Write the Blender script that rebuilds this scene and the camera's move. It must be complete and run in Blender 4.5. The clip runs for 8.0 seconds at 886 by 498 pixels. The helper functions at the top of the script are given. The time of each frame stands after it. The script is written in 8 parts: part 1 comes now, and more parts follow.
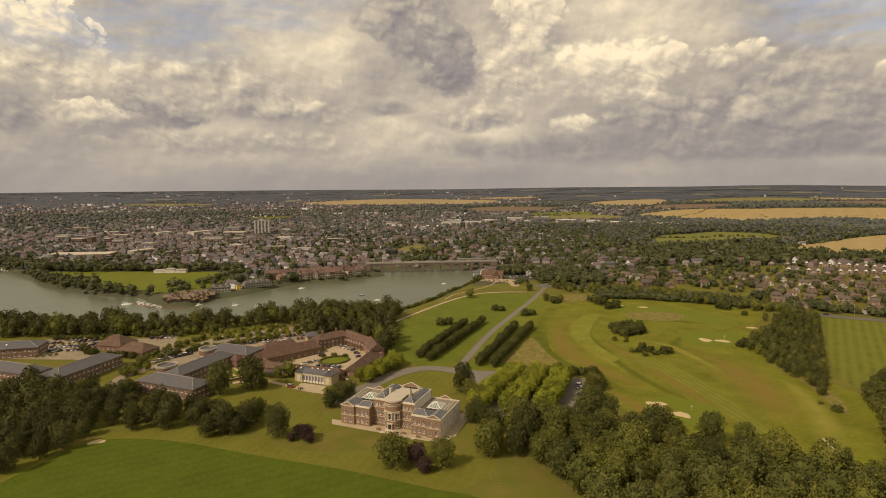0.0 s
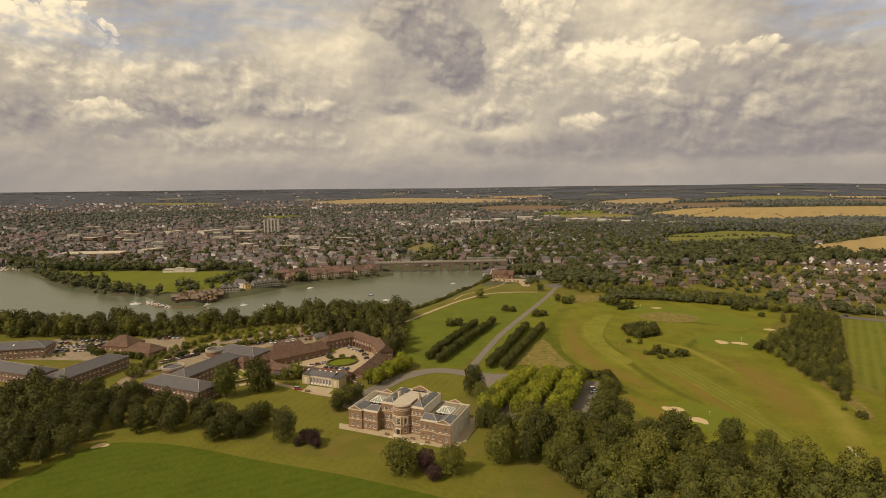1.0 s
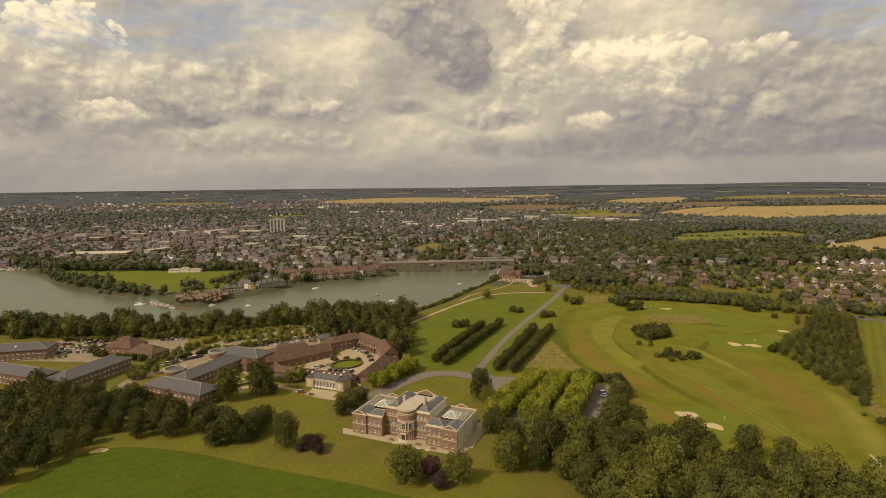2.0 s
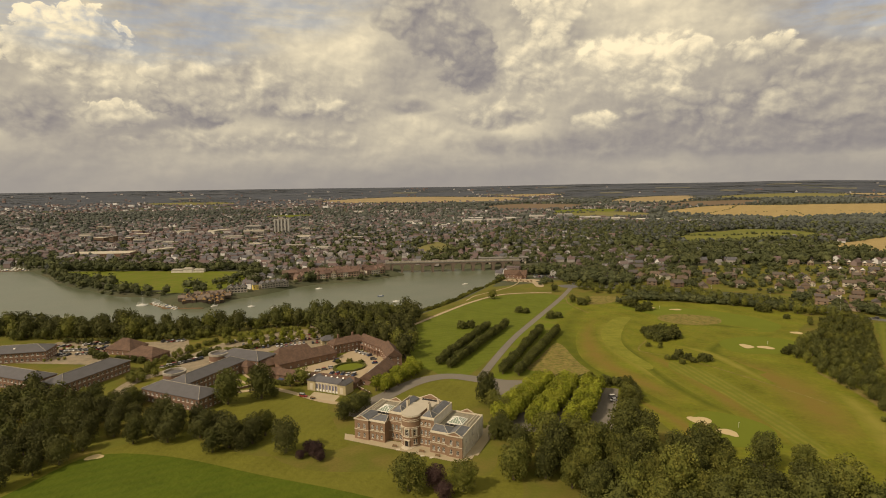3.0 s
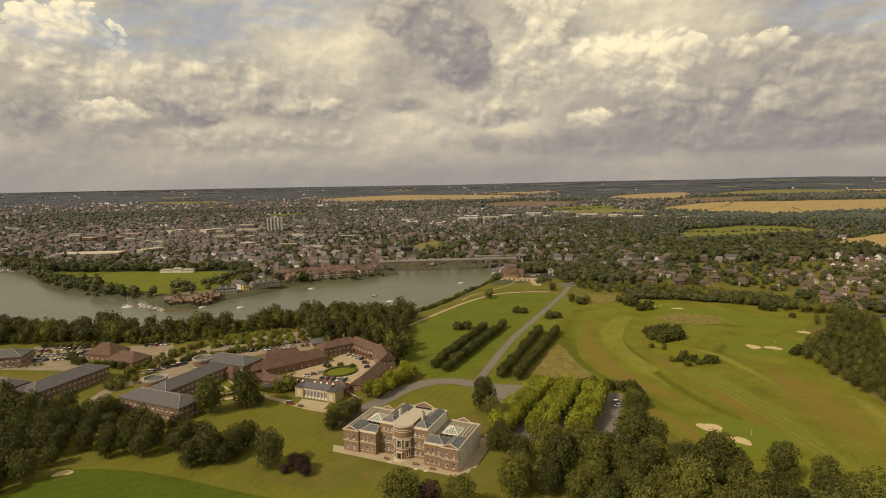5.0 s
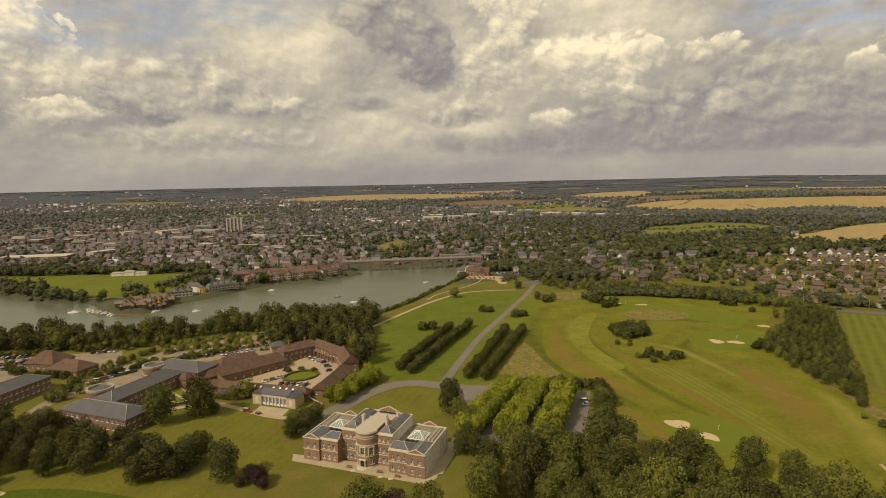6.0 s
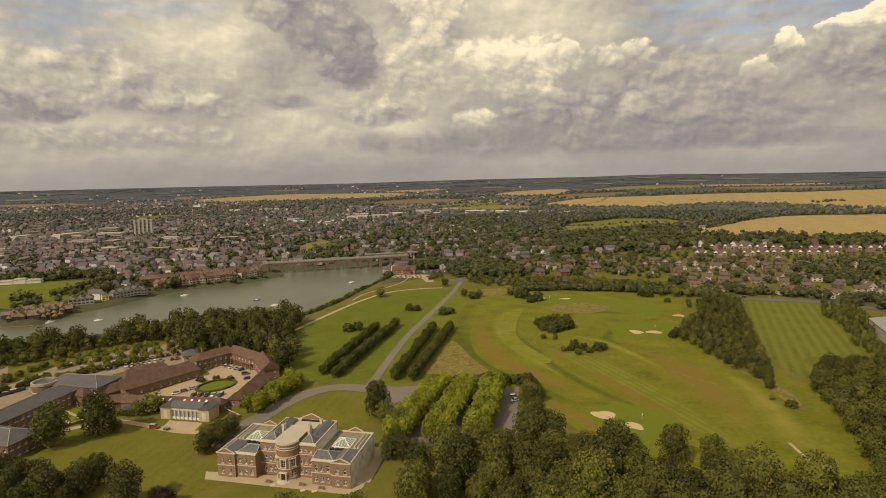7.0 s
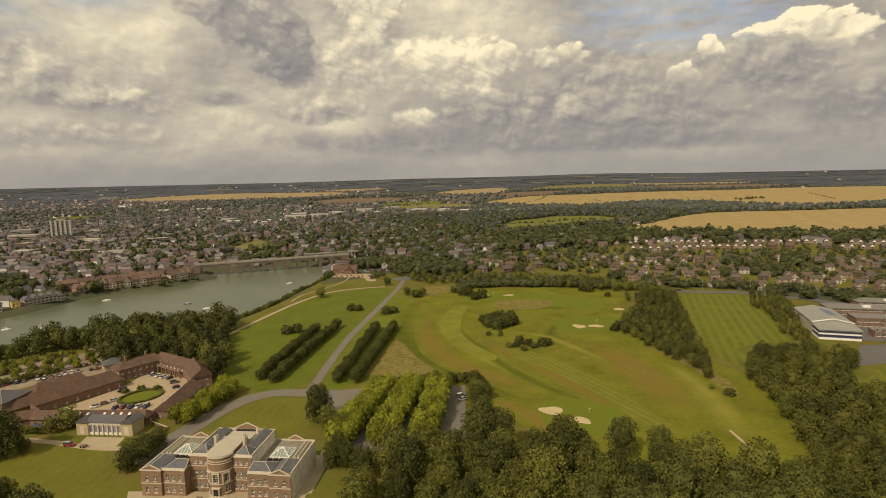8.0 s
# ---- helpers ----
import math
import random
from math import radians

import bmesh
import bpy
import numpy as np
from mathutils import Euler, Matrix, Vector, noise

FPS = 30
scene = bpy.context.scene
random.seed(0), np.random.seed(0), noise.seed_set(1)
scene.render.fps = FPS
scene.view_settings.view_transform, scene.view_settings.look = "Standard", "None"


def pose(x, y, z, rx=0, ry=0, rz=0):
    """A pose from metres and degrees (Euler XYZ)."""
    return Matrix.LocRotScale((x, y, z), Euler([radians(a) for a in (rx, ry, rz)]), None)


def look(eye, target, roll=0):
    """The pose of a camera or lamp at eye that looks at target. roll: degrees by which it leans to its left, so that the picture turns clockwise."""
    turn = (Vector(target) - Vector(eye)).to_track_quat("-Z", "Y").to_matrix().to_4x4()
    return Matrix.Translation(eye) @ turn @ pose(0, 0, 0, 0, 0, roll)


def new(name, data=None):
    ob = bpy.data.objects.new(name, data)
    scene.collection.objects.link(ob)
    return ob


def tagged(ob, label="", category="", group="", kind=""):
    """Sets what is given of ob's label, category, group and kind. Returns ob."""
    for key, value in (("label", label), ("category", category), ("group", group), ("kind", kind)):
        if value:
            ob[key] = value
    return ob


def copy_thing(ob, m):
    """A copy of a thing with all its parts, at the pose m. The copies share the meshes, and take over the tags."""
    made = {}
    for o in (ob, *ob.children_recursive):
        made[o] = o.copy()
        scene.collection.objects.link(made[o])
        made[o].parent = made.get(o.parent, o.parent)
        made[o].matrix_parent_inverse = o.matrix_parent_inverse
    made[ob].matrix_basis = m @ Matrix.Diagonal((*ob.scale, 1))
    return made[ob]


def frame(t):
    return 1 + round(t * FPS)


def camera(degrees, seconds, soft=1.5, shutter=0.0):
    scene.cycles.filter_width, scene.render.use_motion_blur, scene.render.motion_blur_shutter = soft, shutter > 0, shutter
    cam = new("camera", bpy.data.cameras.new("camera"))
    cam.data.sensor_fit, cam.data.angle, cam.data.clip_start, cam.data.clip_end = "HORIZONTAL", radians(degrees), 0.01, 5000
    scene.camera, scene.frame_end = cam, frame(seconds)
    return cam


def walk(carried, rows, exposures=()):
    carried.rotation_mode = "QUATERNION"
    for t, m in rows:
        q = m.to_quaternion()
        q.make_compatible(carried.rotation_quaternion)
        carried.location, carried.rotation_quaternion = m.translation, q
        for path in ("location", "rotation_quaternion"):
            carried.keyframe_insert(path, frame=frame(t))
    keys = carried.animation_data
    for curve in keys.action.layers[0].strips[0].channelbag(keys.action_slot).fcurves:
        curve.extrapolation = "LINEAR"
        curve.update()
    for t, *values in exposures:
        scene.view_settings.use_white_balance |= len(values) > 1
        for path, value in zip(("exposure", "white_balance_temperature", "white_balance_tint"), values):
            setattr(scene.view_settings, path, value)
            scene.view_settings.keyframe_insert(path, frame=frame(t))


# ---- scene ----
from mathutils.geometry import delaunay_2d_cdt

# camera: a drone flying ahead, sinking slowly, then turning to its right
cam = camera(76.2, 8.0, soft=1.0)
PATH = [
    (0, 8.31, 1.18, 115.01, 83.764, -0.209, 0.019),
    (0.5, 8.22, 4.98, 115.04, 83.694, -0.265, 0.579),
    (1, 8.12, 8.42, 114.93, 83.653, -0.304, 0.987),
    (1.5, 8.14, 11.93, 114.75, 83.626, -0.351, 1.343),
    (3, 8.17, 23.76, 114.14, 83.540, -0.549, 2.165),
    (3.5, 8.12, 27.94, 113.84, 83.498, -0.628, 2.400),
    (4, 8.16, 32.00, 113.50, 83.475, -0.700, 2.687),
    (4.2, 8.18, 33.61, 113.32, 83.464, -0.729, 2.777),
    (5.3, 8.51, 42.41, 111.94, 83.329, -0.840, 0.796),
    (5.5, 8.58, 44.25, 111.53, 83.330, -0.874, 0.024),
    (6, 8.75, 48.74, 110.41, 83.275, -0.942, -1.809),
    (6.5, 9.29, 53.04, 109.31, 83.199, -1.027, -5.042),
    (7, 10.10, 57.13, 108.15, 83.081, -1.114, -9.321),
    (7.5, 10.65, 61.27, 106.97, 82.942, -1.128, -14.285),
    (7.8, 10.63, 64.02, 106.03, 82.899, -1.109, -15.544),
    (8, 10.57, 65.84, 105.39, 82.918, -1.109, -15.313),
]


def aimed(x, y, z, tip, roll, yaw):
    turn = pose(0, 0, 0, 0, 0, yaw) @ pose(0, 0, 0, tip) @ pose(0, 0, 0, 0, 0, roll)
    return Matrix.Translation((x, y, z)) @ turn


walk(cam, [(t, aimed(*p)) for t, *p in PATH], [(0, 0.0, 7300, 21), (3, 0.0, 7250, 17), (8, 0.0, 7100, 16)])

# ---- world: broken cloud over a pale blue sky, and a veiled sun from behind on the left
SUN_AZ, SUN_EL = radians(-128), radians(43)
world = bpy.data.worlds.new("sky")
scene.world = world
world.use_nodes = True
wt = world.node_tree
wt.nodes.clear()


def wn(kind, **values):
    n = wt.nodes.new(kind)
    for k, v in values.items():
        if k == "operation":
            n.operation = v
        elif k == "blend":
            n.blend_type = v
    return n


def wmath(op, a, b=None, c=None, clamp=False):
    n = wt.nodes.new("ShaderNodeMath")
    n.operation, n.use_clamp = op, clamp
    for i, v in enumerate((a, b, c)):
        if v is None:
            continue
        if isinstance(v, (int, float)):
            n.inputs[i].default_value = v
        else:
            wt.links.new(v, n.inputs[i])
    return n.outputs[0]


def wnoise(vec, scale, detail=6.0, rough=0.55, warp=0.0):
    n = wt.nodes.new("ShaderNodeTexNoise")
    n.inputs["Scale"].default_value, n.inputs["Detail"].default_value = scale, detail
    n.inputs["Roughness"].default_value, n.inputs["Distortion"].default_value = rough, warp
    wt.links.new(vec, n.inputs["Vector"])
    return n.outputs[0]


def wvec(x, y, z=0.0):
    n = wt.nodes.new("ShaderNodeCombineXYZ")
    for i, v in enumerate((x, y, z)):
        if isinstance(v, (int, float)):
            n.inputs[i].default_value = v
        else:
            wt.links.new(v, n.inputs[i])
    return n.outputs[0]


def wmix(f, a, b):
    n = wt.nodes.new("ShaderNodeMix")
    n.data_type = "RGBA"
    for key, v in ((0, f), (6, a), (7, b)):
        if isinstance(v, (int, float)):
            n.inputs[key].default_value = v
        elif isinstance(v, tuple):
            n.inputs[key].default_value = (*v, 1)
        else:
            wt.links.new(v, n.inputs[key])
    return n.outputs[2]


def wramp(v, lo, hi):
    n = wt.nodes.new("ShaderNodeMapRange")
    n.interpolation_type = "SMOOTHSTEP"
    wt.links.new(v, n.inputs[0])
    n.inputs[1].default_value, n.inputs[2].default_value = lo, hi
    return n.outputs[0]


tc = wt.nodes.new("ShaderNodeTexCoord")
sep = wt.nodes.new("ShaderNodeSeparateXYZ")
wt.links.new(tc.outputs["Generated"], sep.inputs[0])
az0 = wmath("MULTIPLY", wmath("ARCTAN2", sep.outputs[0], sep.outputs[1]), 57.2958)
el0 = wmath("MULTIPLY", wmath("ARCSINE", sep.outputs[2]), 57.2958)
raw = wvec(wmath("MULTIPLY", az0, 0.1), wmath("MULTIPLY", el0, 0.17))
def billow(x, y, z, scale, detail=5.0):
    """Rounded puffs with creases between them, round zero."""
    n = wnoise(wvec(x, y, z), scale, detail, 0.52)
    return wmath("SUBTRACT", wmath("ABSOLUTE", wmath("MULTIPLY_ADD", n, 2.0, -1.0)), 0.17)


# heaped clouds: bearing, height, half width and half height in degrees, tone above and below, softness of the edge
HEAPS = ((47.9, 11.3, 5.2, 1.9, 1.05, 0.7, 0.14), (45.2, 8.9, 5.6, 2.7, 0.5, 0.36, 0.25), (39.9, 10.5, 1.2, 1.6, 0.95, 0.5, 0.14), (50.5, 5.3, 4.5, 2.7, 0.42, 0.32, 0.5), (38.1, 8.4, 1.5, 1.5, 0.8, 0.5, 0.3),
         (-34.2, 11.6, 4.8, 3.4, 0.82, 0.60, 0.12), (-34.0, 8.2, 4.6, 1.6, 0.72, 0.5, 0.5), (-37.1, 6.2, 3.4, 2.2, 0.44, 0.34, 0.35), (-31.6, 6.3, 3.3, 1.5, 0.88, 0.46, 0.14), (-26.2, 8.1, 4.6, 2.2, 0.80, 0.36, 0.16), (-24.8, 6.0, 3.2, 0.9, 0.36, 0.28, 0.4), (-17.6, 8.0, 4.6, 2.0, 0.60, 0.38, 0.3), (8.1, 16.2, 3.4, 2.4, 0.82, 0.74, 0.22))
HEAPS_NEAR = ((25.0, 6.2, 15.0, 3.4, 0.44, 0.31, 0.8), (38.0, 5.6, 8.0, 2.8, 0.44, 0.33, 0.8), (-20.0, 9.2, 9.0, 2.8, 0.66, 0.50, 0.7), (6.5, 11.5, 6.0, 3.0, 0.74, 0.62, 0.6), (-3.4, 16.8, 5.4, 2.6, 0.46, 0.36, 0.35), (-0.6, 13.6, 4.4, 2.6, 0.42, 0.28, 0.24), (0.9, 10.9, 3.3, 1.9, 0.36, 0.26, 0.22), (-5.4, 7.7, 2.4, 0.8, 0.42, 0.34, 0.6), (16.4, 10.8, 4.8, 2.6, 0.93, 0.70, 0.8), (21.5, 11.6, 2.0, 1.3, 0.86, 0.6, 0.35), (26.7, 11.0, 3.6, 1.6, 0.86, 0.5, 0.28), (28.8, 8.9, 3.0, 1.6, 0.42, 0.32, 0.3), (27.2, 7.1, 4.8, 1.6, 0.42, 0.28, 0.5),
              (13.0, 5.9, 2.4, 1.1, 0.84, 0.62, 0.7), (32.6, 10.2, 2.4, 1.7, 0.48, 0.38, 0.18), (22.2, 6.4, 6.2, 1.5, 0.48, 0.38, 0.5), (-11.7, 6.9, 3.0, 1.2, 0.66, 0.48, 0.35), (-19.7, 4.2, 10.9, 1.3, 0.62, 0.45, 0.6), (3.7, 6.8, 4.5, 1.3, 0.62, 0.45, 0.4), (13.4, 3.7, 13.0, 1.3, 0.30, 0.28, 0.9), (33.4, 3.2, 14.0, 0.9, 0.31, 0.28, 0.6))
BLUE = ((0.85, -29.8, 14.0, 11.2, 3.0), (0.8, -21, 16.2, 10, 2.6), (0.5, 34.6, 14.4, 7.5, 2.1), (0.5, -14.2, 17.2, 6.2, 1.9), (0.9, 37.5, 14.2, 9.4, 2.8))
elw = wmath("MULTIPLY", el0, 1.25)
drift = wnoise(wvec(az0, elw, 2.0), 0.22, 4, 0.5)
drift2 = wnoise(wvec(az0, elw, 8.0), 0.22, 4, 0.5)
azw = wmath("ADD", az0, wmath("MULTIPLY", wmath("SUBTRACT", drift, 0.5), 1.5))
elv = wmath("ADD", elw, wmath("MULTIPLY", wmath("SUBTRACT", drift2, 0.5), 1.2))
puff = billow(azw, elv, 0.0, 0.34)
puff_big = billow(azw, elv, 4.0, 0.14, 4.0)
lit = wmath("ADD", billow(wmath("SUBTRACT", azw, 0.3), wmath("ADD", elv, 0.5), 0.0, 0.34), wmath("MULTIPLY", billow(wmath("SUBTRACT", azw, 0.6), wmath("ADD", elv, 1.0), 4.0, 0.14, 4.0), 1.1))
slope = wmath("SUBTRACT", wmath("MULTIPLY_ADD", puff_big, 1.1, puff), lit)
fine = wmath("SUBTRACT", wnoise(wvec(azw, elv, 1.0), 0.6, 6, 0.6), 0.5)
broad = wmath("SUBTRACT", wnoise(wvec(az0, wmath("MULTIPLY", el0, 2.4), 3.1), 0.085, 4, 0.5), 0.5)
relief = wmath("ADD", wmath("ADD", wmath("MULTIPLY", puff, 0.30), wmath("MULTIPLY", fine, 0.15)), wmath("ADD", wmath("MULTIPLY", slope, 0.42), wmath("MULTIPLY", puff_big, 0.14)))
ragged = wmath("ADD", wmath("ADD", wmath("MULTIPLY", puff, -1.8), wmath("MULTIPLY", puff_big, -2.4)), wmath("MULTIPLY", fine, -1.3))
light = wmath("ADD", wmath("ADD", 0.585, wmath("MULTIPLY", broad, 1.15)), wmath("MULTIPLY", relief, 0.38))


def heap(under, a, e, sa, se, top, low, soft):
    """Lays one heaped cloud, lighter above than below, over the tone behind it."""
    p = wmath("POWER", wmath("ABSOLUTE", wmath("DIVIDE", wmath("SUBTRACT", az0, a), sa)), 2.0)
    h = wmath("DIVIDE", wmath("SUBTRACT", el0, e), se)
    q = wmath("ADD", wmath("ADD", p, wmath("MULTIPLY", h, h)), ragged)
    mask = wramp(q, 1.0 + soft * 1.3, 1.0 - soft * 1.3)
    t = wmath("MULTIPLY_ADD", wramp(wmath("ADD", h, wmath("MULTIPLY", puff_big, 1.6)), -0.9, 0.9), top - low, low)
    t = wmath("MULTIPLY_ADD", relief, 0.7 + 0.45 * top, t)
    if top > 0.75:
        rim = wmath("MULTIPLY", wmath("MULTIPLY", mask, wmath("SUBTRACT", 1.0, mask)), wramp(h, -0.2, 0.6))
        t = wmath("MULTIPLY_ADD", rim, 0.9, t)
    return wmath("MULTIPLY_ADD", mask, wmath("SUBTRACT", t, under), under)


for spec in HEAPS + HEAPS_NEAR:
    light = heap(light, *spec)
light = wmath("ADD", light, 0.0, clamp=True)
ramp = wt.nodes.new("ShaderNodeValToRGB")
wt.links.new(light, ramp.inputs[0])
ramp.color_ramp.interpolation = "B_SPLINE"
for pos, col in ((0.0, (0.18, 0.182, 0.205)), (0.25, (0.262, 0.259, 0.268)), (0.5, (0.425, 0.415, 0.355)), (0.75, (0.65, 0.625, 0.48)), (1.0, (1.05, 0.97, 0.68))):
    e = ramp.color_ramp.elements[0] if pos == 0 else ramp.color_ramp.elements[-1] if pos == 1.0 else ramp.color_ramp.elements.new(pos)
    e.position, e.color = pos, (*col, 1)
haze = wramp(el0, 5.0, 0.4)
col = wmix(wmath("MULTIPLY", haze, 0.82), ramp.outputs[0], (0.308, 0.308, 0.302))
sky = wt.nodes.new("ShaderNodeTexSky")
sky.sky_type, sky.sun_disc, sky.sun_elevation, sky.sun_rotation = "NISHITA", False, SUN_EL, SUN_AZ
clear = wt.nodes.new("ShaderNodeVectorMath")
clear.operation = "SCALE"
wt.links.new(sky.outputs[0], clear.inputs[0])
clear.inputs[3].default_value = 0.13
streak = wnoise(wvec(wmath("MULTIPLY", az0, 0.25), wmath("MULTIPLY", el0, 1.2)), 0.8, 6, 0.6)
gap = None
for w, a, e, sa, se in BLUE:
    p = wmath("POWER", wmath("ABSOLUTE", wmath("DIVIDE", wmath("SUBTRACT", azw, a), sa)), 2.0)
    q = wmath("POWER", wmath("ABSOLUTE", wmath("DIVIDE", wmath("SUBTRACT", el0, e), se)), 2.0)
    v = wmath("MULTIPLY", wramp(wmath("ADD", p, q), 1.8, 0.2), w)
    gap = v if gap is None else wmath("MAXIMUM", gap, v)
gap = wmath("MULTIPLY", wmath("MULTIPLY", gap, wramp(streak, 0.72, 0.36)), wramp(light, 1.0, 0.74), clamp=True)
col = wmix(wmath("MULTIPLY", gap, 0.52), col, clear.outputs[0])
bg = wt.nodes.new("ShaderNodeBackground")
wt.links.new(col, bg.inputs[0])
bg.inputs[1].default_value = 1.0
wo = wt.nodes.new("ShaderNodeOutputWorld")
wt.links.new(bg.outputs[0], wo.inputs[0])

sun = new("sun", bpy.data.lights.new("sun", "SUN"))
sun.data.energy, sun.data.angle, sun.data.color = 3.2, radians(2.0), (1.0, 0.90, 0.72)
sun.matrix_world = look((math.sin(SUN_AZ) * math.cos(SUN_EL) * 400, math.cos(SUN_AZ) * math.cos(SUN_EL) * 400, math.sin(SUN_EL) * 400), (0, 0, 0))

# ---- materials ----
def material(name, base, rough=0.8, metal=0.0, vary=0.25, scale=1.0, fine=8.0, bump=0.2, tint=None, island=0.0, each=0.0, spec=0.3):
    """A surface whose colour drifts at a broad and at a fine scale (features per metre), by island and by object."""
    m = bpy.data.materials.new(name)
    m.use_nodes = True
    t, b = m.node_tree, m.node_tree.nodes["Principled BSDF"]
    b.inputs["Roughness"].default_value, b.inputs["Metallic"].default_value = rough, metal
    b.inputs["Specular IOR Level"].default_value = spec
    pos = t.nodes.new("ShaderNodeNewGeometry")

    def nz(s, detail=4.0):
        n = t.nodes.new("ShaderNodeTexNoise")
        n.inputs["Scale"].default_value, n.inputs["Detail"].default_value = s, detail
        t.links.new(pos.outputs["Position"], n.inputs["Vector"])
        return n.outputs[0]

    def mth(op, a, c):
        n = t.nodes.new("ShaderNodeMath")
        n.operation = op
        for i, v in enumerate((a, c)):
            if isinstance(v, (int, float)):
                n.inputs[i].default_value = v
            else:
                t.links.new(v, n.inputs[i])
        return n.outputs[0]

    broad, small = nz(scale), nz(fine, 3.0)
    val = mth("ADD", mth("MULTIPLY", mth("SUBTRACT", broad, 0.5), 2.2 * vary), mth("MULTIPLY", mth("SUBTRACT", small, 0.5), 1.6 * vary))
    if island:
        val = mth("ADD", val, mth("MULTIPLY", mth("SUBTRACT", pos.outputs["Random Per Island"], 0.5), 2 * island))
    if each:
        info = t.nodes.new("ShaderNodeObjectInfo")
        val = mth("ADD", val, mth("MULTIPLY", mth("SUBTRACT", info.outputs["Random"], 0.5), 2 * each))
    hsv = t.nodes.new("ShaderNodeHueSaturation")
    hsv.inputs["Color"].default_value = (*base, 1)
    t.links.new(mth("MAXIMUM", mth("ADD", val, 1.0), 0.12), hsv.inputs["Value"])
    out = hsv.outputs[0]
    if tint:
        mix = t.nodes.new("ShaderNodeMix")
        mix.data_type = "RGBA"
        rr = t.nodes.new("ShaderNodeMapRange")
        rr.inputs[1].default_value, rr.inputs[2].default_value = 0.42, 0.66
        t.links.new(nz(scale * 2.3 + 0.01, 5.0), rr.inputs[0])
        t.links.new(rr.outputs[0], mix.inputs[0])
        t.links.new(out, mix.inputs[6])
        hsv2 = t.nodes.new("ShaderNodeHueSaturation")
        hsv2.inputs["Color"].default_value = (*tint, 1)
        t.links.new(mth("MAXIMUM", mth("ADD", val, 1.0), 0.12), hsv2.inputs["Value"])
        t.links.new(hsv2.outputs[0], mix.inputs[7])
        out = mix.outputs[2]
    t.links.new(out, b.inputs["Base Color"])
    if bump:
        bp = t.nodes.new("ShaderNodeBump")
        bp.inputs["Strength"].default_value, bp.inputs["Distance"].default_value = bump, 0.4 / fine
        t.links.new(small, bp.inputs["Height"])
        t.links.new(bp.outputs[0], b.inputs["Normal"])
    return m


def striped(name, a, c, width, turn, vary=0.12, strength=0.5):
    """Mown grass: soft light and dark bands of a width in metres, along a bearing in degrees."""
    m = material(name, a, 0.9, 0, vary * 2.0, 0.05, 0.45, 0.5, tint=tuple(0.5 * u + 0.5 * v for u, v in zip(a, c)), spec=0.1)
    t, b = m.node_tree, m.node_tree.nodes["Principled BSDF"]
    src = b.inputs["Base Color"].links[0].from_socket
    pos = t.nodes.new("ShaderNodeNewGeometry")
    mp = t.nodes.new("ShaderNodeMapping")
    mp.inputs["Rotation"].default_value = (0, 0, radians(turn))
    t.links.new(pos.outputs["Position"], mp.inputs[0])
    wv = t.nodes.new("ShaderNodeTexWave")
    wv.wave_profile = "SIN"
    wv.inputs["Scale"].default_value = 0.157 / width
    wv.inputs["Distortion"].default_value, wv.inputs["Detail"].default_value = 1.2, 2.0
    wv.inputs["Detail Scale"].default_value = 0.3
    t.links.new(mp.outputs[0], wv.inputs["Vector"])
    f = t.nodes.new("ShaderNodeMath")
    f.operation = "MULTIPLY"
    t.links.new(wv.outputs["Fac"], f.inputs[0])
    f.inputs[1].default_value = strength
    mix = t.nodes.new("ShaderNodeMix")
    mix.data_type = "RGBA"
    t.links.new(f.outputs[0], mix.inputs[0])
    t.links.new(src, mix.inputs[6])
    mix.inputs[7].default_value = (*c, 1)
    t.links.new(mix.outputs[2], b.inputs["Base Color"])
    return m


def by_object(name, colours, rough=0.5, metal=0.0, island=False, spec=0.5, vary=0.15):
    """A surface whose colour is picked from a few, object by object (or island by island)."""
    m = material(name, (1, 1, 1), rough, metal, vary, 0.3, 3.0, 0.1, spec=spec)
    t, b = m.node_tree, m.node_tree.nodes["Principled BSDF"]
    hsv = b.inputs["Base Color"].links[0].from_node
    r = t.nodes.new("ShaderNodeValToRGB")
    r.color_ramp.interpolation = "CONSTANT"
    while len(r.color_ramp.elements) < len(colours):
        r.color_ramp.elements.new(0.5)
    for i, c in enumerate(colours):
        r.color_ramp.elements[i].position = i / len(colours)
        r.color_ramp.elements[i].color = (*c, 1)
    src = t.nodes.new("ShaderNodeNewGeometry").outputs["Random Per Island"] if island else t.nodes.new("ShaderNodeObjectInfo").outputs["Random"]
    t.links.new(src, r.inputs[0])
    t.links.new(r.outputs[0], hsv.inputs["Color"])
    return m


def leafy(name, base, tint, island=0.15, each=0.30, broad=0.12):
    m = material(name, base, 0.75, 0, 0.26, broad, 1.1, 0.9, tint=tint, island=island, each=each, spec=0.15)
    return m


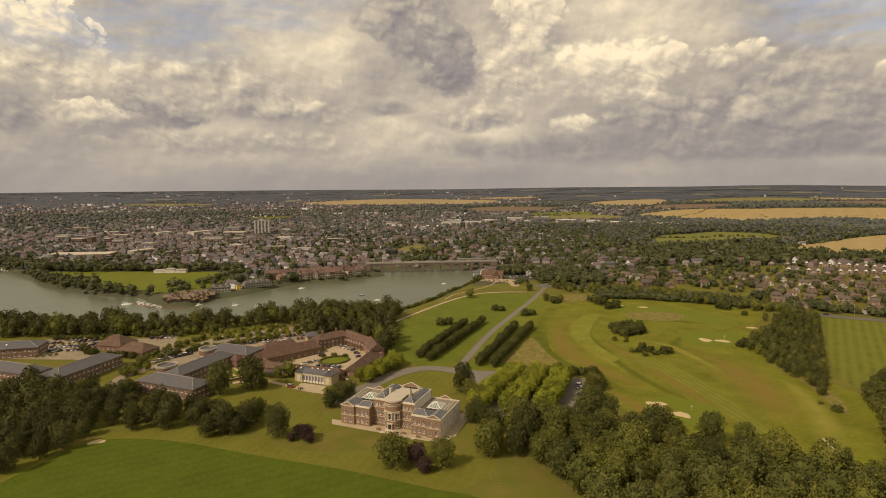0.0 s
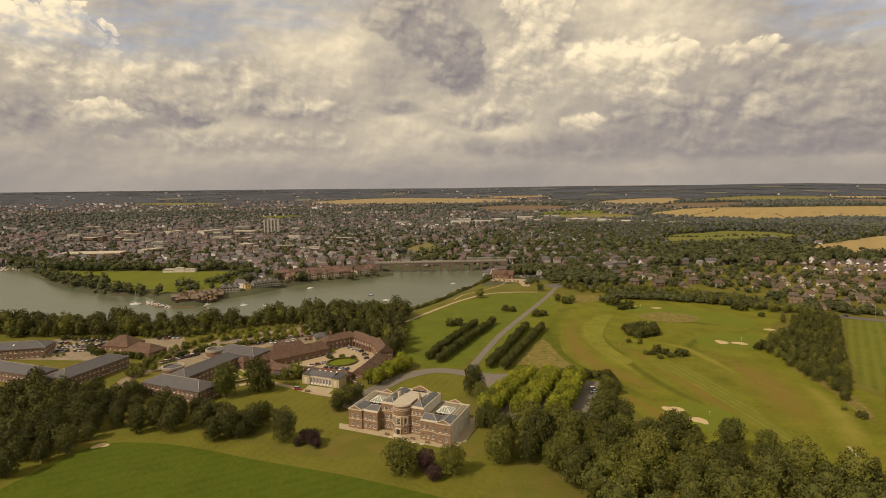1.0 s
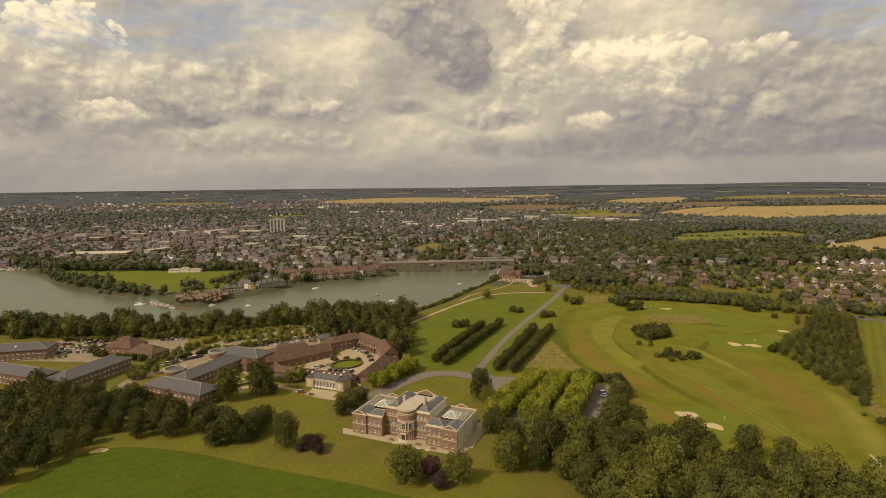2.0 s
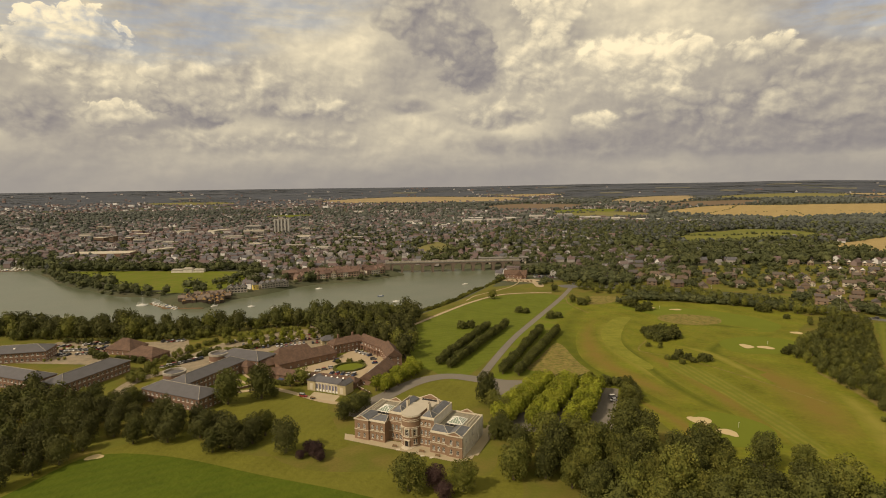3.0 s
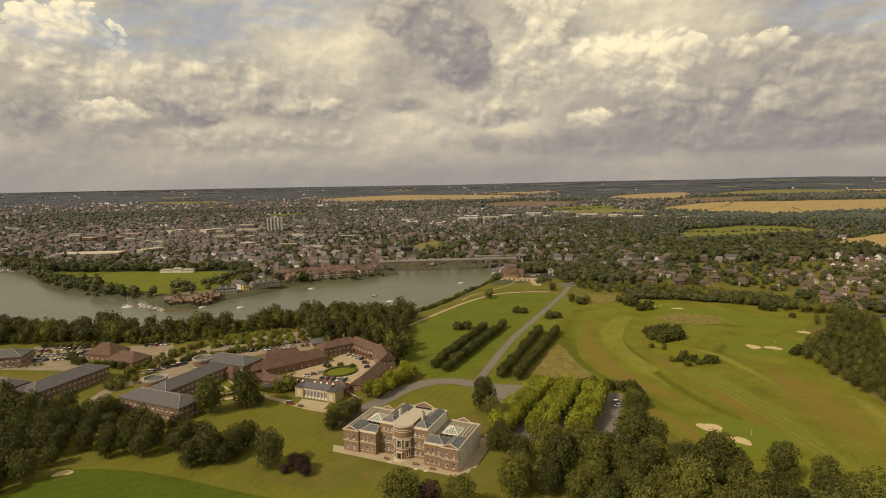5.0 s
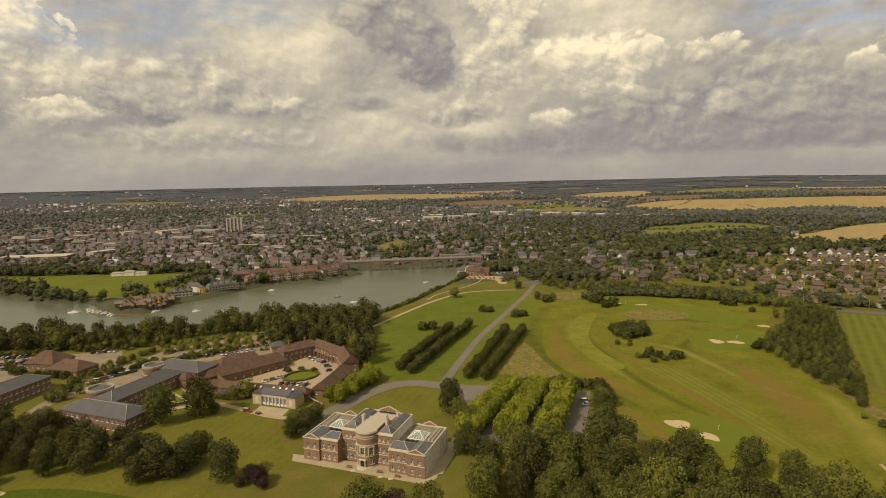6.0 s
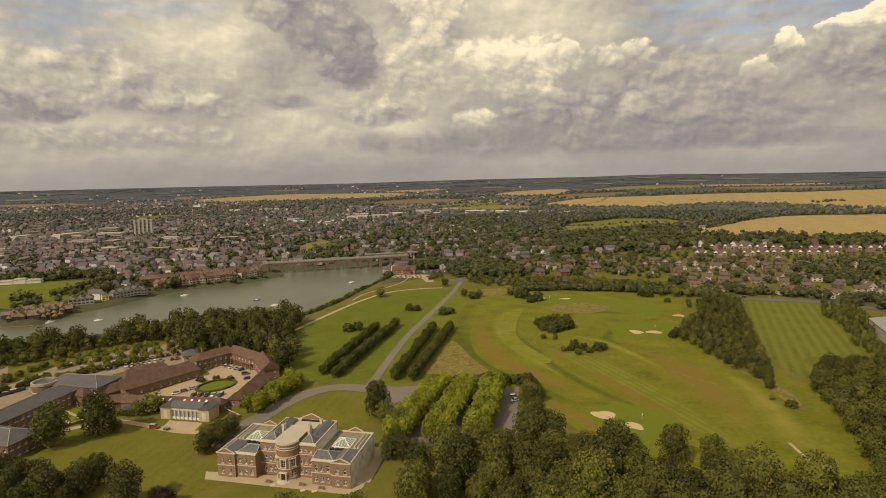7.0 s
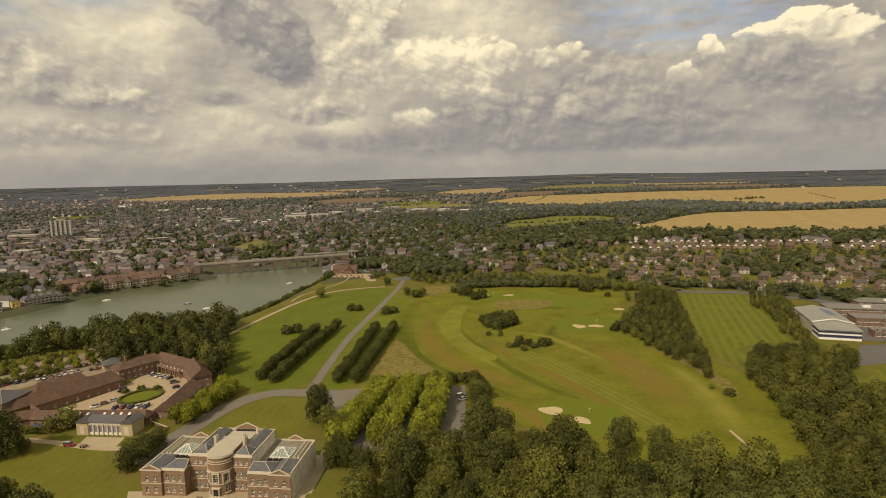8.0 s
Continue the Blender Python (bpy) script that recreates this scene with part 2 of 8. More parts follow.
M_GRASS = material("park_grass", (0.115, 0.118, 0.020), 0.95, 0, 0.22, 0.03, 0.9, 0.3, tint=(0.15, 0.125, 0.03), spec=0.1)
M_LAND = material("rough_land", (0.072, 0.080, 0.045), 0.95, 0, 0.3, 0.012, 0.25, 0.3, tint=(0.09, 0.086, 0.052), spec=0.1)
M_MOWN = striped("mown_grass", (0.096, 0.120, 0.013), (0.130, 0.148, 0.02), 3.0, 68, strength=0.35)
M_FRONT = striped("front_turf", (0.060, 0.086, 0.007), (0.082, 0.104, 0.010), 3.0, 60, strength=0.4)
M_LAWN = striped("front_lawn", (0.122, 0.120, 0.018), (0.142, 0.137, 0.022), 2.5, 21, strength=0.4)
M_GOLF = striped("fairway_grass", (0.124, 0.136, 0.013), (0.165, 0.150, 0.020), 9.0, -28, vary=0.22, strength=0.35)
M_GOLFLIGHT = striped("pale_fairway_grass", (0.175, 0.168, 0.028), (0.120, 0.135, 0.015), 1.9, -9, vary=0.1, strength=0.7)
M_GOLFEDGE = material("half_dry_fairway", (0.180, 0.180, 0.027), 0.95, 0, 0.25, 0.06, 0.5, 0.3, tint=(0.152, 0.158, 0.021), spec=0.1)
M_GOLFDRY = striped("parched_fairway", (0.188, 0.145, 0.032), (0.155, 0.138, 0.022), 2.0, -11, vary=0.2, strength=0.5)


def soft_band(name, colour):
    """Fairway grass that passes over into another grass along the middle of a strip."""
    m = M_GOLF.copy()
    m.name = name
    t, b = m.node_tree, m.node_tree.nodes["Principled BSDF"]
    src = b.inputs["Base Color"].links[0].from_socket
    at = t.nodes.new("ShaderNodeAttribute")
    at.attribute_name = "core"
    nz = t.nodes.new("ShaderNodeTexNoise")
    nz.inputs["Scale"].default_value, nz.inputs["Detail"].default_value = 0.11, 5.0
    t.links.new(t.nodes.new("ShaderNodeNewGeometry").outputs["Position"], nz.inputs["Vector"])
    k = t.nodes.new("ShaderNodeMath")
    k.operation = "MULTIPLY_ADD"
    t.links.new(nz.outputs[0], k.inputs[0])
    k.inputs[1].default_value, k.inputs[2].default_value = 1.7, 0.2
    f = t.nodes.new("ShaderNodeMath")
    f.operation, f.use_clamp = "MULTIPLY", True
    t.links.new(at.outputs["Fac"], f.inputs[0])
    t.links.new(k.outputs[0], f.inputs[1])
    mix = t.nodes.new("ShaderNodeMix")
    mix.data_type = "RGBA"
    t.links.new(f.outputs[0], mix.inputs[0])
    t.links.new(src, mix.inputs[6])
    mix.inputs[7].default_value = (*colour, 1)
    t.links.new(mix.outputs[2], b.inputs["Base Color"])
    return m


M_BANDDARK = soft_band("dark_fairway_sweep", (0.082, 0.095, 0.009))
M_BANDBROWN = soft_band("parched_fairway_sweep", (0.172, 0.127, 0.026))
M_BANDPALE = soft_band("yellowing_fairway_sweep", (0.21, 0.192, 0.035))
M_GREEN = material("putting_green", (0.125, 0.148, 0.017), 0.95, 0, 0.08, 0.08, 1.5, 0.1, spec=0.1)
M_ROUGHGRASS = material("dry_rough_grass", (0.20, 0.158, 0.052), 0.95, 0, 0.4, 0.16, 0.8, 0.8, tint=(0.125, 0.122, 0.024), spec=0.1)
M_PLAYING = striped("playing_field", (0.10, 0.118, 0.014), (0.15, 0.155, 0.024), 3.1, 34, strength=0.8)
M_PLAYING.node_tree.nodes["Wave Texture"].inputs["Distortion"].default_value = 0.3
M_GOLFDARK = material("dark_fairway_grass", (0.092, 0.112, 0.011), 0.95, 0, 0.18, 0.05, 0.9, 0.2, tint=(0.112, 0.112, 0.015), spec=0.1)
M_MEADOW = material("meadow", (0.115, 0.14, 0.014), 0.95, 0, 0.15, 0.03, 0.5, 0.2, tint=(0.14, 0.14, 0.025), spec=0.1)
M_WHEAT = striped("ripe_wheat", (0.335, 0.25, 0.11), (0.295, 0.22, 0.095), 24.0, 35, vary=0.12, strength=0.5)
M_STUBBLE = material("stubble_field", (0.31, 0.235, 0.125), 0.95, 0, 0.15, 0.006, 0.08, 0.2, tint=(0.25, 0.195, 0.10), spec=0.1)
M_PASTURE = material("grazed_pasture", (0.128, 0.138, 0.030), 0.95, 0, 0.2, 0.012, 0.1, 0.2, tint=(0.155, 0.150, 0.042), spec=0.1)
M_DRYPASTURE = material("dry_pasture_grass", (0.185, 0.165, 0.06), 0.95, 0, 0.15, 0.008, 0.1, 0.2, tint=(0.15, 0.145, 0.05), spec=0.1)
M_TILLED = material("bare_field", (0.16, 0.115, 0.075), 0.95, 0, 0.15, 0.006, 0.08, 0.2, spec=0.1)
M_ASPHALT = material("worn_asphalt", (0.168, 0.150, 0.122), 0.85, 0, 0.16, 0.08, 2.0, 0.2)
M_ROAD = material("dark_asphalt", (0.12, 0.115, 0.11), 0.85, 0, 0.15, 0.08, 2.0, 0.2)
M_GRAVEL = material("pale_gravel", (0.37, 0.29, 0.185), 0.9, 0, 0.16, 0.12, 3.0, 0.3)
M_TERRACE = material("stone_paving", (0.38, 0.315, 0.205), 0.85, 0, 0.16, 0.15, 2.0, 0.2)
M_OFFICEYARD = material("sandy_tarmac", (0.27, 0.215, 0.145), 0.9, 0, 0.2, 0.08, 1.5, 0.2, tint=(0.20, 0.17, 0.11))
M_SAND = material("bunker_sand", (0.47, 0.37, 0.20), 0.9, 0, 0.08, 0.3, 3.0, 0.2)
M_WATER = material("harbour_water", (0.095, 0.112, 0.066), 0.3, 0, 0.10, 0.01, 0.45, 0.10, tint=(0.112, 0.122, 0.075), spec=0.4)
M_BRICK = material("red_brick", (0.215, 0.128, 0.085), 0.85, 0, 0.2, 0.35, 5.0, 0.3, tint=(0.175, 0.112, 0.086))
M_HALLBRICK = material("hall_brick", (0.25, 0.162, 0.102), 0.85, 0, 0.2, 0.35, 5.0, 0.3, tint=(0.235, 0.148, 0.096))
M_HALLROOF = material("hall_lead_roof", (0.245, 0.225, 0.165), 0.7, 0, 0.25, 0.35, 2.0, 0.2, tint=(0.17, 0.155, 0.115))
M_STONE = material("portland_stone", (0.53, 0.47, 0.36), 0.8, 0, 0.12, 0.4, 4.0, 0.2)
M_RENDER = material("pale_render", (0.60, 0.56, 0.49), 0.85, 0, 0.1, 0.2, 2.0, 0.1, tint=(0.5, 0.46, 0.40))
M_SLATE = material("blue_grey_slate", (0.098, 0.094, 0.098), 0.55, 0, 0.22, 0.3, 4.0, 0.4)
M_HALLSLATE = material("hall_slate", (0.118, 0.122, 0.13), 0.5, 0, 0.3, 0.3, 3.0, 0.4, tint=(0.095, 0.097, 0.102))
M_LEAD = material("lead_roof", (0.36, 0.33, 0.27), 0.6, 0, 0.18, 0.25, 2.0, 0.2, tint=(0.24, 0.21, 0.17))
M_ROOFBLUE = material("blue_roof_glazing", (0.10, 0.14, 0.21), 0.35, 0, 0.15, 0.4, 2.0, 0.0)
M_FELT = material("grey_roof_felt", (0.19, 0.18, 0.16), 0.85, 0, 0.2, 0.2, 1.5, 0.2)
M_LEADSHEET = material("grey_sheet_roof", (0.255, 0.25, 0.22), 0.5, 0, 0.1, 0.2, 1.5, 0.1)
M_LEADLIGHT = material("pale_roof_sheet", (0.43, 0.385, 0.30), 0.7, 0, 0.12, 0.25, 2.0, 0.2)
M_TILE = material("clay_tile", (0.128, 0.078, 0.052), 0.85, 0, 0.4, 0.3, 2.2, 0.6, tint=(0.10, 0.062, 0.046))
M_GLASS = material("window_glass", (0.035, 0.035, 0.035), 0.12, 0, 0.2, 0.4, 2.0, 0.0, each=0.5, spec=0.6)
M_ORANGEGLASS = material("pale_blue_glass", (0.21, 0.205, 0.26), 0.25, 0, 0.2, 0.5, 2.0, 0.0, each=0.2, spec=0.6)
M_ROOFGLASS = material("greenhouse_glass", (0.22, 0.27, 0.21), 0.2, 0, 0.15, 0.4, 2.0, 0.0, each=0.2, spec=0.6)
M_WHITE = material("white_paint", (0.74, 0.72, 0.66), 0.55, 0, 0.06, 0.4, 3.0, 0.05)
M_CREAM = material("cream_stone", (0.40, 0.335, 0.20), 0.85, 0, 0.14, 0.4, 3.0, 0.2)
M_DARK = material("dark_recess", (0.03, 0.028, 0.026), 0.8, 0, 0.2, 0.4, 3.0, 0.1)
M_BARK = material("bark", (0.10, 0.075, 0.055), 0.9, 0, 0.25, 0.5, 5.0, 0.6)
M_LEAF = leafy("oak_leaves", (0.080, 0.087, 0.017), (0.116, 0.112, 0.022))
M_LEAFDARK = leafy("dark_leaves", (0.056, 0.062, 0.015), (0.080, 0.082, 0.019))
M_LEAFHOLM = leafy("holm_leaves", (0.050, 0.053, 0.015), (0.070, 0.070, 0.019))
M_LEAFLIME = leafy("lime_leaves", (0.155, 0.175, 0.016), (0.195, 0.20, 0.022))
M_LEAFPALE = leafy("pale_leaves", (0.115, 0.125, 0.022), (0.15, 0.145, 0.028))
M_LEAFCOPPER = leafy("copper_leaves", (0.040, 0.022, 0.020), (0.055, 0.032, 0.026))
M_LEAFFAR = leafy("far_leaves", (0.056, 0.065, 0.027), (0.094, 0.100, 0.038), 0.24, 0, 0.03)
# leaves beyond the town, lighter and bluer: distance haze mixed into the green
M_LEAFHILLHAZE = leafy("hazed_hill_leaves", (0.070, 0.078, 0.066), (0.092, 0.099, 0.080), 0.26, 0, 0.016)
# farthest woods: leaf green shifted to blue-grey to paint in haze
M_LEAFHAZE = leafy("hazed_far_leaves", (0.080, 0.087, 0.090), (0.090, 0.096, 0.098), 0.06, 0, 0.006)
# far ground: the grey-blue of distance haze is put into the colour
M_HAZEGROUND = material("hazed_far_ground", (0.057, 0.065, 0.080), 0.95, 0, 0.3, 0.0035, 0.02, 0.1, tint=(0.088, 0.093, 0.104), spec=0.1)
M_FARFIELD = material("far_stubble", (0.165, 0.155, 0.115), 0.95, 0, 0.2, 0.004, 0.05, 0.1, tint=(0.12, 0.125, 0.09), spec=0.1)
M_DARKTIMBER = material("tarred_timber", (0.085, 0.062, 0.045), 0.85, 0, 0.2, 0.6, 4.0, 0.3)
M_TIMBER = material("weathered_timber", (0.20, 0.13, 0.07), 0.85, 0, 0.2, 0.6, 4.0, 0.3)
M_CAR = by_object("car_paint", ((0.7, 0.7, 0.7), (0.03, 0.03, 0.035), (0.35, 0.36, 0.37), (0.03, 0.05, 0.12), (0.25, 0.03, 0.025), (0.12, 0.12, 0.13), (0.62, 0.60, 0.56), (0.05, 0.05, 0.055)), 0.3, 0.1)
M_TYRE = material("tyre_rubber", (0.02, 0.02, 0.02), 0.8, 0, 0.1, 1.0, 8.0, 0)
M_HULL = by_object("boat_gelcoat", ((0.75, 0.74, 0.7), (0.7, 0.68, 0.62), (0.08, 0.12, 0.22), (0.72, 0.72, 0.7)), 0.3)
M_METAL = material("galvanised_steel", (0.45, 0.45, 0.44), 0.5, 0.6, 0.1, 1.0, 6.0, 0)
M_BLUE = material("blue_cladding", (0.035, 0.045, 0.085), 0.5, 0, 0.1, 0.4, 3.0, 0)
M_HOUSEWALL = by_object("house_walls", ((0.145, 0.098, 0.068), (0.175, 0.125, 0.088), (0.24, 0.19, 0.14), (0.14, 0.092, 0.066), (0.50, 0.47, 0.40), (0.18, 0.13, 0.094)), 0.85, 0, spec=0.2)
M_HOUSEROOF = by_object("house_roofs", ((0.112, 0.082, 0.064), (0.105, 0.088, 0.078), (0.13, 0.092, 0.068), (0.095, 0.083, 0.078), (0.12, 0.097, 0.08)), 0.85, 0, spec=0.2)
# town brick, render and tile colours, lightened and greyed to paint in haze
M_HAZEWALL = by_object("hazed_town_walls", ((0.20, 0.145, 0.132), (0.225, 0.172, 0.158), (0.34, 0.31, 0.29), (0.18, 0.14, 0.13), (0.62, 0.61, 0.59), (0.205, 0.152, 0.14), (0.43, 0.41, 0.39)), 0.85, 0, True, 0.2)
M_HAZEROOF = by_object("town_roofs", ((0.132, 0.094, 0.09), (0.112, 0.106, 0.113), (0.142, 0.098, 0.09), (0.105, 0.103, 0.111), (0.122, 0.108, 0.109), (0.155, 0.125, 0.118), (0.19, 0.177, 0.172), (0.115, 0.09, 0.09)), 0.85, 0, True, 0.2)
M_SHED = by_object("shed_cladding", ((0.60, 0.58, 0.54), (0.42, 0.40, 0.37), (0.34, 0.31, 0.27), (0.50, 0.46, 0.39), (0.26, 0.25, 0.24)), 0.6, 0, spec=0.3)

# ---- helpers for building ----
def part(name, bm, mat, parent=None, label="", smooth=False):
    """Links a bmesh as one mesh object under a thing or a part."""
    me = bpy.data.meshes.new(name)
    bm.to_mesh(me)
    bm.free()
    for m in mat if isinstance(mat, (list, tuple)) else (mat,):
        me.materials.append(m)
    if smooth:
        for p in me.polygons:
            p.use_smooth = True
    ob = new(name, me)
    ob.parent = parent
    if label:
        ob["label"] = label
    return ob


def shared(name, me, parent, m):
    """A piece on an existing mesh, at m in its parent's space."""
    ob = new(name, me)
    ob.parent = parent
    ob.matrix_basis = m
    return ob


def thing(name, m, label, category, group="", kind=""):
    ob = new(name)
    ob.matrix_basis = m
    return tagged(ob, label, category, group, kind)


def raw_mesh(name, verts, faces, mat, smooth=False):
    me = bpy.data.meshes.new(name)
    me.from_pydata(verts, [], faces)
    for m in mat if isinstance(mat, (list, tuple)) else (mat,):
        me.materials.append(m)
    if smooth:
        me.polygons.foreach_set("use_smooth", [True] * len(me.polygons))
    me.update()
    return me


def add_box(bm, x0, y0, z0, x1, y1, z1, taper=0.0, mat=0):
    v = [bm.verts.new(p) for p in ((x0, y0, z0), (x1, y0, z0), (x1, y1, z0), (x0, y1, z0), (x0 + taper, y0 + taper, z1), (x1 - taper, y0 + taper, z1), (x1 - taper, y1 - taper, z1), (x0 + taper, y1 - taper, z1))]
    for f in ((0, 3, 2, 1), (4, 5, 6, 7), (0, 1, 5, 4), (1, 2, 6, 5), (2, 3, 7, 6), (3, 0, 4, 7)):
        bm.faces.new([v[i] for i in f]).material_index = mat


def box(*a, **k):
    bm = bmesh.new()
    add_box(bm, *a, **k)
    return bm


def add_prism(bm, loop, z0, z1, mat=0):
    """An upright block over a plan outline, anticlockwise."""
    lo, hi = [bm.verts.new((x, y, z0)) for x, y in loop], [bm.verts.new((x, y, z1)) for x, y in loop]
    n = len(loop)
    bm.faces.new(lo[::-1]).material_index = mat
    bm.faces.new(hi).material_index = mat
    for i in range(n):
        bm.faces.new((lo[i], lo[(i + 1) % n], hi[(i + 1) % n], hi[i])).material_index = mat


def add_roof(bm, x0, y0, x1, y1, z, h, hip0=0.0, hip1=0.0, over=0.4, thick=0.25, mat=0):
    """A pitched roof along x with its eaves at z; hip0, hip1: how far the ridge stops short of each end (0: a gable)."""
    x0, y0, x1, y1 = x0 - over, y0 - over, x1 + over, y1 + over
    ym = (y0 + y1) / 2
    lo = [bm.verts.new(p) for p in ((x0, y0, z), (x1, y0, z), (x1, y1, z), (x0, y1, z))]
    up = [bm.verts.new(p) for p in ((x0, y0, z + thick), (x1, y0, z + thick), (x1, y1, z + thick), (x0, y1, z + thick))]
    a, b = bm.verts.new((x0 + hip0, ym, z + h)), bm.verts.new((x1 - hip1, ym, z + h))
    bm.faces.new(lo[::-1])
    for i in range(4):
        bm.faces.new((lo[i], lo[(i + 1) % 4], up[(i + 1) % 4], up[i]))
    bm.faces.new((up[0], up[1], b, a))
    bm.faces.new((up[2], up[3], a, b))
    bm.faces.new((up[1], up[2], b))
    bm.faces.new((up[3], up[0], a))
    for f in bm.faces:
        f.material_index = mat if f.material_index == 0 else f.material_index


def curve_loop(pts, steps=5, closed=True):
    """A smooth line through a few plan points."""
    n, out = len(pts), []
    for i in range(n if closed else n - 1):
        if closed:
            p = [Vector(pts[(i + k) % n]) for k in (-1, 0, 1, 2)]
        else:
            p = [Vector(pts[min(max(i + k, 0), n - 1)]) for k in (-1, 0, 1, 2)]
        for s in range(steps):
            t = s / steps
            q = 0.5 * (2 * p[1] + (p[2] - p[0]) * t + (2 * p[0] - 5 * p[1] + 4 * p[2] - p[3]) * t**2 + (3 * p[1] - p[0] - 3 * p[2] + p[3]) * t**3)
            out.append((q.x, q.y))
    if not closed:
        out.append(tuple(pts[-1]))
    return out


def inside(x, y, poly):
    hit, n = False, len(poly)
    for i in range(n):
        (x0, y0), (x1, y1) = poly[i], poly[i - 1]
        if (y0 > y) != (y1 > y) and x < (x1 - x0) * (y - y0) / (y1 - y0) + x0:
            hit = not hit
    return hit


def edge_distance(x, y, poly):
    best, n = 1e9, len(poly)
    for i in range(n):
        (x0, y0), (x1, y1) = poly[i], poly[i - 1]
        dx, dy = x1 - x0, y1 - y0
        t = min(1.0, max(0.0, ((x - x0) * dx + (y - y0) * dy) / (dx * dx + dy * dy + 1e-9)))
        best = min(best, (x - x0 - t * dx) ** 2 + (y - y0 - t * dy) ** 2)
    return math.sqrt(best)


# ---- the land: a flat park, a harbour creek, and ground that climbs to the far hills ----
def between(v, table):
    for (a, p), (b, q) in zip(table, table[1:]):
        if v <= b:
            return p + (q - p) * max(0.0, (v - a) / (b - a))
    return table[-1][1]


RIM = ((-60, 82), (-34, 90), (-17, 96), (0, 98), (12, 110), (24, 114), (31, 124), (38, 113), (53, 111), (70, 110))
LAKE = curve_loop([(-1000, 470), (-700, 470), (-354, 480), (-224, 497), (-150, 520), (-80, 520), (-39, 527), (-8, 574), (14, 628), (38, 680), (50, 735), (66, 792), (30, 818), (-30, 816), (-84, 794), (-72, 764),
                   (-90, 742), (-118, 718), (-153, 702), (-177, 688), (-192, 668), (-206, 640), (-222, 614), (-236, 602), (-243, 586), (-245, 563), (-271, 562), (-300, 586), (-328, 613), (-374, 622), (-417, 650), (-495, 702), (-570, 770), (-700, 850), (-1000, 900)], 4)


def rise(x, y):
    d, az = math.hypot(x - 10, y - 50), math.degrees(math.atan2(x - 10, y - 50))
    if abs(az) > 75:
        return 0.0
    start = between(az, ((-10, 1000), (10, 800), (30, 620), (60, 560)))
    k = min(1.0, max(0.0, (d - start) / (4600 - start)))
    z = between(az, RIM) * k ** between(az, ((-15, 1.4), (10, 0.95), (40, 0.95)))
    return z - max(0.0, d - 4600) * 0.15


WATER = -4.0


def land(x, y):
    z = rise(x, y)
    if -1010 < x < 90 and 430 < y < 930:
        d = edge_distance(x, y, LAKE)
        if inside(x, y, LAKE):
            return WATER - min(4.0, d * 0.25)
        if d < 8:
            return WATER + (z - WATER) * (d / 8) ** 0.8
    return z


def spaced(lo, hi, fine, far, grow):
    a = list(np.arange(lo, hi + 0.1, fine))
    s = fine
    while a[-1] < far:
        s *= grow
        a.append(a[-1] + s)
    s = fine
    while a[0] > -far:
        s *= grow
        a.insert(0, a[0] - s)
    return a


gx = spaced(-660, 120, 8, 4800, 1.10)
gy = [v for v in spaced(440, 900, 8, 4900, 1.07) if v > -1500]
verts = [(x, y, land(x, y) - 0.03) for y in gy for x in gx]
nx = len(gx)
faces = [(j * nx + i, j * nx + i + 1, (j + 1) * nx + i + 1, (j + 1) * nx + i) for j in range(len(gy) - 1) for i in range(nx - 1)]
ground = tagged(new("ground", raw_mesh("ground", verts, faces, M_LAND, True)), "rough green and brown countryside climbing to low hills", "ground", kind="structure")
water = tagged(new("water", raw_mesh("water", [(x, y, WATER) for x, y in ((-1010, 430), (95, 430), (95, 930), (-1010, 930))], [(0, 1, 2, 3)], M_WATER)), "calm grey-green tidal creek", "water", kind="structure")


def patch(name, loop, mat, lift, label, category="grass", step=0.0, smooth=5, kind="structure"):
    """A sheet of ground cover with a smooth outline, laid over the land."""
    loop = curve_loop(loop, smooth) if smooth > 1 else loop
    pts = [Vector(p) for p in loop]
    edges = [(i, (i + 1) % len(pts)) for i in range(len(pts))]
    if step:
        xs, ys = [p[0] for p in loop], [p[1] for p in loop]
        for x in np.arange(min(xs), max(xs), step):
            for y in np.arange(min(ys), max(ys), step):
                if inside(x, y, loop) and edge_distance(x, y, loop) > step * 0.3:
                    pts.append(Vector((x + 0.01 * (y % 7), y)))
    vv, _, ff, *_ = delaunay_2d_cdt(pts, edges, [], 1, 1e-4)
    vs = [(v.x, v.y, land(v.x, v.y) + lift) for v in vv]
    return tagged(new(name, raw_mesh(name, vs, [list(f) for f in ff], mat)), label, category, kind=kind)


def ribbon(name, pts, width, mat, lift, label, steps=6, category="road", soft=False):
    line = curve_loop(pts, steps, False)
    vs, fs = [], []
    for i, (x, y) in enumerate(line):
        a, b = Vector(line[max(i - 1, 0)]), Vector(line[min(i + 1, len(line) - 1)])
        d = (b - a).normalized()
        w = width if isinstance(width, (int, float)) else between(i / (len(line) - 1), width)
        for s in (-1, 0, 1) if soft else (-1, 1):
            px, py = x - d.y * s * w / 2, y + d.x * s * w / 2
            vs.append((px, py, land(px, py) + lift))
    c = 3 if soft else 2
    fs = [(c * i + j, c * i + c + j, c * i + c + j + 1, c * i + j + 1) for i in range(len(line) - 1) for j in range(c - 1)]
    me = raw_mesh(name, vs, fs, mat)
    if soft:
        ends = [min(1.0, 4 * i / len(line), 4 * (len(line) - 1 - i) / len(line)) for i in range(len(line))]
        me.attributes.new("core", "FLOAT", "POINT").data.foreach_set("value", [v for e in ends for v in (0.0, e, 0.0)])
    return tagged(new(name, me), label, category, kind="structure")


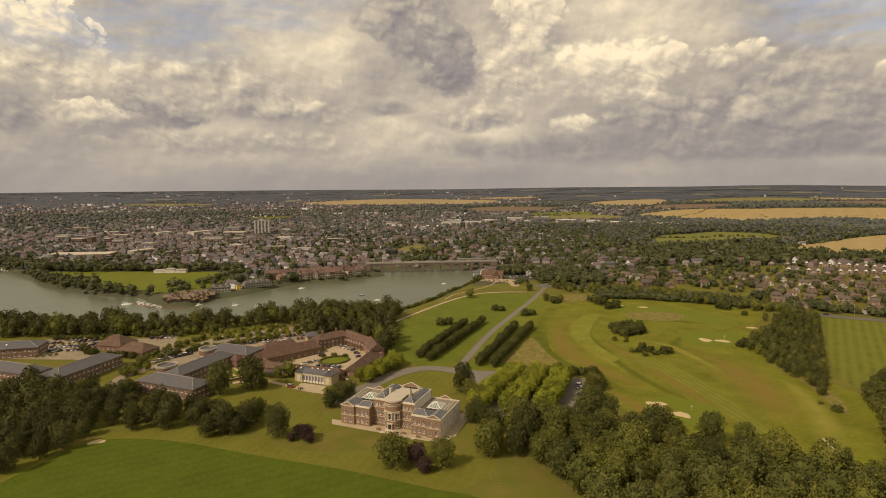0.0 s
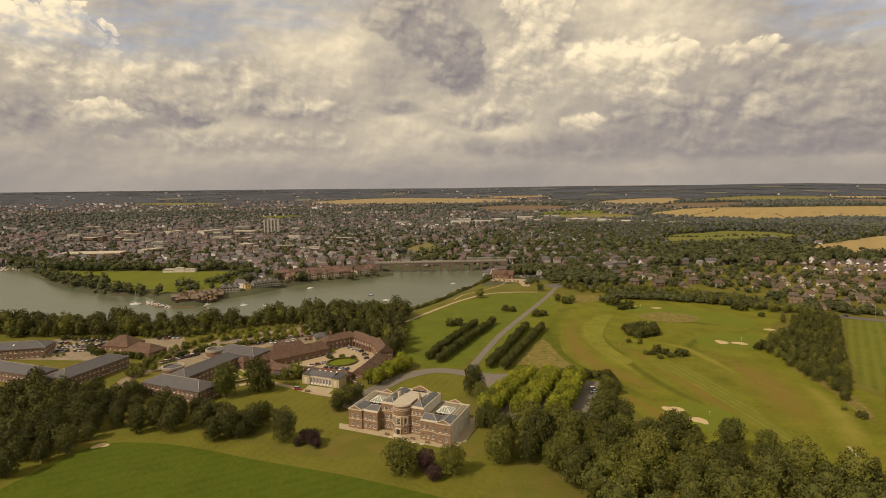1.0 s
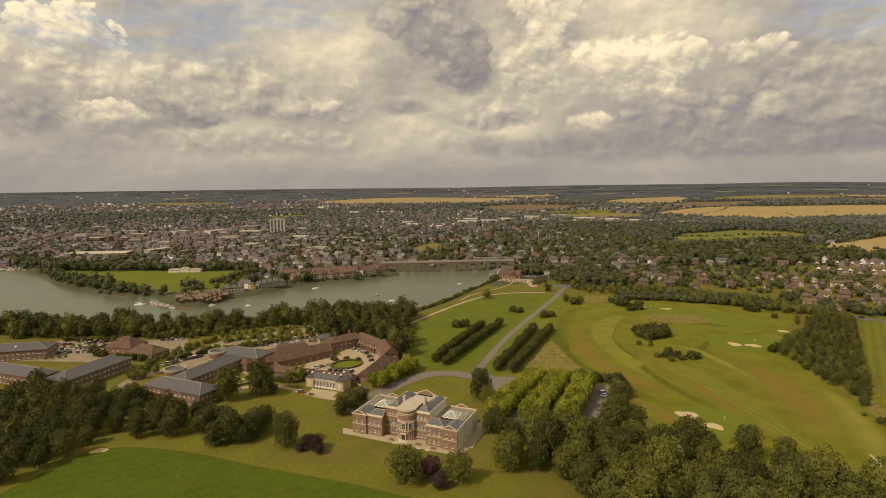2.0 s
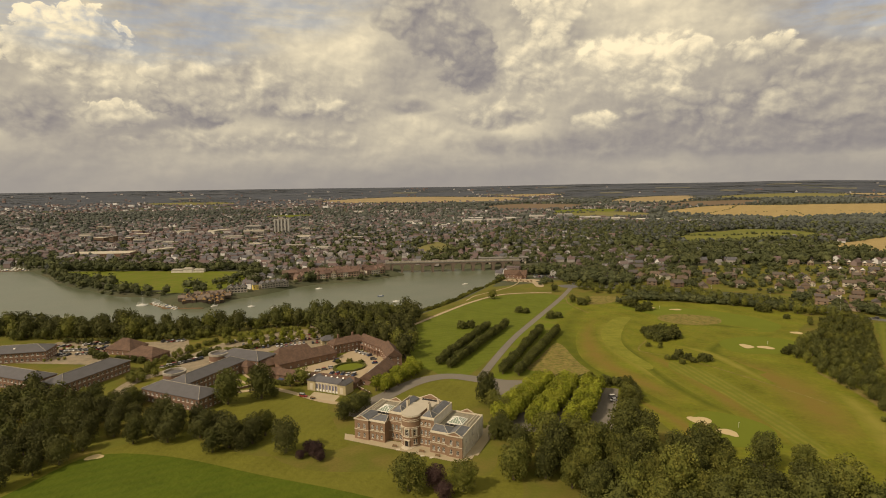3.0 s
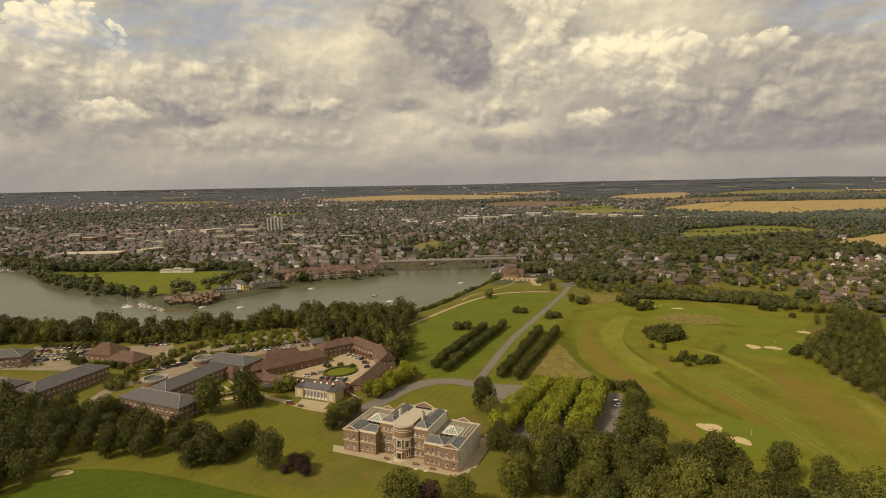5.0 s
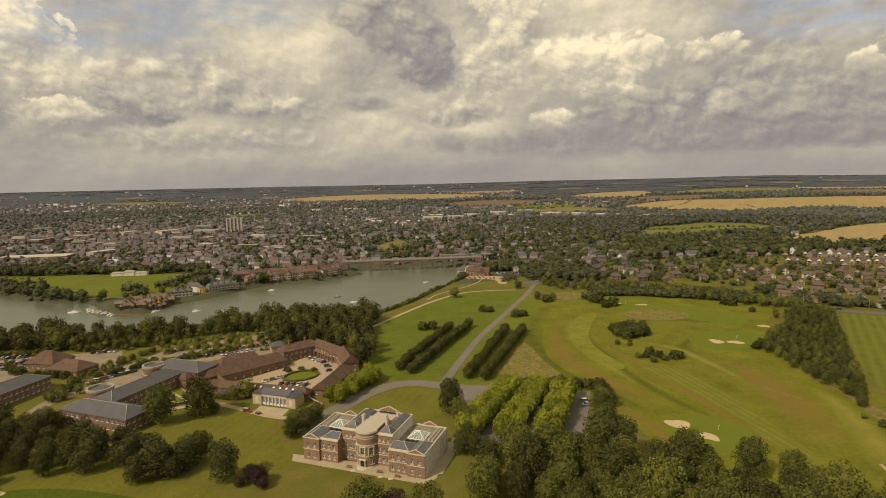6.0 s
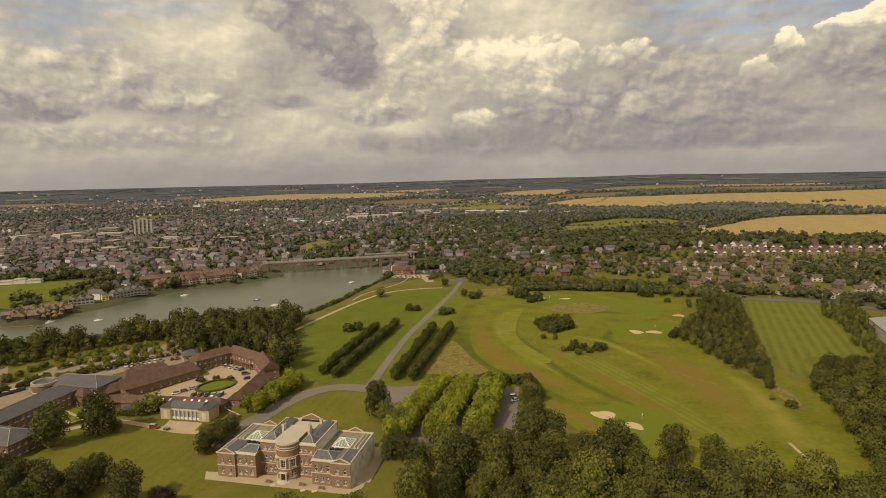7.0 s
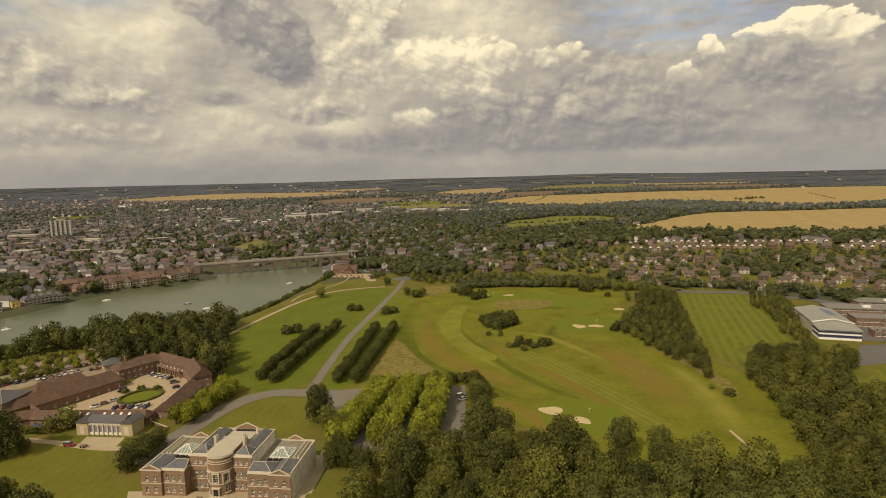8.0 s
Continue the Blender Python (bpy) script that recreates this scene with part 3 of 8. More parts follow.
# park
FAIR_DARK = [(120, 552), (100, 500), (84, 445), (82, 411), (86, 378), (95, 350), (102, 330), (111, 312), (121, 297)]
FAIR_BROWN = [(122, 509), (102, 450), (96, 408), (98, 373), (107, 350), (116, 328), (123, 308)]
FAIR_PALE = [(146, 508), (127, 477), (116, 445), (113, 416), (116, 386), (122, 358), (129, 333), (136, 312)]
FAIR_LINE = [(150, 492), (128, 456), (121, 428), (122, 399), (123, 369), (127, 337), (134, 311), (143, 293), (145, 276)]
FAIR_DRY = [(128, 412), (134, 385), (141, 356), (145, 328), (148, 300), (150, 262)]
FAIR_DRY_EAST = [(176, 398), (184, 372), (190, 345), (189, 318), (184, 290), (178, 262)]
patch("park_ground", [(-450, 60), (420, 60), (420, 470), (300, 560), (160, 640), (132, 690), (60, 704), (48, 690), (30, 640), (10, 590), (-40, 500), (-330, 470), (-450, 466)], M_GRASS, 0.03, "olive-green park grass with dry patches", smooth=1)
patch("front_lawn", [(-170, 205), (-149, 256), (-117, 265), (-80, 250), (-45, 258), (-50, 272), (-62, 300), (-70, 318), (-105, 322), (-128, 300), (-100, 280), (-60, 240), (0, 240), (18, 236), (24, 262), (30, 225), (15, 205), (-60, 150)], M_LAWN, 0.06, "dull green mown lawn before the hall")
patch("striped_lawn", [(-167, 193), (-162, 225), (-151, 249), (-118, 249), (-72, 234), (-34, 222), (3, 207), (24, 197), (28, 165), (-145, 166)], M_FRONT, 0.09, "bright green mown turf with diagonal stripes")
patch("west_meadow", [(-36, 470), (-14, 514), (16, 566), (45, 599), (75, 609), (100, 603), (103, 590), (60, 484), (10, 352), (-12, 362), (-28, 380), (-34, 420)], M_MOWN, 0.06, "bright green mown meadow beside the drive", smooth=3)
patch("east_verge", [(22, 350), (40, 348), (60, 360), (86, 450), (114, 560), (112, 590), (105, 580), (62, 478)], M_MEADOW, 0.06, "green verge between the drive and the avenue trees", smooth=3)
patch("fairway_bed", [(60, 455), (100, 540), (125, 590), (190, 572), (265, 545), (300, 505), (262, 455), (240, 400), (230, 340), (240, 305), (226, 262), (190, 196), (140, 205), (110, 255), (100, 300), (95, 340), (88, 380)], M_GOLF, 0.05, "broad golf fairway of green and yellowing grass")
for k, (pts, width, mat, lb) in enumerate((
        (FAIR_DARK, ((0, 12), (0.3, 26), (0.6, 24), (1, 20)), M_BANDDARK, "dark green sweep of fairway"),
        (FAIR_BROWN, ((0, 10), (0.4, 22), (1, 16)), M_BANDBROWN, "parched brown sweep of fairway"),
        (FAIR_PALE, ((0, 22), (0.2, 18), (0.5, 14), (1, 12)), M_BANDPALE, "yellowing strip of fairway"),
        (FAIR_LINE, ((0, 6), (0.25, 10), (0.6, 7), (1, 9)), M_BANDDARK, "dark green sweep of fairway"),
        (FAIR_DRY, ((0, 8), (0.4, 15), (1, 14)), M_BANDBROWN, "parched brown sweep of fairway"),
        (FAIR_DRY_EAST, ((0, 12), (0.4, 40), (1, 30)), M_BANDBROWN, "parched brown sweep of fairway"),
        ([(262, 458), (226, 441), (200, 429), (180, 410), (174, 391), (178, 374), (186, 358)], ((0, 6), (0.4, 12), (0.7, 14), (1, 8)), M_BANDDARK, "dark green sweep round the green"),
        ([(172, 470), (190, 480), (214, 474), (236, 462)], ((0, 6), (0.5, 12), (1, 6)), M_BANDDARK, "dark green sweep of fairway"),
        ([(156, 420), (172, 400), (178, 372), (182, 340)], ((0, 5), (0.5, 9), (1, 5)), M_BANDPALE, "yellowing strip of fairway"),
        ([(98, 320), (104, 305), (110, 290), (111, 274), (104, 262)], ((0, 4), (0.5, 12), (1, 8)), M_BANDBROWN, "parched strip below the bunkers"),
        ([(94, 318), (99, 304), (103, 290)], ((0, 3), (0.5, 5), (1, 3)), M_BANDPALE, "yellowing strip below the bunkers"),
        ([(212, 330), (206, 300), (196, 270), (180, 240)], ((0, 8), (0.5, 16), (1, 16)), M_BANDPALE, "yellowing strip of fairway"))):
    ribbon("fairway_band", pts, width, mat, 0.064 + 0.005 * k, lb, category="grass", soft=True)
patch("fairway", [(142, 382), (153, 366), (160, 340), (163, 300), (162, 258), (152, 256), (152, 285), (149, 320), (141, 348), (135, 368)], M_GOLFLIGHT, 0.125, "pale green mown strip of the fairway")
patch("fairway", [(150, 545), (185, 548), (240, 520), (262, 480), (240, 455), (215, 470), (190, 500), (168, 520)], M_GREEN, 0.07, "green fairway behind the copse")
patch("fairway", [(150, 503), (137, 474), (126, 444), (121, 420), (122, 396), (126, 372), (120, 366), (113, 388), (109, 414), (111, 444), (121, 474), (136, 500)], M_GOLFEDGE, 0.132, "pale mown tongue of the fairway")
patch("putting_green", [(128, 301), (147, 290), (150, 275), (136, 262), (116, 266), (113, 282)], M_GREEN, 0.12, "smooth oval putting green")
patch("putting_green", [(192, 428), (222, 442), (246, 428), (238, 408), (212, 398), (190, 404)], M_GREEN, 0.12, "smooth oval putting green")
patch("rough_grass", [(45, 367), (54, 381), (75, 424), (81, 380), (87, 350), (78, 346), (62, 357)], M_ROUGHGRASS, 0.11, "straw-coloured long grass")
patch("rough_grass", [(171, 494), (180, 511), (202, 514), (222, 502), (215, 482), (188, 477)], M_ROUGHGRASS, 0.12, "straw-coloured long grass")
patch("rough_grass", [(221, 360), (226, 330), (224, 300), (214, 276), (212, 284), (218, 310), (220, 335), (219, 355)], M_ROUGHGRASS, 0.12, "straw-coloured rough beside the trees")
patch("rough_grass", [(118, 575), (140, 596), (165, 590), (150, 565), (128, 556)], M_ROUGHGRASS, 0.11, "straw-coloured rough below the trees")
patch("carriage_lawn", [(-23, 316), (-19, 334), (-5, 344), (12, 342), (21, 331), (17, 310), (2, 300), (-14, 306)], M_LAWN, 0.10, "olive oval lawn inside the carriage sweep")
patch("playing_field", [(344, 484), (388, 455), (352, 395), (322, 345), (272, 341), (262, 322), (246, 312), (250, 338), (280, 390), (318, 448)], M_PLAYING, 0.09, "striped school playing field")
patch("playing_field", [(300, 280), (322, 286), (352, 262), (420, 240), (400, 190), (330, 200), (285, 225), (266, 262)], M_PLAYING, 0.09, "striped school playing field")
patch("asphalt_court", [(306, 293), (322, 291), (400, 308), (420, 330), (356, 317), (341, 320)], M_ROAD, 0.1, "grey asphalt school yard", "road", smooth=1)
patch("school_yard", [(353, 327), (374, 316), (450, 350), (470, 400), (420, 412), (386, 384)], M_ROAD, 0.11, "grey asphalt between the school blocks", "road", smooth=1)
patch("island_field", [(-560, 775), (-300, 772), (-268, 720), (-265, 640), (-290, 620), (-335, 622), (-410, 676), (-500, 730)], M_MEADOW, 0.1, "bright green sports field beside the creek", step=25, smooth=3)

# roads, paths and paving
ribbon("drive", [(16, 345), (28, 385), (46, 440), (72, 505), (105, 586), (126, 645)], 5.0, M_ASPHALT, 0.16, "straight grey drive through the park")
ribbon("carriage_sweep", [(-49, 292), (-45, 303), (-35, 320), (-20, 342), (-2, 352), (18, 346), (38, 338), (56, 337)], ((0, 9), (0.3, 10), (0.6, 9), (1, 12)), M_ASPHALT, 0.13, "wide grey carriage sweep")
patch("forecourt", [(20, 344), (52, 342), (56, 318), (42, 290), (28, 280), (22, 300), (26, 325)], M_ASPHALT, 0.11, "worn grey asphalt beside the hall", "road")
patch("car_park", [(28, 276), (76, 276), (94, 332), (52, 342)], M_ASPHALT, 0.1, "worn grey car park between the lime trees", "road", smooth=1)
ribbon("creek_track", [(-60, 440), (-38, 470), (-16, 512), (14, 566), (44, 603), (74, 614), (100, 614)], 3.4, M_GRAVEL, 0.15, "pale track along the creek")
ribbon("footpath", [(10, 575), (20, 600), (40, 624), (62, 655), (75, 690)], 1.5, M_GRAVEL, 0.14, "pale footpath to the shore")
patch("terrace", [(-47.5, 272.5), (-46.5, 266.5), (5.7, 245.5), (11, 249), (20, 278), (15, 280), (8, 255)], M_TERRACE, 0.13, "pale stone paving round the hall", "paving", smooth=1)
patch("side_yard", [(10.5, 253), (13.5, 252), (24, 281), (19, 283)], M_TERRACE, 0.15, "pale yard along the side wall", "road", smooth=1)
patch("stable_yard", [(-104, 357), (-78, 385), (-70, 408), (-44, 392), (-38, 366), (-50, 335), (-80, 342)], M_GRAVEL, 0.12, "pale gravel stable yard", "paving", smooth=1)
patch("yard_lawn", [(-64.7 + 9.2 * math.cos(a) * 0.80 - 7.4 * math.sin(a) * 0.58, 368.0 + 9.2 * math.cos(a) * 0.58 + 7.4 * math.sin(a) * 0.80) for a in np.linspace(0, math.tau, 13)[:-1]], M_GREEN, 0.2, "clipped oval lawn in the yard")
ribbon("orangery_walk", [(-128, 320), (-105, 330), (-90, 325), (-70, 313), (-56, 308)], 3.5, M_GRAVEL, 0.13, "pale gravel walk before the orangery")
patch("orangery_court", [(-76, 325.5), (-60, 319.5), (-61.5, 311), (-77, 317)], M_TERRACE, 0.15, "paved court before the orangery", "paving", smooth=1)
ribbon("office_road", [(-176, 296), (-184, 312), (-188, 340), (-176, 362), (-160, 390), (-130, 420), (-112, 450), (-118, 480)], 7.5, M_OFFICEYARD, 0.12, "sandy office road")
patch("office_car_park", [(-296, 375), (-296, 425), (-262, 432), (-238, 402), (-232, 372)], M_OFFICEYARD, 0.1, "sandy car park beside the offices", "paving", smooth=1)
patch("office_car_park", [(-232, 424), (-200, 432), (-182, 398), (-178, 380), (-196, 392)], M_OFFICEYARD, 0.1, "sandy car park beside the offices", "paving", smooth=1)
patch("office_car_park", [(-186, 378), (-170, 424), (-130, 462), (-95, 462), (-88, 415), (-124, 405), (-150, 385), (-166, 352)], M_OFFICEYARD, 0.1, "sandy car park with small trees", "paving", smooth=1)
patch("office_lawn", [(-140, 332), (-131, 356), (-118, 345), (-122, 322)], M_MEADOW, 0.12, "bright clipped office lawn", smooth=1)
for k in range(4):
    ribbon("lawn_path", [(-137 + 3 * k, 336 + 6.5 * k), (-122 + 1.2 * k, 326 + 6 * k)], 1.6, M_GRAVEL, 0.16, "pale path across the office lawn")
patch("inn_car_park", [(92, 726), (122, 722), (122, 708), (94, 710)], M_ROAD, 0.25, "grey car park behind the inn", "road", smooth=1)
ribbon("lane", [(118, 655), (180, 640), (260, 600), (344, 500), (396, 468), (430, 418), (470, 330)], 10, M_ROAD, 0.2, "grey road below the houses")
ribbon("field_road", [(385, 842), (434, 861), (471, 878), (548, 914), (640, 980)], 9, M_GRAVEL, 0.8, "pale road between the trees")
ribbon("worn_path", [(182, 249), (178.5, 236), (174.5, 221), (170, 208)], 1.3, M_GRAVEL, 0.14, "bare earth path in the grass")
ribbon("worn_path", [(118, 520), (108, 560), (112, 600)], 1.4, M_ROUGHGRASS, 0.13, "pale trodden path")
ribbon("worn_path", [(140, 430), (128, 405), (150, 388), (175, 350), (196, 312)], 1.0, M_ROUGHGRASS, 0.13, "pale trodden path")

# farmland
haze_edge = [(10 + 2650 * math.sin(radians(a)), 50 + 2650 * math.cos(radians(a))) for a in range(-44, 60, 4)]
haze_rim = [(10 + 4590 * math.sin(radians(a)), 50 + 4590 * math.cos(radians(a))) for a in range(56, -46, -4)]
# a sheet over the far land that carries the haze tint
patch("far_moor", haze_edge + haze_rim, M_HAZEGROUND, 0.6, "far ground below the skyline, tinted grey-blue for haze", "moor", step=150, smooth=1)
r8 = random.Random(88)
for a, q, wide in ((-27, 3300, 2.2), (-15, 3000, 1.6), (-6, 3500, 2.4), (3, 3050, 2.0), (9, 3900, 2.6), (14.5, 2900, 2.2), (20, 3500, 3.0), (25, 3050, 1.8), (29, 3800, 2.6), (33, 3150, 2.4), (37, 3500, 2.8), (42, 3000, 2.0)):
    near_side = [(a - wide / 2 + k * wide / 4, q + r8.uniform(-25, 25)) for k in range(5)]
    far_side = [(a + wide / 2 - k * wide / 4, q + r8.uniform(90, 190)) for k in range(5)]
    patch("far_field", [(10 + d * math.sin(radians(b)), 50 + d * math.cos(radians(b))) for b, d in near_side + far_side], M_FARFIELD, 2.0, "pale stubble field on the far hills", "field", step=120, smooth=1)
patch("estate_gardens", [(150, 690), (300, 606), (345, 524), (420, 484), (520, 434), (800, 540), (640, 690), (480, 760), (390, 775), (240, 785)], M_GRASS, 0.3, "gardens and verges of the housing estate", "garden", step=40, smooth=1)
FIELDS = [
    ("wheat_field", M_WHEAT, [(548, 902), (650, 962), (766, 1030), (863, 1066), (930, 1052), (1026, 1012), (1203, 949), (1420, 850), (1250, 620), (860, 690), (690, 785), (575, 848)]),
    ("wheat_field", M_WHEAT, [(560, 1623), (705, 1790), (841, 1850), (990, 1765), (1109, 1765), (1328, 1757), (1494, 1690), (1702, 1647), (1960, 1400), (1500, 980), (1318, 1035), (1152, 1062), (1091, 1151), (1046, 1275), (940, 1370), (754, 1330), (661, 1439)]),
    ("stubble_field", M_STUBBLE, [(-690, 2880), (-287, 3120), (226, 2813), (227, 2540), (-6, 2555), (-386, 2600), (-610, 2700)]),
    ("bare_field", M_TILLED, [(72, 2132), (202, 2249), (428, 2070), (353, 1900), (172, 1920)]),
    ("stubble_field", M_STUBBLE, [(568, 2206), (708, 2445), (971, 2500), (865, 2179), (670, 2035)]),
    ("dry_pasture", M_DRYPASTURE, [(267, 1705), (430, 1746), (539, 1588), (432, 1515), (291, 1572)]),
    ("stubble_field", M_STUBBLE, [(171, 3005), (337, 3080), (517, 2913), (356, 2785)]),
    ("bare_field", M_TILLED, [(671, 1920), (835, 2105), (1046, 2040), (892, 1845)]),
    ("dry_pasture", M_DRYPASTURE, [(1000, 2300), (1250, 2450), (1500, 2250), (1250, 2080)]),
    ("bare_field", M_TILLED, [(1300, 2000), (1560, 2120), (1900, 1850), (1640, 1760)]),
    ("dry_pasture", M_DRYPASTURE, [(-1500, 2600), (-1260, 2760), (-1060, 2640), (-1300, 2500)]),
    ("meadow", M_PASTURE, [(394, 1060), (454, 1140), (515, 1150), (579, 1172), (645, 1095), (623, 1028), (521, 1004), (454, 984), (395, 1000)]),
    ("dry_pasture", M_DRYPASTURE, [(-84, 1018), (-54, 1108), (-38, 1118), (-6, 996), (-48, 962)]),
    ("meadow", M_MEADOW, [(250, 1800), (420, 1850), (520, 1760), (330, 1700)]),
    ("meadow", M_MEADOW, [(-640, 1900), (-520, 1960), (-500, 1820), (-610, 1800)]),
    ("stubble_field", M_STUBBLE, [(1500, 2350), (1900, 2200), (2000, 2050), (1600, 2150)]),
]
for name, mat, loop in FIELDS:
    patch(name, loop, mat, 1.2, {"wheat_field": "golden ripe wheat field", "stubble_field": "pale straw-coloured stubble field", "bare_field": "brown bare field", "dry_pasture": "yellow-green dry pasture", "meadow": "green pasture"}[name], "field", step=60, smooth=3)


def bunker(x, y, rx, ry, turn):
    """A dished hollow of sand with a raised grass lip."""
    n, vs, fs = 28, [(0, 0, 0.0)], []
    for k, (s, z) in enumerate(((0.6, 0.02), (0.93, 0.14), (1.0, 0.05))):
        for i in range(n):
            a = math.tau * i / n
            w = s * (1 + 0.17 * math.sin(2 * a + x) + 0.12 * math.sin(3 * a + y) + 0.05 * math.sin(5 * a + x))
            vs.append((rx * w * math.cos(a), ry * w * math.sin(a), z))
    fs = [(0, 1 + i, 1 + (i + 1) % n) for i in range(n)]
    for k in range(2):
        fs += [(1 + k * n + i, 1 + (k + 1) * n + i, 1 + (k + 1) * n + (i + 1) % n, 1 + k * n + (i + 1) % n) for i in range(n)]
    ob = tagged(new("bunker", raw_mesh("bunker", vs, fs, M_SAND, True)), "kidney-shaped golf bunker of pale sand", "bunker", "golf bunkers")
    ob.matrix_basis = pose(x, y, 0.14, 0, 0, turn)


for spec in ((121.5, 289.5, 4.4, 5.6, 10), (128.6, 276.5, 3.4, 4.6, 20), (205.2, 416, 4.8, 4.4, -12), (216.6, 413, 5.0, 3.8, -6), (260, 452, 3.6, 4.0, 10), (-150, 247.7, 3.2, 2.6, 10), (199, 533, 6, 2.4, 5), (181, 540, 2.6, 1.6, 5)):
    bunker(*spec)

# ---- trees ----
def crown_mesh(name, seed, mat, r=4.6, z0=0.6, z1=12.0, lumps=35, tufts=52, size=0.42, shape="round", core=2, fill=0.66):
    """A crown of leaf sprays over a few lumps: an uneven outline with gaps, darker inside."""
    rng = np.random.default_rng(seed)
    vs, fs = [], []
    h = z1 - z0
    gold = math.pi * (3 - math.sqrt(5))
    blobs, lobe = [], [rng.uniform(0, 6.28) for _ in range(4)]
    for i in range(lumps):
        k, a = (i + 0.5) / lumps, gold * i + lobe[3]
        swell = 1 + 0.14 * math.sin(2 * a + lobe[0] + 3 * k) + 0.10 * math.sin(3 * a + lobe[1] - 4 * k)
        if shape == "tall":
            prof = ((1 - k) ** 0.75 * 0.88 + 0.12) * (0.65 + 0.35 * min(1, k * 5))
            q, br = r * 0.74 * prof * swell * rng.uniform(0.75, 1.05), r * rng.uniform(0.20, 0.30) * (0.45 + 0.55 * prof)
            z = z0 + br * 0.6 + k * (h - 1.2 * br)
        else:
            w = 0.97 - (1.85 if shape == "round" else 1.45) * k
            prof = math.sqrt(max(0.0, 1 - w * w)) ** 0.8
            br = r * rng.uniform(0.20, 0.40)
            q = (r - br * 0.7) * prof * swell * rng.uniform(0.82, 1.04)
            z = z0 + h * (0.46 if shape == "round" else 0.36) + w * (h * (0.54 if shape == "round" else 0.64) - br * 0.8) * rng.uniform(0.9, 1.05) * (1 + 0.1 * math.sin(a + lobe[2]))
        blobs.append((q * math.cos(a), q * math.sin(a), z, br))
    for bx, by, bz, br in blobs:
        n = max(10, int(tufts * (br / (0.29 * r)) ** 1.4))
        spin = rng.uniform(0, 6)
        for i in range(n):
            w = 1 - 2 * (i + 0.5) / n
            if w < -0.55:
                continue
            s, a = math.sqrt(1 - w * w), gold * i + spin
            d = np.array([s * math.cos(a), s * math.sin(a), w])
            c = np.array([bx, by, bz]) + d * br * rng.uniform(0.80, 1.16)
            nrm = d + rng.normal(0, 0.5, 3)
            nrm /= np.linalg.norm(nrm)
            t1 = np.cross(nrm, rng.normal(0, 1, 3))
            t1 /= np.linalg.norm(t1)
            t2, sz = np.cross(nrm, t1), size * rng.uniform(0.55, 1.1)
            b = len(vs)
            for u, v, o in ((-1, -0.2, -0.2), (0.15, -0.8, 0.12), (1.0, 0.15, -0.25), (-0.1, 0.8, 0.1)):
                vs.append(tuple(c + sz * (u * rng.uniform(0.7, 1.15) * t1 + v * rng.uniform(0.7, 1.15) * t2 + o * nrm)))
            fs += [(b, b + 1, b + 3), (b + 1, b + 2, b + 3)]
    bm = bmesh.new()
    bmesh.ops.create_icosphere(bm, subdivisions=core, radius=1.0)
    b, cz = len(vs), z0 + h * (0.48 if shape != "tall" else 0.40)
    for v in bm.verts:
        k = rng.uniform(0.92, 1.08)
        wide = fill if shape != "tall" else 0.56 * (1 - 0.55 * v.co.z)
        vs.append((v.co.x * r * wide * k, v.co.y * r * wide * k, cz + v.co.z * h * (0.35 if shape != "tall" else 0.40)))
    fs += [tuple(b + v.index for v in f.verts) for f in bm.faces]
    bm.free()
    return raw_mesh(name, vs, fs, mat)


def trunk_mesh(name, seed, h=7.0, r=0.38, limbs=4):
    """A tapered, slightly bent trunk with rising limbs."""
    rng = np.random.default_rng(seed)
    vs, fs = [], []

    def tube(p0, p1, r0, r1, bend):
        rows = []
        for k in range(4):
            t = k / 3
            c = p0 + (p1 - p0) * t + bend * math.sin(math.pi * t)
            rr = r0 + (r1 - r0) * t
            if k == 0:
                rr *= 1.25
            rows.append(len(vs))
            for i in range(5):
                a = math.tau * i / 5
                vs.append((c[0] + rr * math.cos(a), c[1] + rr * math.sin(a), c[2]))
        for k in range(3):
            for i in range(5):
                j = (i + 1) % 5
                fs.append((rows[k] + i, rows[k] + j, rows[k + 1] + j, rows[k + 1] + i))

    tube(np.array([0, 0, -0.3]), np.array([rng.uniform(-0.4, 0.4), rng.uniform(-0.4, 0.4), h]), r, r * 0.35, rng.normal(0, 0.15, 3))
    for i in range(limbs):
        a, z = math.tau * i / limbs + rng.uniform(-0.4, 0.4), h * rng.uniform(0.4, 0.75)
        l = h * rng.uniform(0.3, 0.45)
        tube(np.array([0, 0, z]), np.array([l * math.cos(a), l * math.sin(a), z + l * 0.8]), r * 0.4, r * 0.1, rng.normal(0, 0.1, 3))
    return raw_mesh(name, vs, fs, M_BARK, True)


KITS = {}
NAMES = {"bush": "bush", "hedgebush": "shrub", "lime": "lime_tree", "avenue": "avenue_tree", "copper": "copper_beech", "tall": "conifer"}


def kit(key, mat, label, count=3, **shape):
    trunk_h = shape.pop("trunk", 6.5)
    KITS[key] = []
    for i in range(count):
        t = thing(NAMES.get(key, "tree"), pose(0, -900, -60), label, NAMES.get(key, "tree").replace("_", " "))
        shared("trunk", trunk_mesh("trunk", 100 + i + len(KITS) * 7, trunk_h, 0.4 if "bush" not in key else 0.15), t, Matrix())
        shared("crown", crown_mesh("crown", 10 + i + len(KITS) * 13, mat, **shape), t, Matrix())
        KITS[key].append(t)


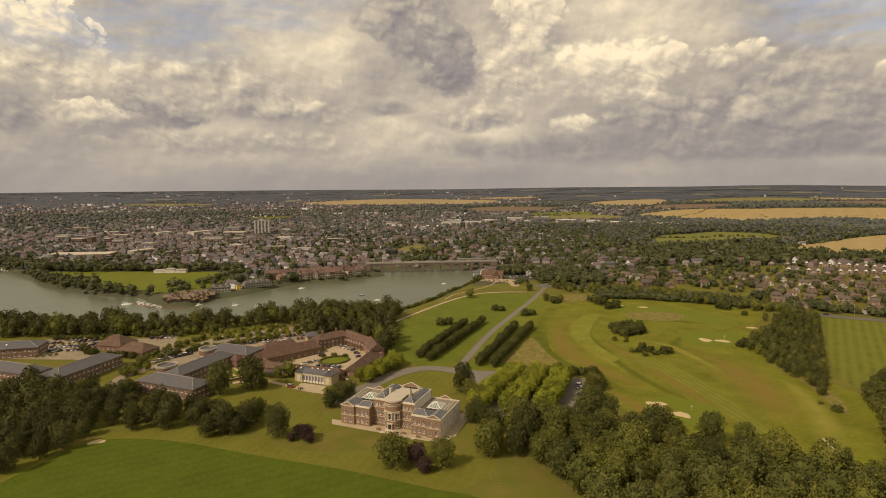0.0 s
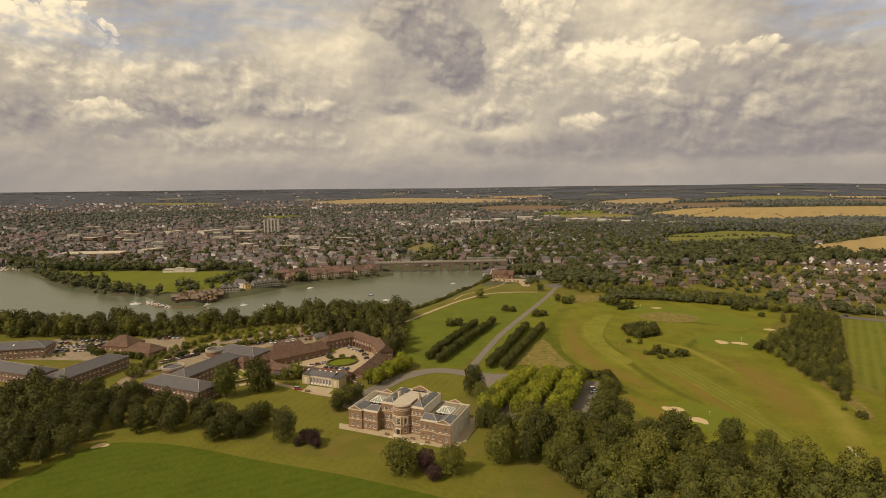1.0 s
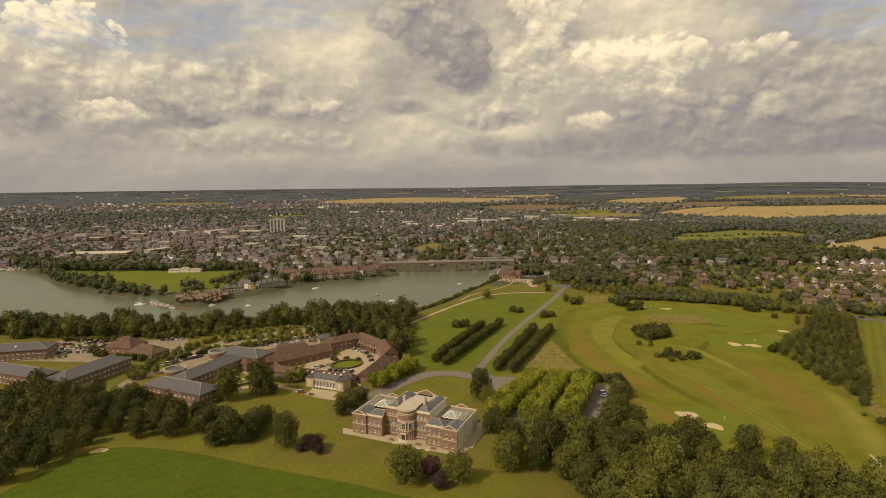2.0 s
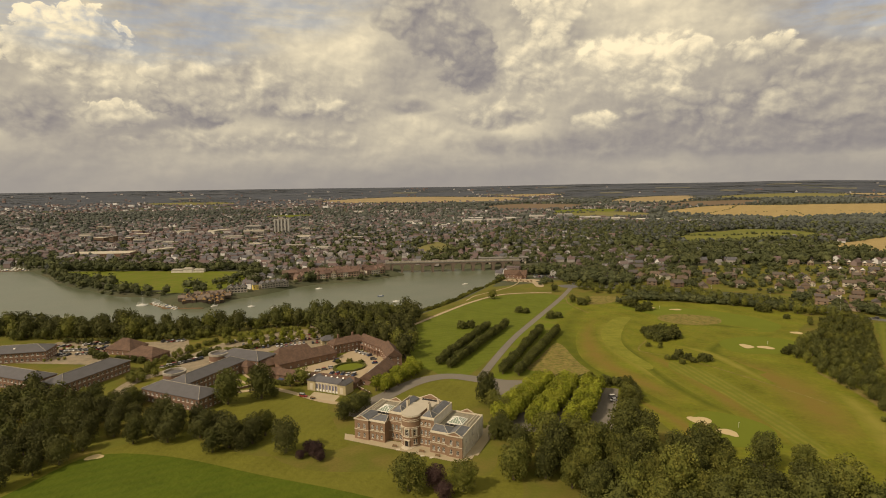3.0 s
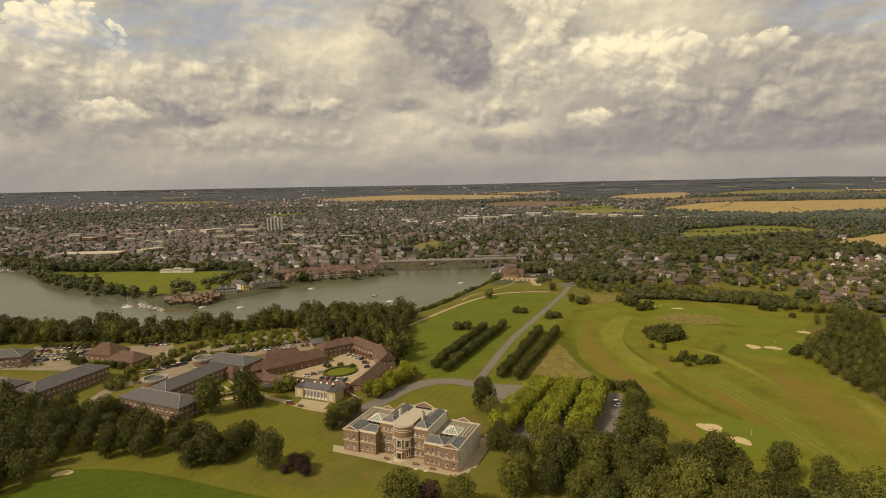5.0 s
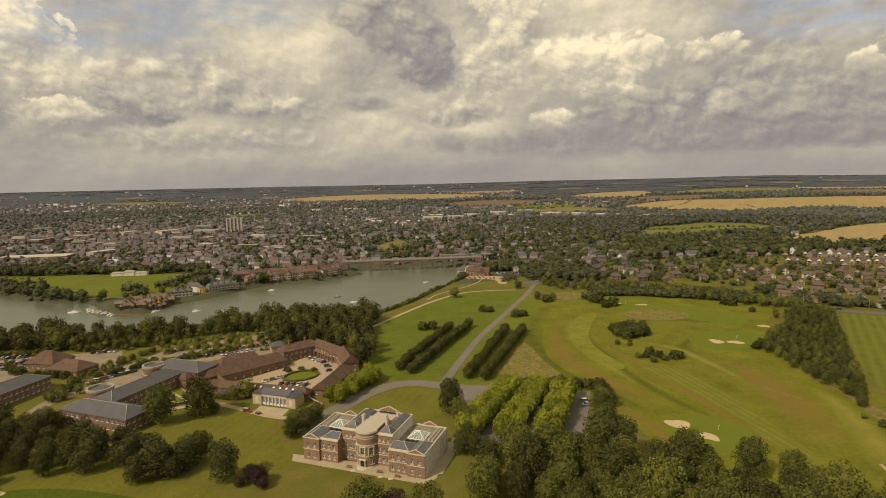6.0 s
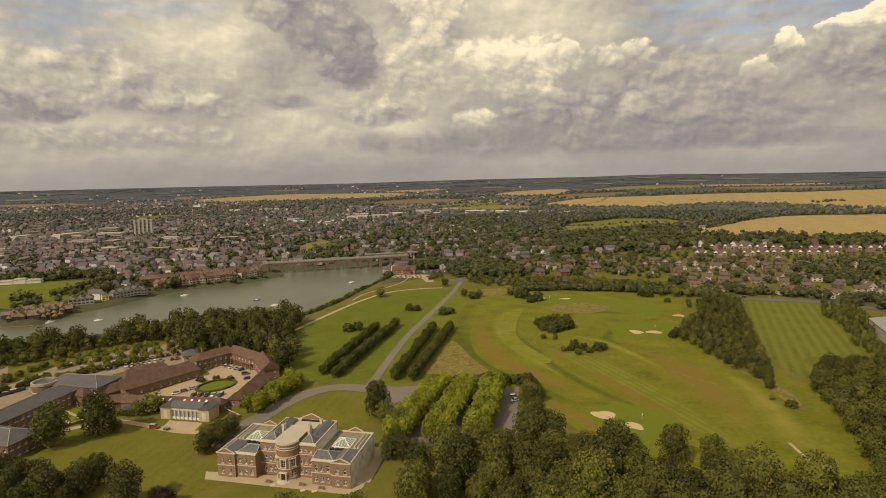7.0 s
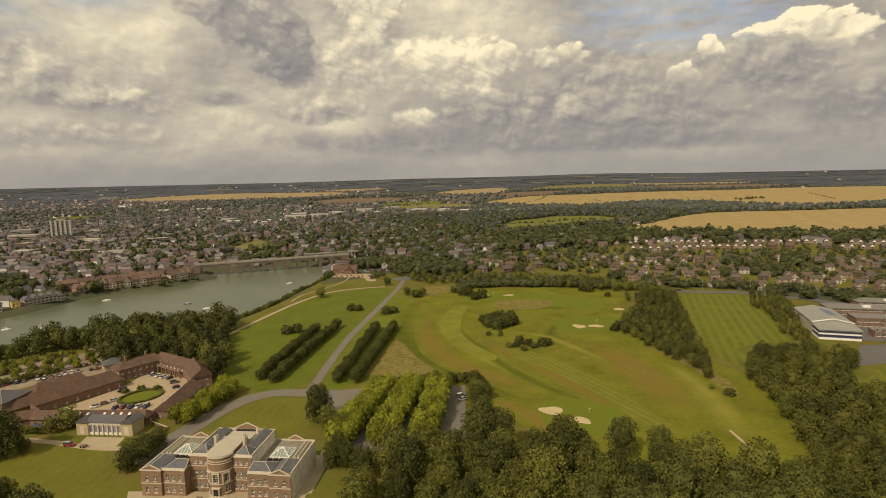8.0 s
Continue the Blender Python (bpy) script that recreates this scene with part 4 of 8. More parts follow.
kit("oak", M_LEAF, "broad green deciduous tree in full leaf", 4)
kit("dark", M_LEAFDARK, "dense dark-green deciduous tree", 4)
kit("pale", M_LEAFPALE, "pale olive-green deciduous tree", 2)
kit("oak_far", M_LEAF, "broad green deciduous tree in full leaf", 3, lumps=22, tufts=18, size=0.70)
kit("dark_far", M_LEAFDARK, "dense dark-green deciduous tree", 3, lumps=22, tufts=18, size=0.70)
kit("pale_far", M_LEAFPALE, "pale olive-green deciduous tree", 2, lumps=22, tufts=18, size=0.70)
kit("oak_mid", M_LEAF, "broad green deciduous tree in full leaf", 2, lumps=28, tufts=36, size=0.50)
kit("dark_mid", M_LEAFDARK, "dense dark-green deciduous tree", 2, lumps=28, tufts=36, size=0.50)
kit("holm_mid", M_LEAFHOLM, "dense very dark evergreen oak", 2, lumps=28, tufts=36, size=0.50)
kit("lime", M_LEAFLIME, "bright yellow-green lime tree in a row", 3, r=3.3, z0=1.4, z1=9.0, lumps=26, tufts=28, size=0.46, trunk=5)
kit("avenue", M_LEAFDARK, "compact dark-green avenue tree", 3, r=3.0, z0=0.6, z1=6.6, lumps=22, tufts=26, size=0.46, trunk=3.5)
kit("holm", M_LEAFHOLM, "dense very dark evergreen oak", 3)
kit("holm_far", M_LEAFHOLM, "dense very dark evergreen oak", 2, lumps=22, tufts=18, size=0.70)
kit("copper", M_LEAFCOPPER, "dark purple copper beech", 2)
kit("tall", M_LEAFDARK, "tall dark conifer with a ragged top", 3, r=6.6, z0=0.6, z1=18, lumps=52, tufts=34, size=0.62, shape="tall", trunk=15)
kit("bush", M_LEAFDARK, "low rounded dark-green bush", 2, r=2.6, z0=-0.3, z1=4.2, lumps=20, tufts=22, size=0.5, shape="low", trunk=1.5)
kit("hedgebush", M_LEAF, "low green shrub on the bank", 2, r=2.2, z0=-0.3, z1=3.4, lumps=16, tufts=20, size=0.46, shape="low", trunk=1.5)
rnd = random.Random(11)


def plant(key, x, y, s=1.0, sz=1.0, group=""):
    far = key + "_far" in KITS and y > 330
    t = copy_thing(rnd.choice(KITS[key + "_far" if far else key]), pose(x, y, land(x, y), 0, 0, rnd.uniform(0, 360)) @ Matrix.Diagonal((s, s, s * sz, 1)))
    if group:
        t["group"] = group
    return t


def scatter(loop, gap, seed, tries=30):
    """Points over an outline that keep their distance from one another."""
    r = random.Random(seed)
    xs, ys = [p[0] for p in loop], [p[1] for p in loop]
    cells, out = {}, []
    area = (max(xs) - min(xs)) * (max(ys) - min(ys))
    for _ in range(int(area / gap**2 * tries)):
        x, y = r.uniform(min(xs), max(xs)), r.uniform(min(ys), max(ys))
        i, j = int(x // gap), int(y // gap)
        if any((x - a) ** 2 + (y - b) ** 2 < gap * gap for u in (-1, 0, 1) for v in (-1, 0, 1) for a, b in cells.get((i + u, j + v), ())):
            continue
        if inside(x, y, loop):
            cells.setdefault((i, j), []).append((x, y))
            out.append((x, y))
    return out


class Heap:
    """Collects many copies of meshes into one mesh."""

    def __init__(self):
        self.v, self.f, self.m, self.mats, self.n = [], [], [], [], 0

    def add(self, me, m):
        co = np.empty(len(me.vertices) * 3)
        me.vertices.foreach_get("co", co)
        co = co.reshape(-1, 3) @ np.array(m.to_3x3()).T + np.array(m.translation)
        mat = me.materials[0]
        if mat not in self.mats:
            self.mats.append(mat)
        k = self.mats.index(mat)
        self.v.append(co)
        self.f += [[v + self.n for v in p.vertices] for p in me.polygons]
        self.m += [k] * len(me.polygons)
        self.n += len(co)

    def done(self, name, label, category):
        me = bpy.data.meshes.new(name)
        me.from_pydata(np.concatenate(self.v), [], self.f)
        for m in self.mats:
            me.materials.append(m)
        me.polygons.foreach_set("material_index", self.m)
        me.update()
        return tagged(new(name, me), label, category, kind="stuff")


def wood(loop, gap, seed, mix, s0, s1, group, keep):
    """Trees over an outline; those that keep(x, y) picks are things, the rest one joined wood."""
    heap = Heap()
    for x, y in scatter(loop, gap, seed):
        key, s, sz = rnd.choice(mix), rnd.uniform(s0, s1), rnd.uniform(0.85, 1.15)
        if keep(x, y):
            plant(key, x, y, s, sz, group)
            continue
        m = pose(x, y, land(x, y), 0, 0, rnd.uniform(0, 360)) @ Matrix.Diagonal((s, s, s * sz, 1))
        for ch in rnd.choice(KITS[key + ("_mid" if y < 216 else "_far")]).children:
            heap.add(ch.data, m)
    if heap.n:
        heap.done("woodland", "dense mixed green woodland in full leaf", "woodland")


# woods of the park
wood([(26, 232), (28, 261), (50, 269), (70, 267), (84, 262), (94, 262), (104, 240), (118, 225), (140, 232), (158, 205), (165, 188), (120, 176), (60, 176), (61, 198), (56, 212), (44, 225), (24, 229)], 8.8, 1, ["oak", "dark", "dark", "oak"], 0.95, 1.5, "wood beside the hall", lambda x, y: y > 214)
wood([(160, 205), (190, 215), (206, 240), (230, 284), (243, 304), (258, 317), (274, 319), (291, 309), (304, 299), (304, 288), (290, 284), (264, 276), (262, 250), (290, 215), (300, 178), (220, 176), (165, 180)], 7.2, 2, ["oak", "dark", "oak"], 0.75, 1.15, "belt of trees beside the golf course", lambda x, y: y > 285 and x < 300)
wood([(224, 391), (222, 372), (221, 345), (220, 318), (221, 306), (230, 318), (250, 349), (270, 382), (290, 415), (312, 450), (334, 486), (320, 492), (304, 486), (288, 468), (268, 436), (250, 425), (234, 406)], 5.4, 3, ["dark", "dark", "oak"], 0.5, 0.78, "belt of trees beside the golf course", lambda x, y: x < 262 or y > 470)
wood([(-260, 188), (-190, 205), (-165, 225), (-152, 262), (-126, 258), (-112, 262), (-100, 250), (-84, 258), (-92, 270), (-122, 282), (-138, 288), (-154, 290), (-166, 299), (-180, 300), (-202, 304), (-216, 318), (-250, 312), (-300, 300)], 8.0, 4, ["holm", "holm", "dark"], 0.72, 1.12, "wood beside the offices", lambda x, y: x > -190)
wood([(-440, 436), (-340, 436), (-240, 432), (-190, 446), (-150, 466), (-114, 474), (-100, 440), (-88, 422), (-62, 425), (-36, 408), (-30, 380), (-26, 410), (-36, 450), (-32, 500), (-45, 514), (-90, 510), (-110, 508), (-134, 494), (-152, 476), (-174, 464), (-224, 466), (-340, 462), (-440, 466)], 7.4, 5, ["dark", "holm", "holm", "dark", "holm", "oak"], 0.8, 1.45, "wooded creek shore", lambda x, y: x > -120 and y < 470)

# ---- the hall: a brick country house with stone dressings ----
def wall_bm(x0, x1, z0, z1, holes, thick=0.4, reveal=0.28):
    """A wall along x with its face at y = 0, looking to -y, pierced by holes (x, z, width, height)."""
    bm = bmesh.new()
    xs = sorted({x0, x1, *(v for h in holes for v in (h[0] - h[2] / 2, h[0] + h[2] / 2))})
    zs = sorted({z0, z1, *(v for h in holes for v in (h[1], h[1] + h[3]))})
    grid = {}

    def v(x, y, z):
        k = (round(x, 4), round(y, 4), round(z, 4))
        if k not in grid:
            grid[k] = bm.verts.new(k)
        return grid[k]

    def hole(x, z):
        return any(abs(x - h[0]) < h[2] / 2 and h[1] < z < h[1] + h[3] for h in holes)

    for a, b in zip(xs, xs[1:]):
        for c, d in zip(zs, zs[1:]):
            if not hole((a + b) / 2, (c + d) / 2):
                bm.faces.new((v(a, 0, c), v(b, 0, c), v(b, 0, d), v(a, 0, d)))
    for h in holes:
        a, b, c, d = h[0] - h[2] / 2, h[0] + h[2] / 2, h[1], h[1] + h[3]
        for p, q in (((a, c), (b, c)), ((b, c), (b, d)), ((b, d), (a, d)), ((a, d), (a, c))):
            bm.faces.new([bm.verts.new(t) for t in ((p[0], 0, p[1]), (p[0], reveal, p[1]), (q[0], reveal, q[1]), (q[0], 0, q[1]))])
    o = [bm.verts.new(p) for p in ((x0, thick, z0), (x1, thick, z0), (x1, thick, z1), (x0, thick, z1), (x0, 0, z0), (x1, 0, z0), (x1, 0, z1), (x0, 0, z1))]
    for f in ((1, 0, 3, 2), (0, 4, 7, 3), (5, 1, 2, 6), (3, 7, 6, 2), (4, 0, 1, 5)):
        bm.faces.new([o[i] for i in f])
    return bm


SASH = {}


def sash(parent, m, w, h, surround=None, bars=(2, 4), label=""):
    """A sash window: white frame and bars, dark pane behind them, stone sill."""
    key = (w, h, bars, surround)
    if key not in SASH:
        bm = bmesh.new()
        f = 0.11
        cols, rows = [-w / 2, -w / 2 + f], [0, f]
        for i in range(1, bars[0]):
            cols += [-w / 2 + w * i / bars[0] - 0.03, -w / 2 + w * i / bars[0] + 0.03]
        for i in range(1, bars[1]):
            k = 0.05 if 2 * i == bars[1] else 0.025
            rows += [h * i / bars[1] - k, h * i / bars[1] + k]
        cols, rows = cols + [w / 2 - f, w / 2], rows + [h - f, h]
        gv = [[bm.verts.new((x, 0.16, z)) for x in cols] for z in rows]
        solid = [bm.faces.new((gv[j][i], gv[j][i + 1], gv[j + 1][i + 1], gv[j + 1][i])) for i in range(len(cols) - 1) for j in range(len(rows) - 1) if not (i % 2 and j % 2)]
        for v in bmesh.ops.extrude_face_region(bm, geom=solid)["geom"]:
            if isinstance(v, bmesh.types.BMVert):
                v.co.y = 0.26
        fr = bpy.data.meshes.new("window")
        bm.to_mesh(fr)
        bm.free()
        fr.materials.append(M_WHITE)
        pn = raw_mesh("pane", [(-w / 2, 0.22, 0), (w / 2, 0.22, 0), (w / 2, 0.22, h), (-w / 2, 0.22, h)], [(0, 1, 2, 3)], M_GLASS)
        b2 = box(-w / 2 - 0.15, -0.18, -0.22, w / 2 + 0.15, 0.2, 0)
        sl = bpy.data.meshes.new("sill")
        b2.to_mesh(sl)
        b2.free()
        sl.materials.append(M_STONE)
        su = None
        if surround:
            b3 = bmesh.new()
            s = surround
            add_box(b3, -w / 2 - s, -0.12, 0, -w / 2, 0.1, h)
            add_box(b3, w / 2, -0.12, 0, w / 2 + s, 0.1, h)
            add_box(b3, -w / 2 - s - 0.12, -0.2, h, w / 2 + s + 0.12, 0.1, h + s * 1.2)
            su = bpy.data.meshes.new("surround")
            b3.to_mesh(su)
            b3.free()
            su.materials.append(M_STONE)
        SASH[key] = (fr, pn, sl, su)
    fr, pn, sl, su = SASH[key]
    win = shared("window", fr, parent, m)
    shared("pane", pn, win, Matrix())
    shared("sill", sl, win, Matrix())
    if su:
        shared("surround", su, win, Matrix())
    return win


PLAIN = {}


def plain_window(parent, m, w, h):
    """A small window as one mesh: frame, bars, pane and sill."""
    if (w, h) not in PLAIN:
        bm, f = bmesh.new(), 0.09
        xs, zs = (-w / 2, -w / 2 + f, -0.04, 0.04, w / 2 - f, w / 2), (0, f, h / 2 - 0.03, h / 2 + 0.03, h - f, h)
        gv = [[bm.verts.new((x, 0.16, z)) for x in xs] for z in zs]
        bars = [bm.faces.new((gv[j][i], gv[j][i + 1], gv[j + 1][i + 1], gv[j + 1][i])) for i in range(5) for j in range(5) if not (i in (1, 3) and j in (1, 3))]
        back = bmesh.ops.extrude_face_region(bm, geom=bars)["geom"]
        for v in back:
            if isinstance(v, bmesh.types.BMVert):
                v.co.y = 0.26
        add_box(bm, -w / 2 - 0.12, -0.1, -0.18, w / 2 + 0.12, 0.2, 0)
        bm.faces.new([bm.verts.new(p) for p in ((-w / 2, 0.22, 0), (w / 2, 0.22, 0), (w / 2, 0.22, h), (-w / 2, 0.22, h))]).material_index = 1
        me = bpy.data.meshes.new("window")
        bm.to_mesh(me)
        bm.free()
        me.materials.append(M_WHITE)
        me.materials.append(M_GLASS)
        PLAIN[(w, h)] = me
    return shared("window", PLAIN[(w, h)], parent, m)


def facade(parent, m, x0, x1, z0, z1, wins, mat, name="wall", label="", bars=(2, 4), surround=None):
    """A pierced wall with its windows, at m in the house's space; wins: (x, sill, width, height)."""
    ob = part(name, wall_bm(x0, x1, z0, z1, wins), mat, parent, label)
    ob.matrix_basis = m
    for x, z, w, h in wins:
        if bars[1] == 2:
            plain_window(parent, m @ pose(x, 0, z), w, h)
        else:
            sash(parent, m @ pose(x, 0, z), w, h, surround, bars)
    return ob


def beam(bm, x0, y0, z0, x1, y1, z1, r):
    """A square bar between two points."""
    a, b = Vector((x0, y0, z0)), Vector((x1, y1, z1))
    d = (b - a).normalized()
    s = d.cross((0, 0, 1) if abs(d.z) < 0.9 else (1, 0, 0)).normalized() * r
    u = d.cross(s).normalized() * r
    v = [bm.verts.new(p + q) for p in (a, b) for q in (s + u, u - s, -s - u, s - u)]
    for i in range(4):
        bm.faces.new((v[i], v[(i + 1) % 4], v[4 + (i + 1) % 4], v[4 + i]))
    bm.faces.new(v[:4][::-1])
    bm.faces.new(v[4:])


def glass_lantern(parent, cx, cy, z, s, h):
    """A hipped glass roof light with white glazing bars on a low kerb."""
    la = part("roof_lantern", box(cx - s - 0.2, cy - s - 0.2, z, cx + s + 0.2, cy + s + 0.2, z + 0.5), M_WHITE, parent, "white-framed pyramid roof light")
    zc, top = z + 0.5, z + 0.5 + h
    c = [(cx - s, cy - s), (cx + s, cy - s), (cx + s, cy + s), (cx - s, cy + s)]
    bars = bmesh.new()
    for i in range(4):
        (ax, ay), (bx, by) = c[i], c[(i + 1) % 4]
        bm = bmesh.new()
        bm.faces.new([bm.verts.new(p) for p in ((ax, ay, zc), (bx, by, zc), (cx, cy, top))])
        part("pane", bm, M_ROOFGLASS, la)
        beam(bars, ax, ay, zc + 0.05, cx, cy, top + 0.05, 0.13)
        for k in range(1, 6):
            t = k / 6
            px, py = ax + (bx - ax) * t, ay + (by - ay) * t
            q = min(t, 1 - t) * 2
            beam(bars, px, py, zc + 0.04, px + (cx - (ax + bx) / 2) * q, py + (cy - (ay + by) / 2) * q, zc + h * q + 0.04, 0.06)
    part("glazing_frame", bars, M_WHITE, la)


def chimney(parent, x, y, z0, z1, w, d, mat=None, pots=2):
    bm = box(x - w / 2, y - d / 2, z0, x + w / 2, y + d / 2, z1)
    add_box(bm, x - w / 2 - 0.12, y - d / 2 - 0.12, z1 - 0.45, x + w / 2 + 0.12, y + d / 2 + 0.12, z1 - 0.15)
    ch = part("chimney", bm, mat or M_BRICK, parent)
    for i in range(pots):
        b = bmesh.new()
        bmesh.ops.create_cone(b, cap_ends=True, segments=8, radius1=0.16, radius2=0.13, depth=0.6, matrix=pose(x, y - d / 2 + d * (i + 0.5) / pots, z1 + 0.3))
        part("chimney_pot", b, M_TILE, ch)


def gable_face(x0, x1, y, z, h, thick=0.35):
    bm = bmesh.new()
    f = [bm.verts.new(p) for p in ((x0, y, z), (x1, y, z), ((x0 + x1) / 2, y, z + h))]
    g = [bm.verts.new((v.co.x, y + thick, v.co.z)) for v in f]
    bm.faces.new(f)
    bm.faces.new(g[::-1])
    for i in range(3):
        j = (i + 1) % 3
        bm.faces.new((f[j], f[i], g[i], g[j]))
    return bm


def pediment(parent, x0, x1, y, z, h, flip=False):
    """A brick tympanum inside raking stone cornices."""
    pd = part("pediment", gable_face(x0, x1, y, z, h), M_HALLBRICK, parent)
    bm, xm, yo = bmesh.new(), (x0 + x1) / 2, y + (0.45 if flip else -0.1)
    beam(bm, x0 - 0.35, yo, z + 0.02, xm, yo, z + h + 0.15, 0.15)
    beam(bm, x1 + 0.35, yo, z + 0.02, xm, yo, z + h + 0.15, 0.15)
    beam(bm, x0 - 0.35, yo, z, x1 + 0.35, yo, z, 0.13)
    part("raking_cornice", bm, M_STONE, pd, "pale stone cornice")


def ring(x0, y0, x1, y1, z0, z1, w):
    """A low parapet round a rectangle."""
    bm = bmesh.new()
    add_box(bm, x0, y0, z0, x1, y0 + w, z1)
    add_box(bm, x0, y1 - w, z0, x1, y1, z1)
    add_box(bm, x0, y0 + w, z0, x0 + w, y1 - w, z1)
    add_box(bm, x1 - w, y0 + w, z0, x1, y1 - w, z1)
    return bm


hall = thing("country_house", pose(-41.7, 268.9, 0.05, 0, 0, -21.6), "red-brick country house with stone dressings, bow front and slate roofs", "country house")
W, D, ZC = 52.6, 24.6, 9.0
I4 = Matrix()


def turned(x, y, deg):
    return pose(x, y, 0, 0, 0, deg)


lo, hi = (1.25, 1.15, 2.0), (5.35, 1.15, 2.1)


def pair_rows(xs, rows):
    return [(x, z, w, h) for x in xs for z, w, h in rows]


for side in (0, 1):
    def X(v):
        return W - v if side else v

    def span(a, b):
        return (W - b, W - a) if side else (a, b)

    a, b = span(0, 7.2)
    facade(hall, pose(0, -0.8, 0), a, b, 0, ZC, pair_rows((X(2.1), X(5.1)), (lo, hi)), M_HALLBRICK, "pavilion_wall")
    part("string_course", box(a - 0.1, -0.92, 4.5, b + 0.1, -0.8, 4.8), M_STONE, hall, "pale stone string course")
    part("cornice", box(a - 0.2, -1.05, ZC + 0.12, b + 0.2, -0.4, ZC + 0.4), M_STONE, hall, "pale stone cornice")
    pediment(hall, a, b, -0.8, ZC + 0.4, 1.7)
    c, d = span(7.2, 15.2)
    facade(hall, pose(0, 0, 0), c, d, 0, ZC, pair_rows((X(8.9), X(11.2), X(13.5)), (lo, hi)), M_HALLBRICK, "wing_wall")
    part("string_course", box(c, -0.12, 4.5, d + 0.1, 0, 4.8), M_STONE, hall, "pale stone string course")
    part("cornice", box(c, -0.25, ZC - 0.02, d + 0.2, 0.3, ZC + 0.28), M_STONE, hall, "pale stone cornice")
    # returns beside the pavilion and beside the recess
    part("return_wall", box(min(X(7.2), X(6.8)), -0.4, 0, max(X(7.2), X(6.8)), 0.4, ZC), M_HALLBRICK, hall)
    part("return_wall", box(min(X(15.2), X(14.8)), 0.4, 0, max(X(15.2), X(14.8)), 4.0, ZC), M_HALLBRICK, hall)
    # outer side wall
    holes = [(4.5, 1.3, 1.1, 1.8), (4.5, 5.4, 1.1, 1.9), (12, 1.3, 1.1, 1.8), (12, 5.4, 1.1, 1.9), (19, 1.3, 1.1, 1.8), (19, 5.4, 1.1, 1.9)]
    if side:
        facade(hall, turned(W, -0.4, 90), 0, D + 0.4, 0, ZC, holes, M_RENDER, "side_wall", "pale rendered side wall")
        for y in (0.4, 8, 15.5, 23.6):
            part("pilaster", box(W, y, 0, W + 0.25, y + 0.7, ZC), M_RENDER, hall, "pale rendered pilaster")
    else:
        facade(hall, turned(0, D, -90), 0, D + 0.4, 0, ZC, holes, M_HALLBRICK, "side_wall")
    e, f = span(0, 15.2)
    part("back_wall", box(e, D - 0.4, 0, f, D, ZC), M_HALLBRICK, hall)
    part("parapet", ring(e, 0.35, f, D, ZC, ZC + 0.6, 0.35), M_STONE, hall, "pale stone parapet")
    pediment(hall, X(7.6) - 2.6, X(7.6) + 2.6, D - 0.45, ZC + 0.7, 1.3, True)
    # roofs of the wing
    bm = bmesh.new()
    add_roof(bm, c, 0.8, d, 7.8, ZC + 0.1, 2.0, 0.5 if side else 3.4, 3.4 if side else 0.5, 0.0)
    part("slate_roof", bm, M_HALLSLATE, hall, "blue-grey slate hipped roof")
    bm = bmesh.new()
    add_roof(bm, -0.4, -3.5, 10.5, 3.4, ZC + 0.15, 1.75, 0, 3.0, 0.0)
    pr = part("slate_roof", bm, M_HALLSLATE, hall, "blue-grey slate roof behind the pediment")
    pr.matrix_basis = pose(X(3.55), 0.0, 0, 0, 0, 90)
    leads = bmesh.new()
    h0, h1 = (0.5, 3.4) if side else (3.4, 0.5)
    for px, py in ((c, 0.8), (d, 0.8), (c, 7.8), (d, 7.8)):
        beam(leads, px, py, ZC + 0.4, (c + h0) if px == c else (d - h1), 4.3, ZC + 2.14, 0.1)
    beam(leads, c + h0, 4.3, ZC + 2.14, d - h1, 4.3, ZC + 2.14, 0.1)
    beam(leads, X(3.55), -0.3, ZC + 1.95, X(3.55), 7.4, ZC + 1.95, 0.11)
    for px in (0.05, 7.05):
        beam(leads, X(px), 10.4, ZC + 0.42, X(3.55), 7.5, ZC + 1.95, 0.1)
    part("ridge_lead", leads, M_LEADLIGHT, hall, "pale lead ridges and hips")
    part("flat_roof", box(e + 0.4, 0.7, ZC - 0.4, f - 0.4, D - 0.4, ZC - 0.05), M_HALLROOF, hall, "grey-brown lead flat roof")
    glass_lantern(hall, X(8.4), 14.6, ZC - 0.05, 3.4, 1.9)
    for k in range(2):
        x = X(1.8 + 1.3 * k)
        part("lead_ridge", box(x - 0.4, 11.5, ZC - 0.05, x + 0.4, 23.5, ZC + 0.75, 0.25), M_LEADLIGHT, hall, "pale lead ridge")
    for k in range(3):
        part("roof_plant", box(X(7 + 2.1 * k) - 0.7, 8.6, ZC - 0.05, X(7 + 2.1 * k) + 0.7, 9.8, ZC + 0.7), M_DARK, hall, "dark plant box on the flat roof")
    # recessed part of the central block
    g, h2 = span(15.2, 22.2)
    facade(hall, pose(0, 3.8, 0), g, h2, 0, 12.6, pair_rows((X(17.2), X(19.1), X(21.0)), (lo, hi, (9.9, 1.1, 1.25))), M_HALLBRICK, "central_wall")
    for z in (4.35, 8.95):
        part("string_course", box(g, 3.68, z, h2, 3.8, z + 0.28), M_STONE, hall, "pale stone string course")
    part("cornice", box(g - (0 if side else 0.3), 3.5, 12.55, h2 + (0.3 if side else 0), 4.2, 12.9), M_STONE, hall, "pale stone cornice")
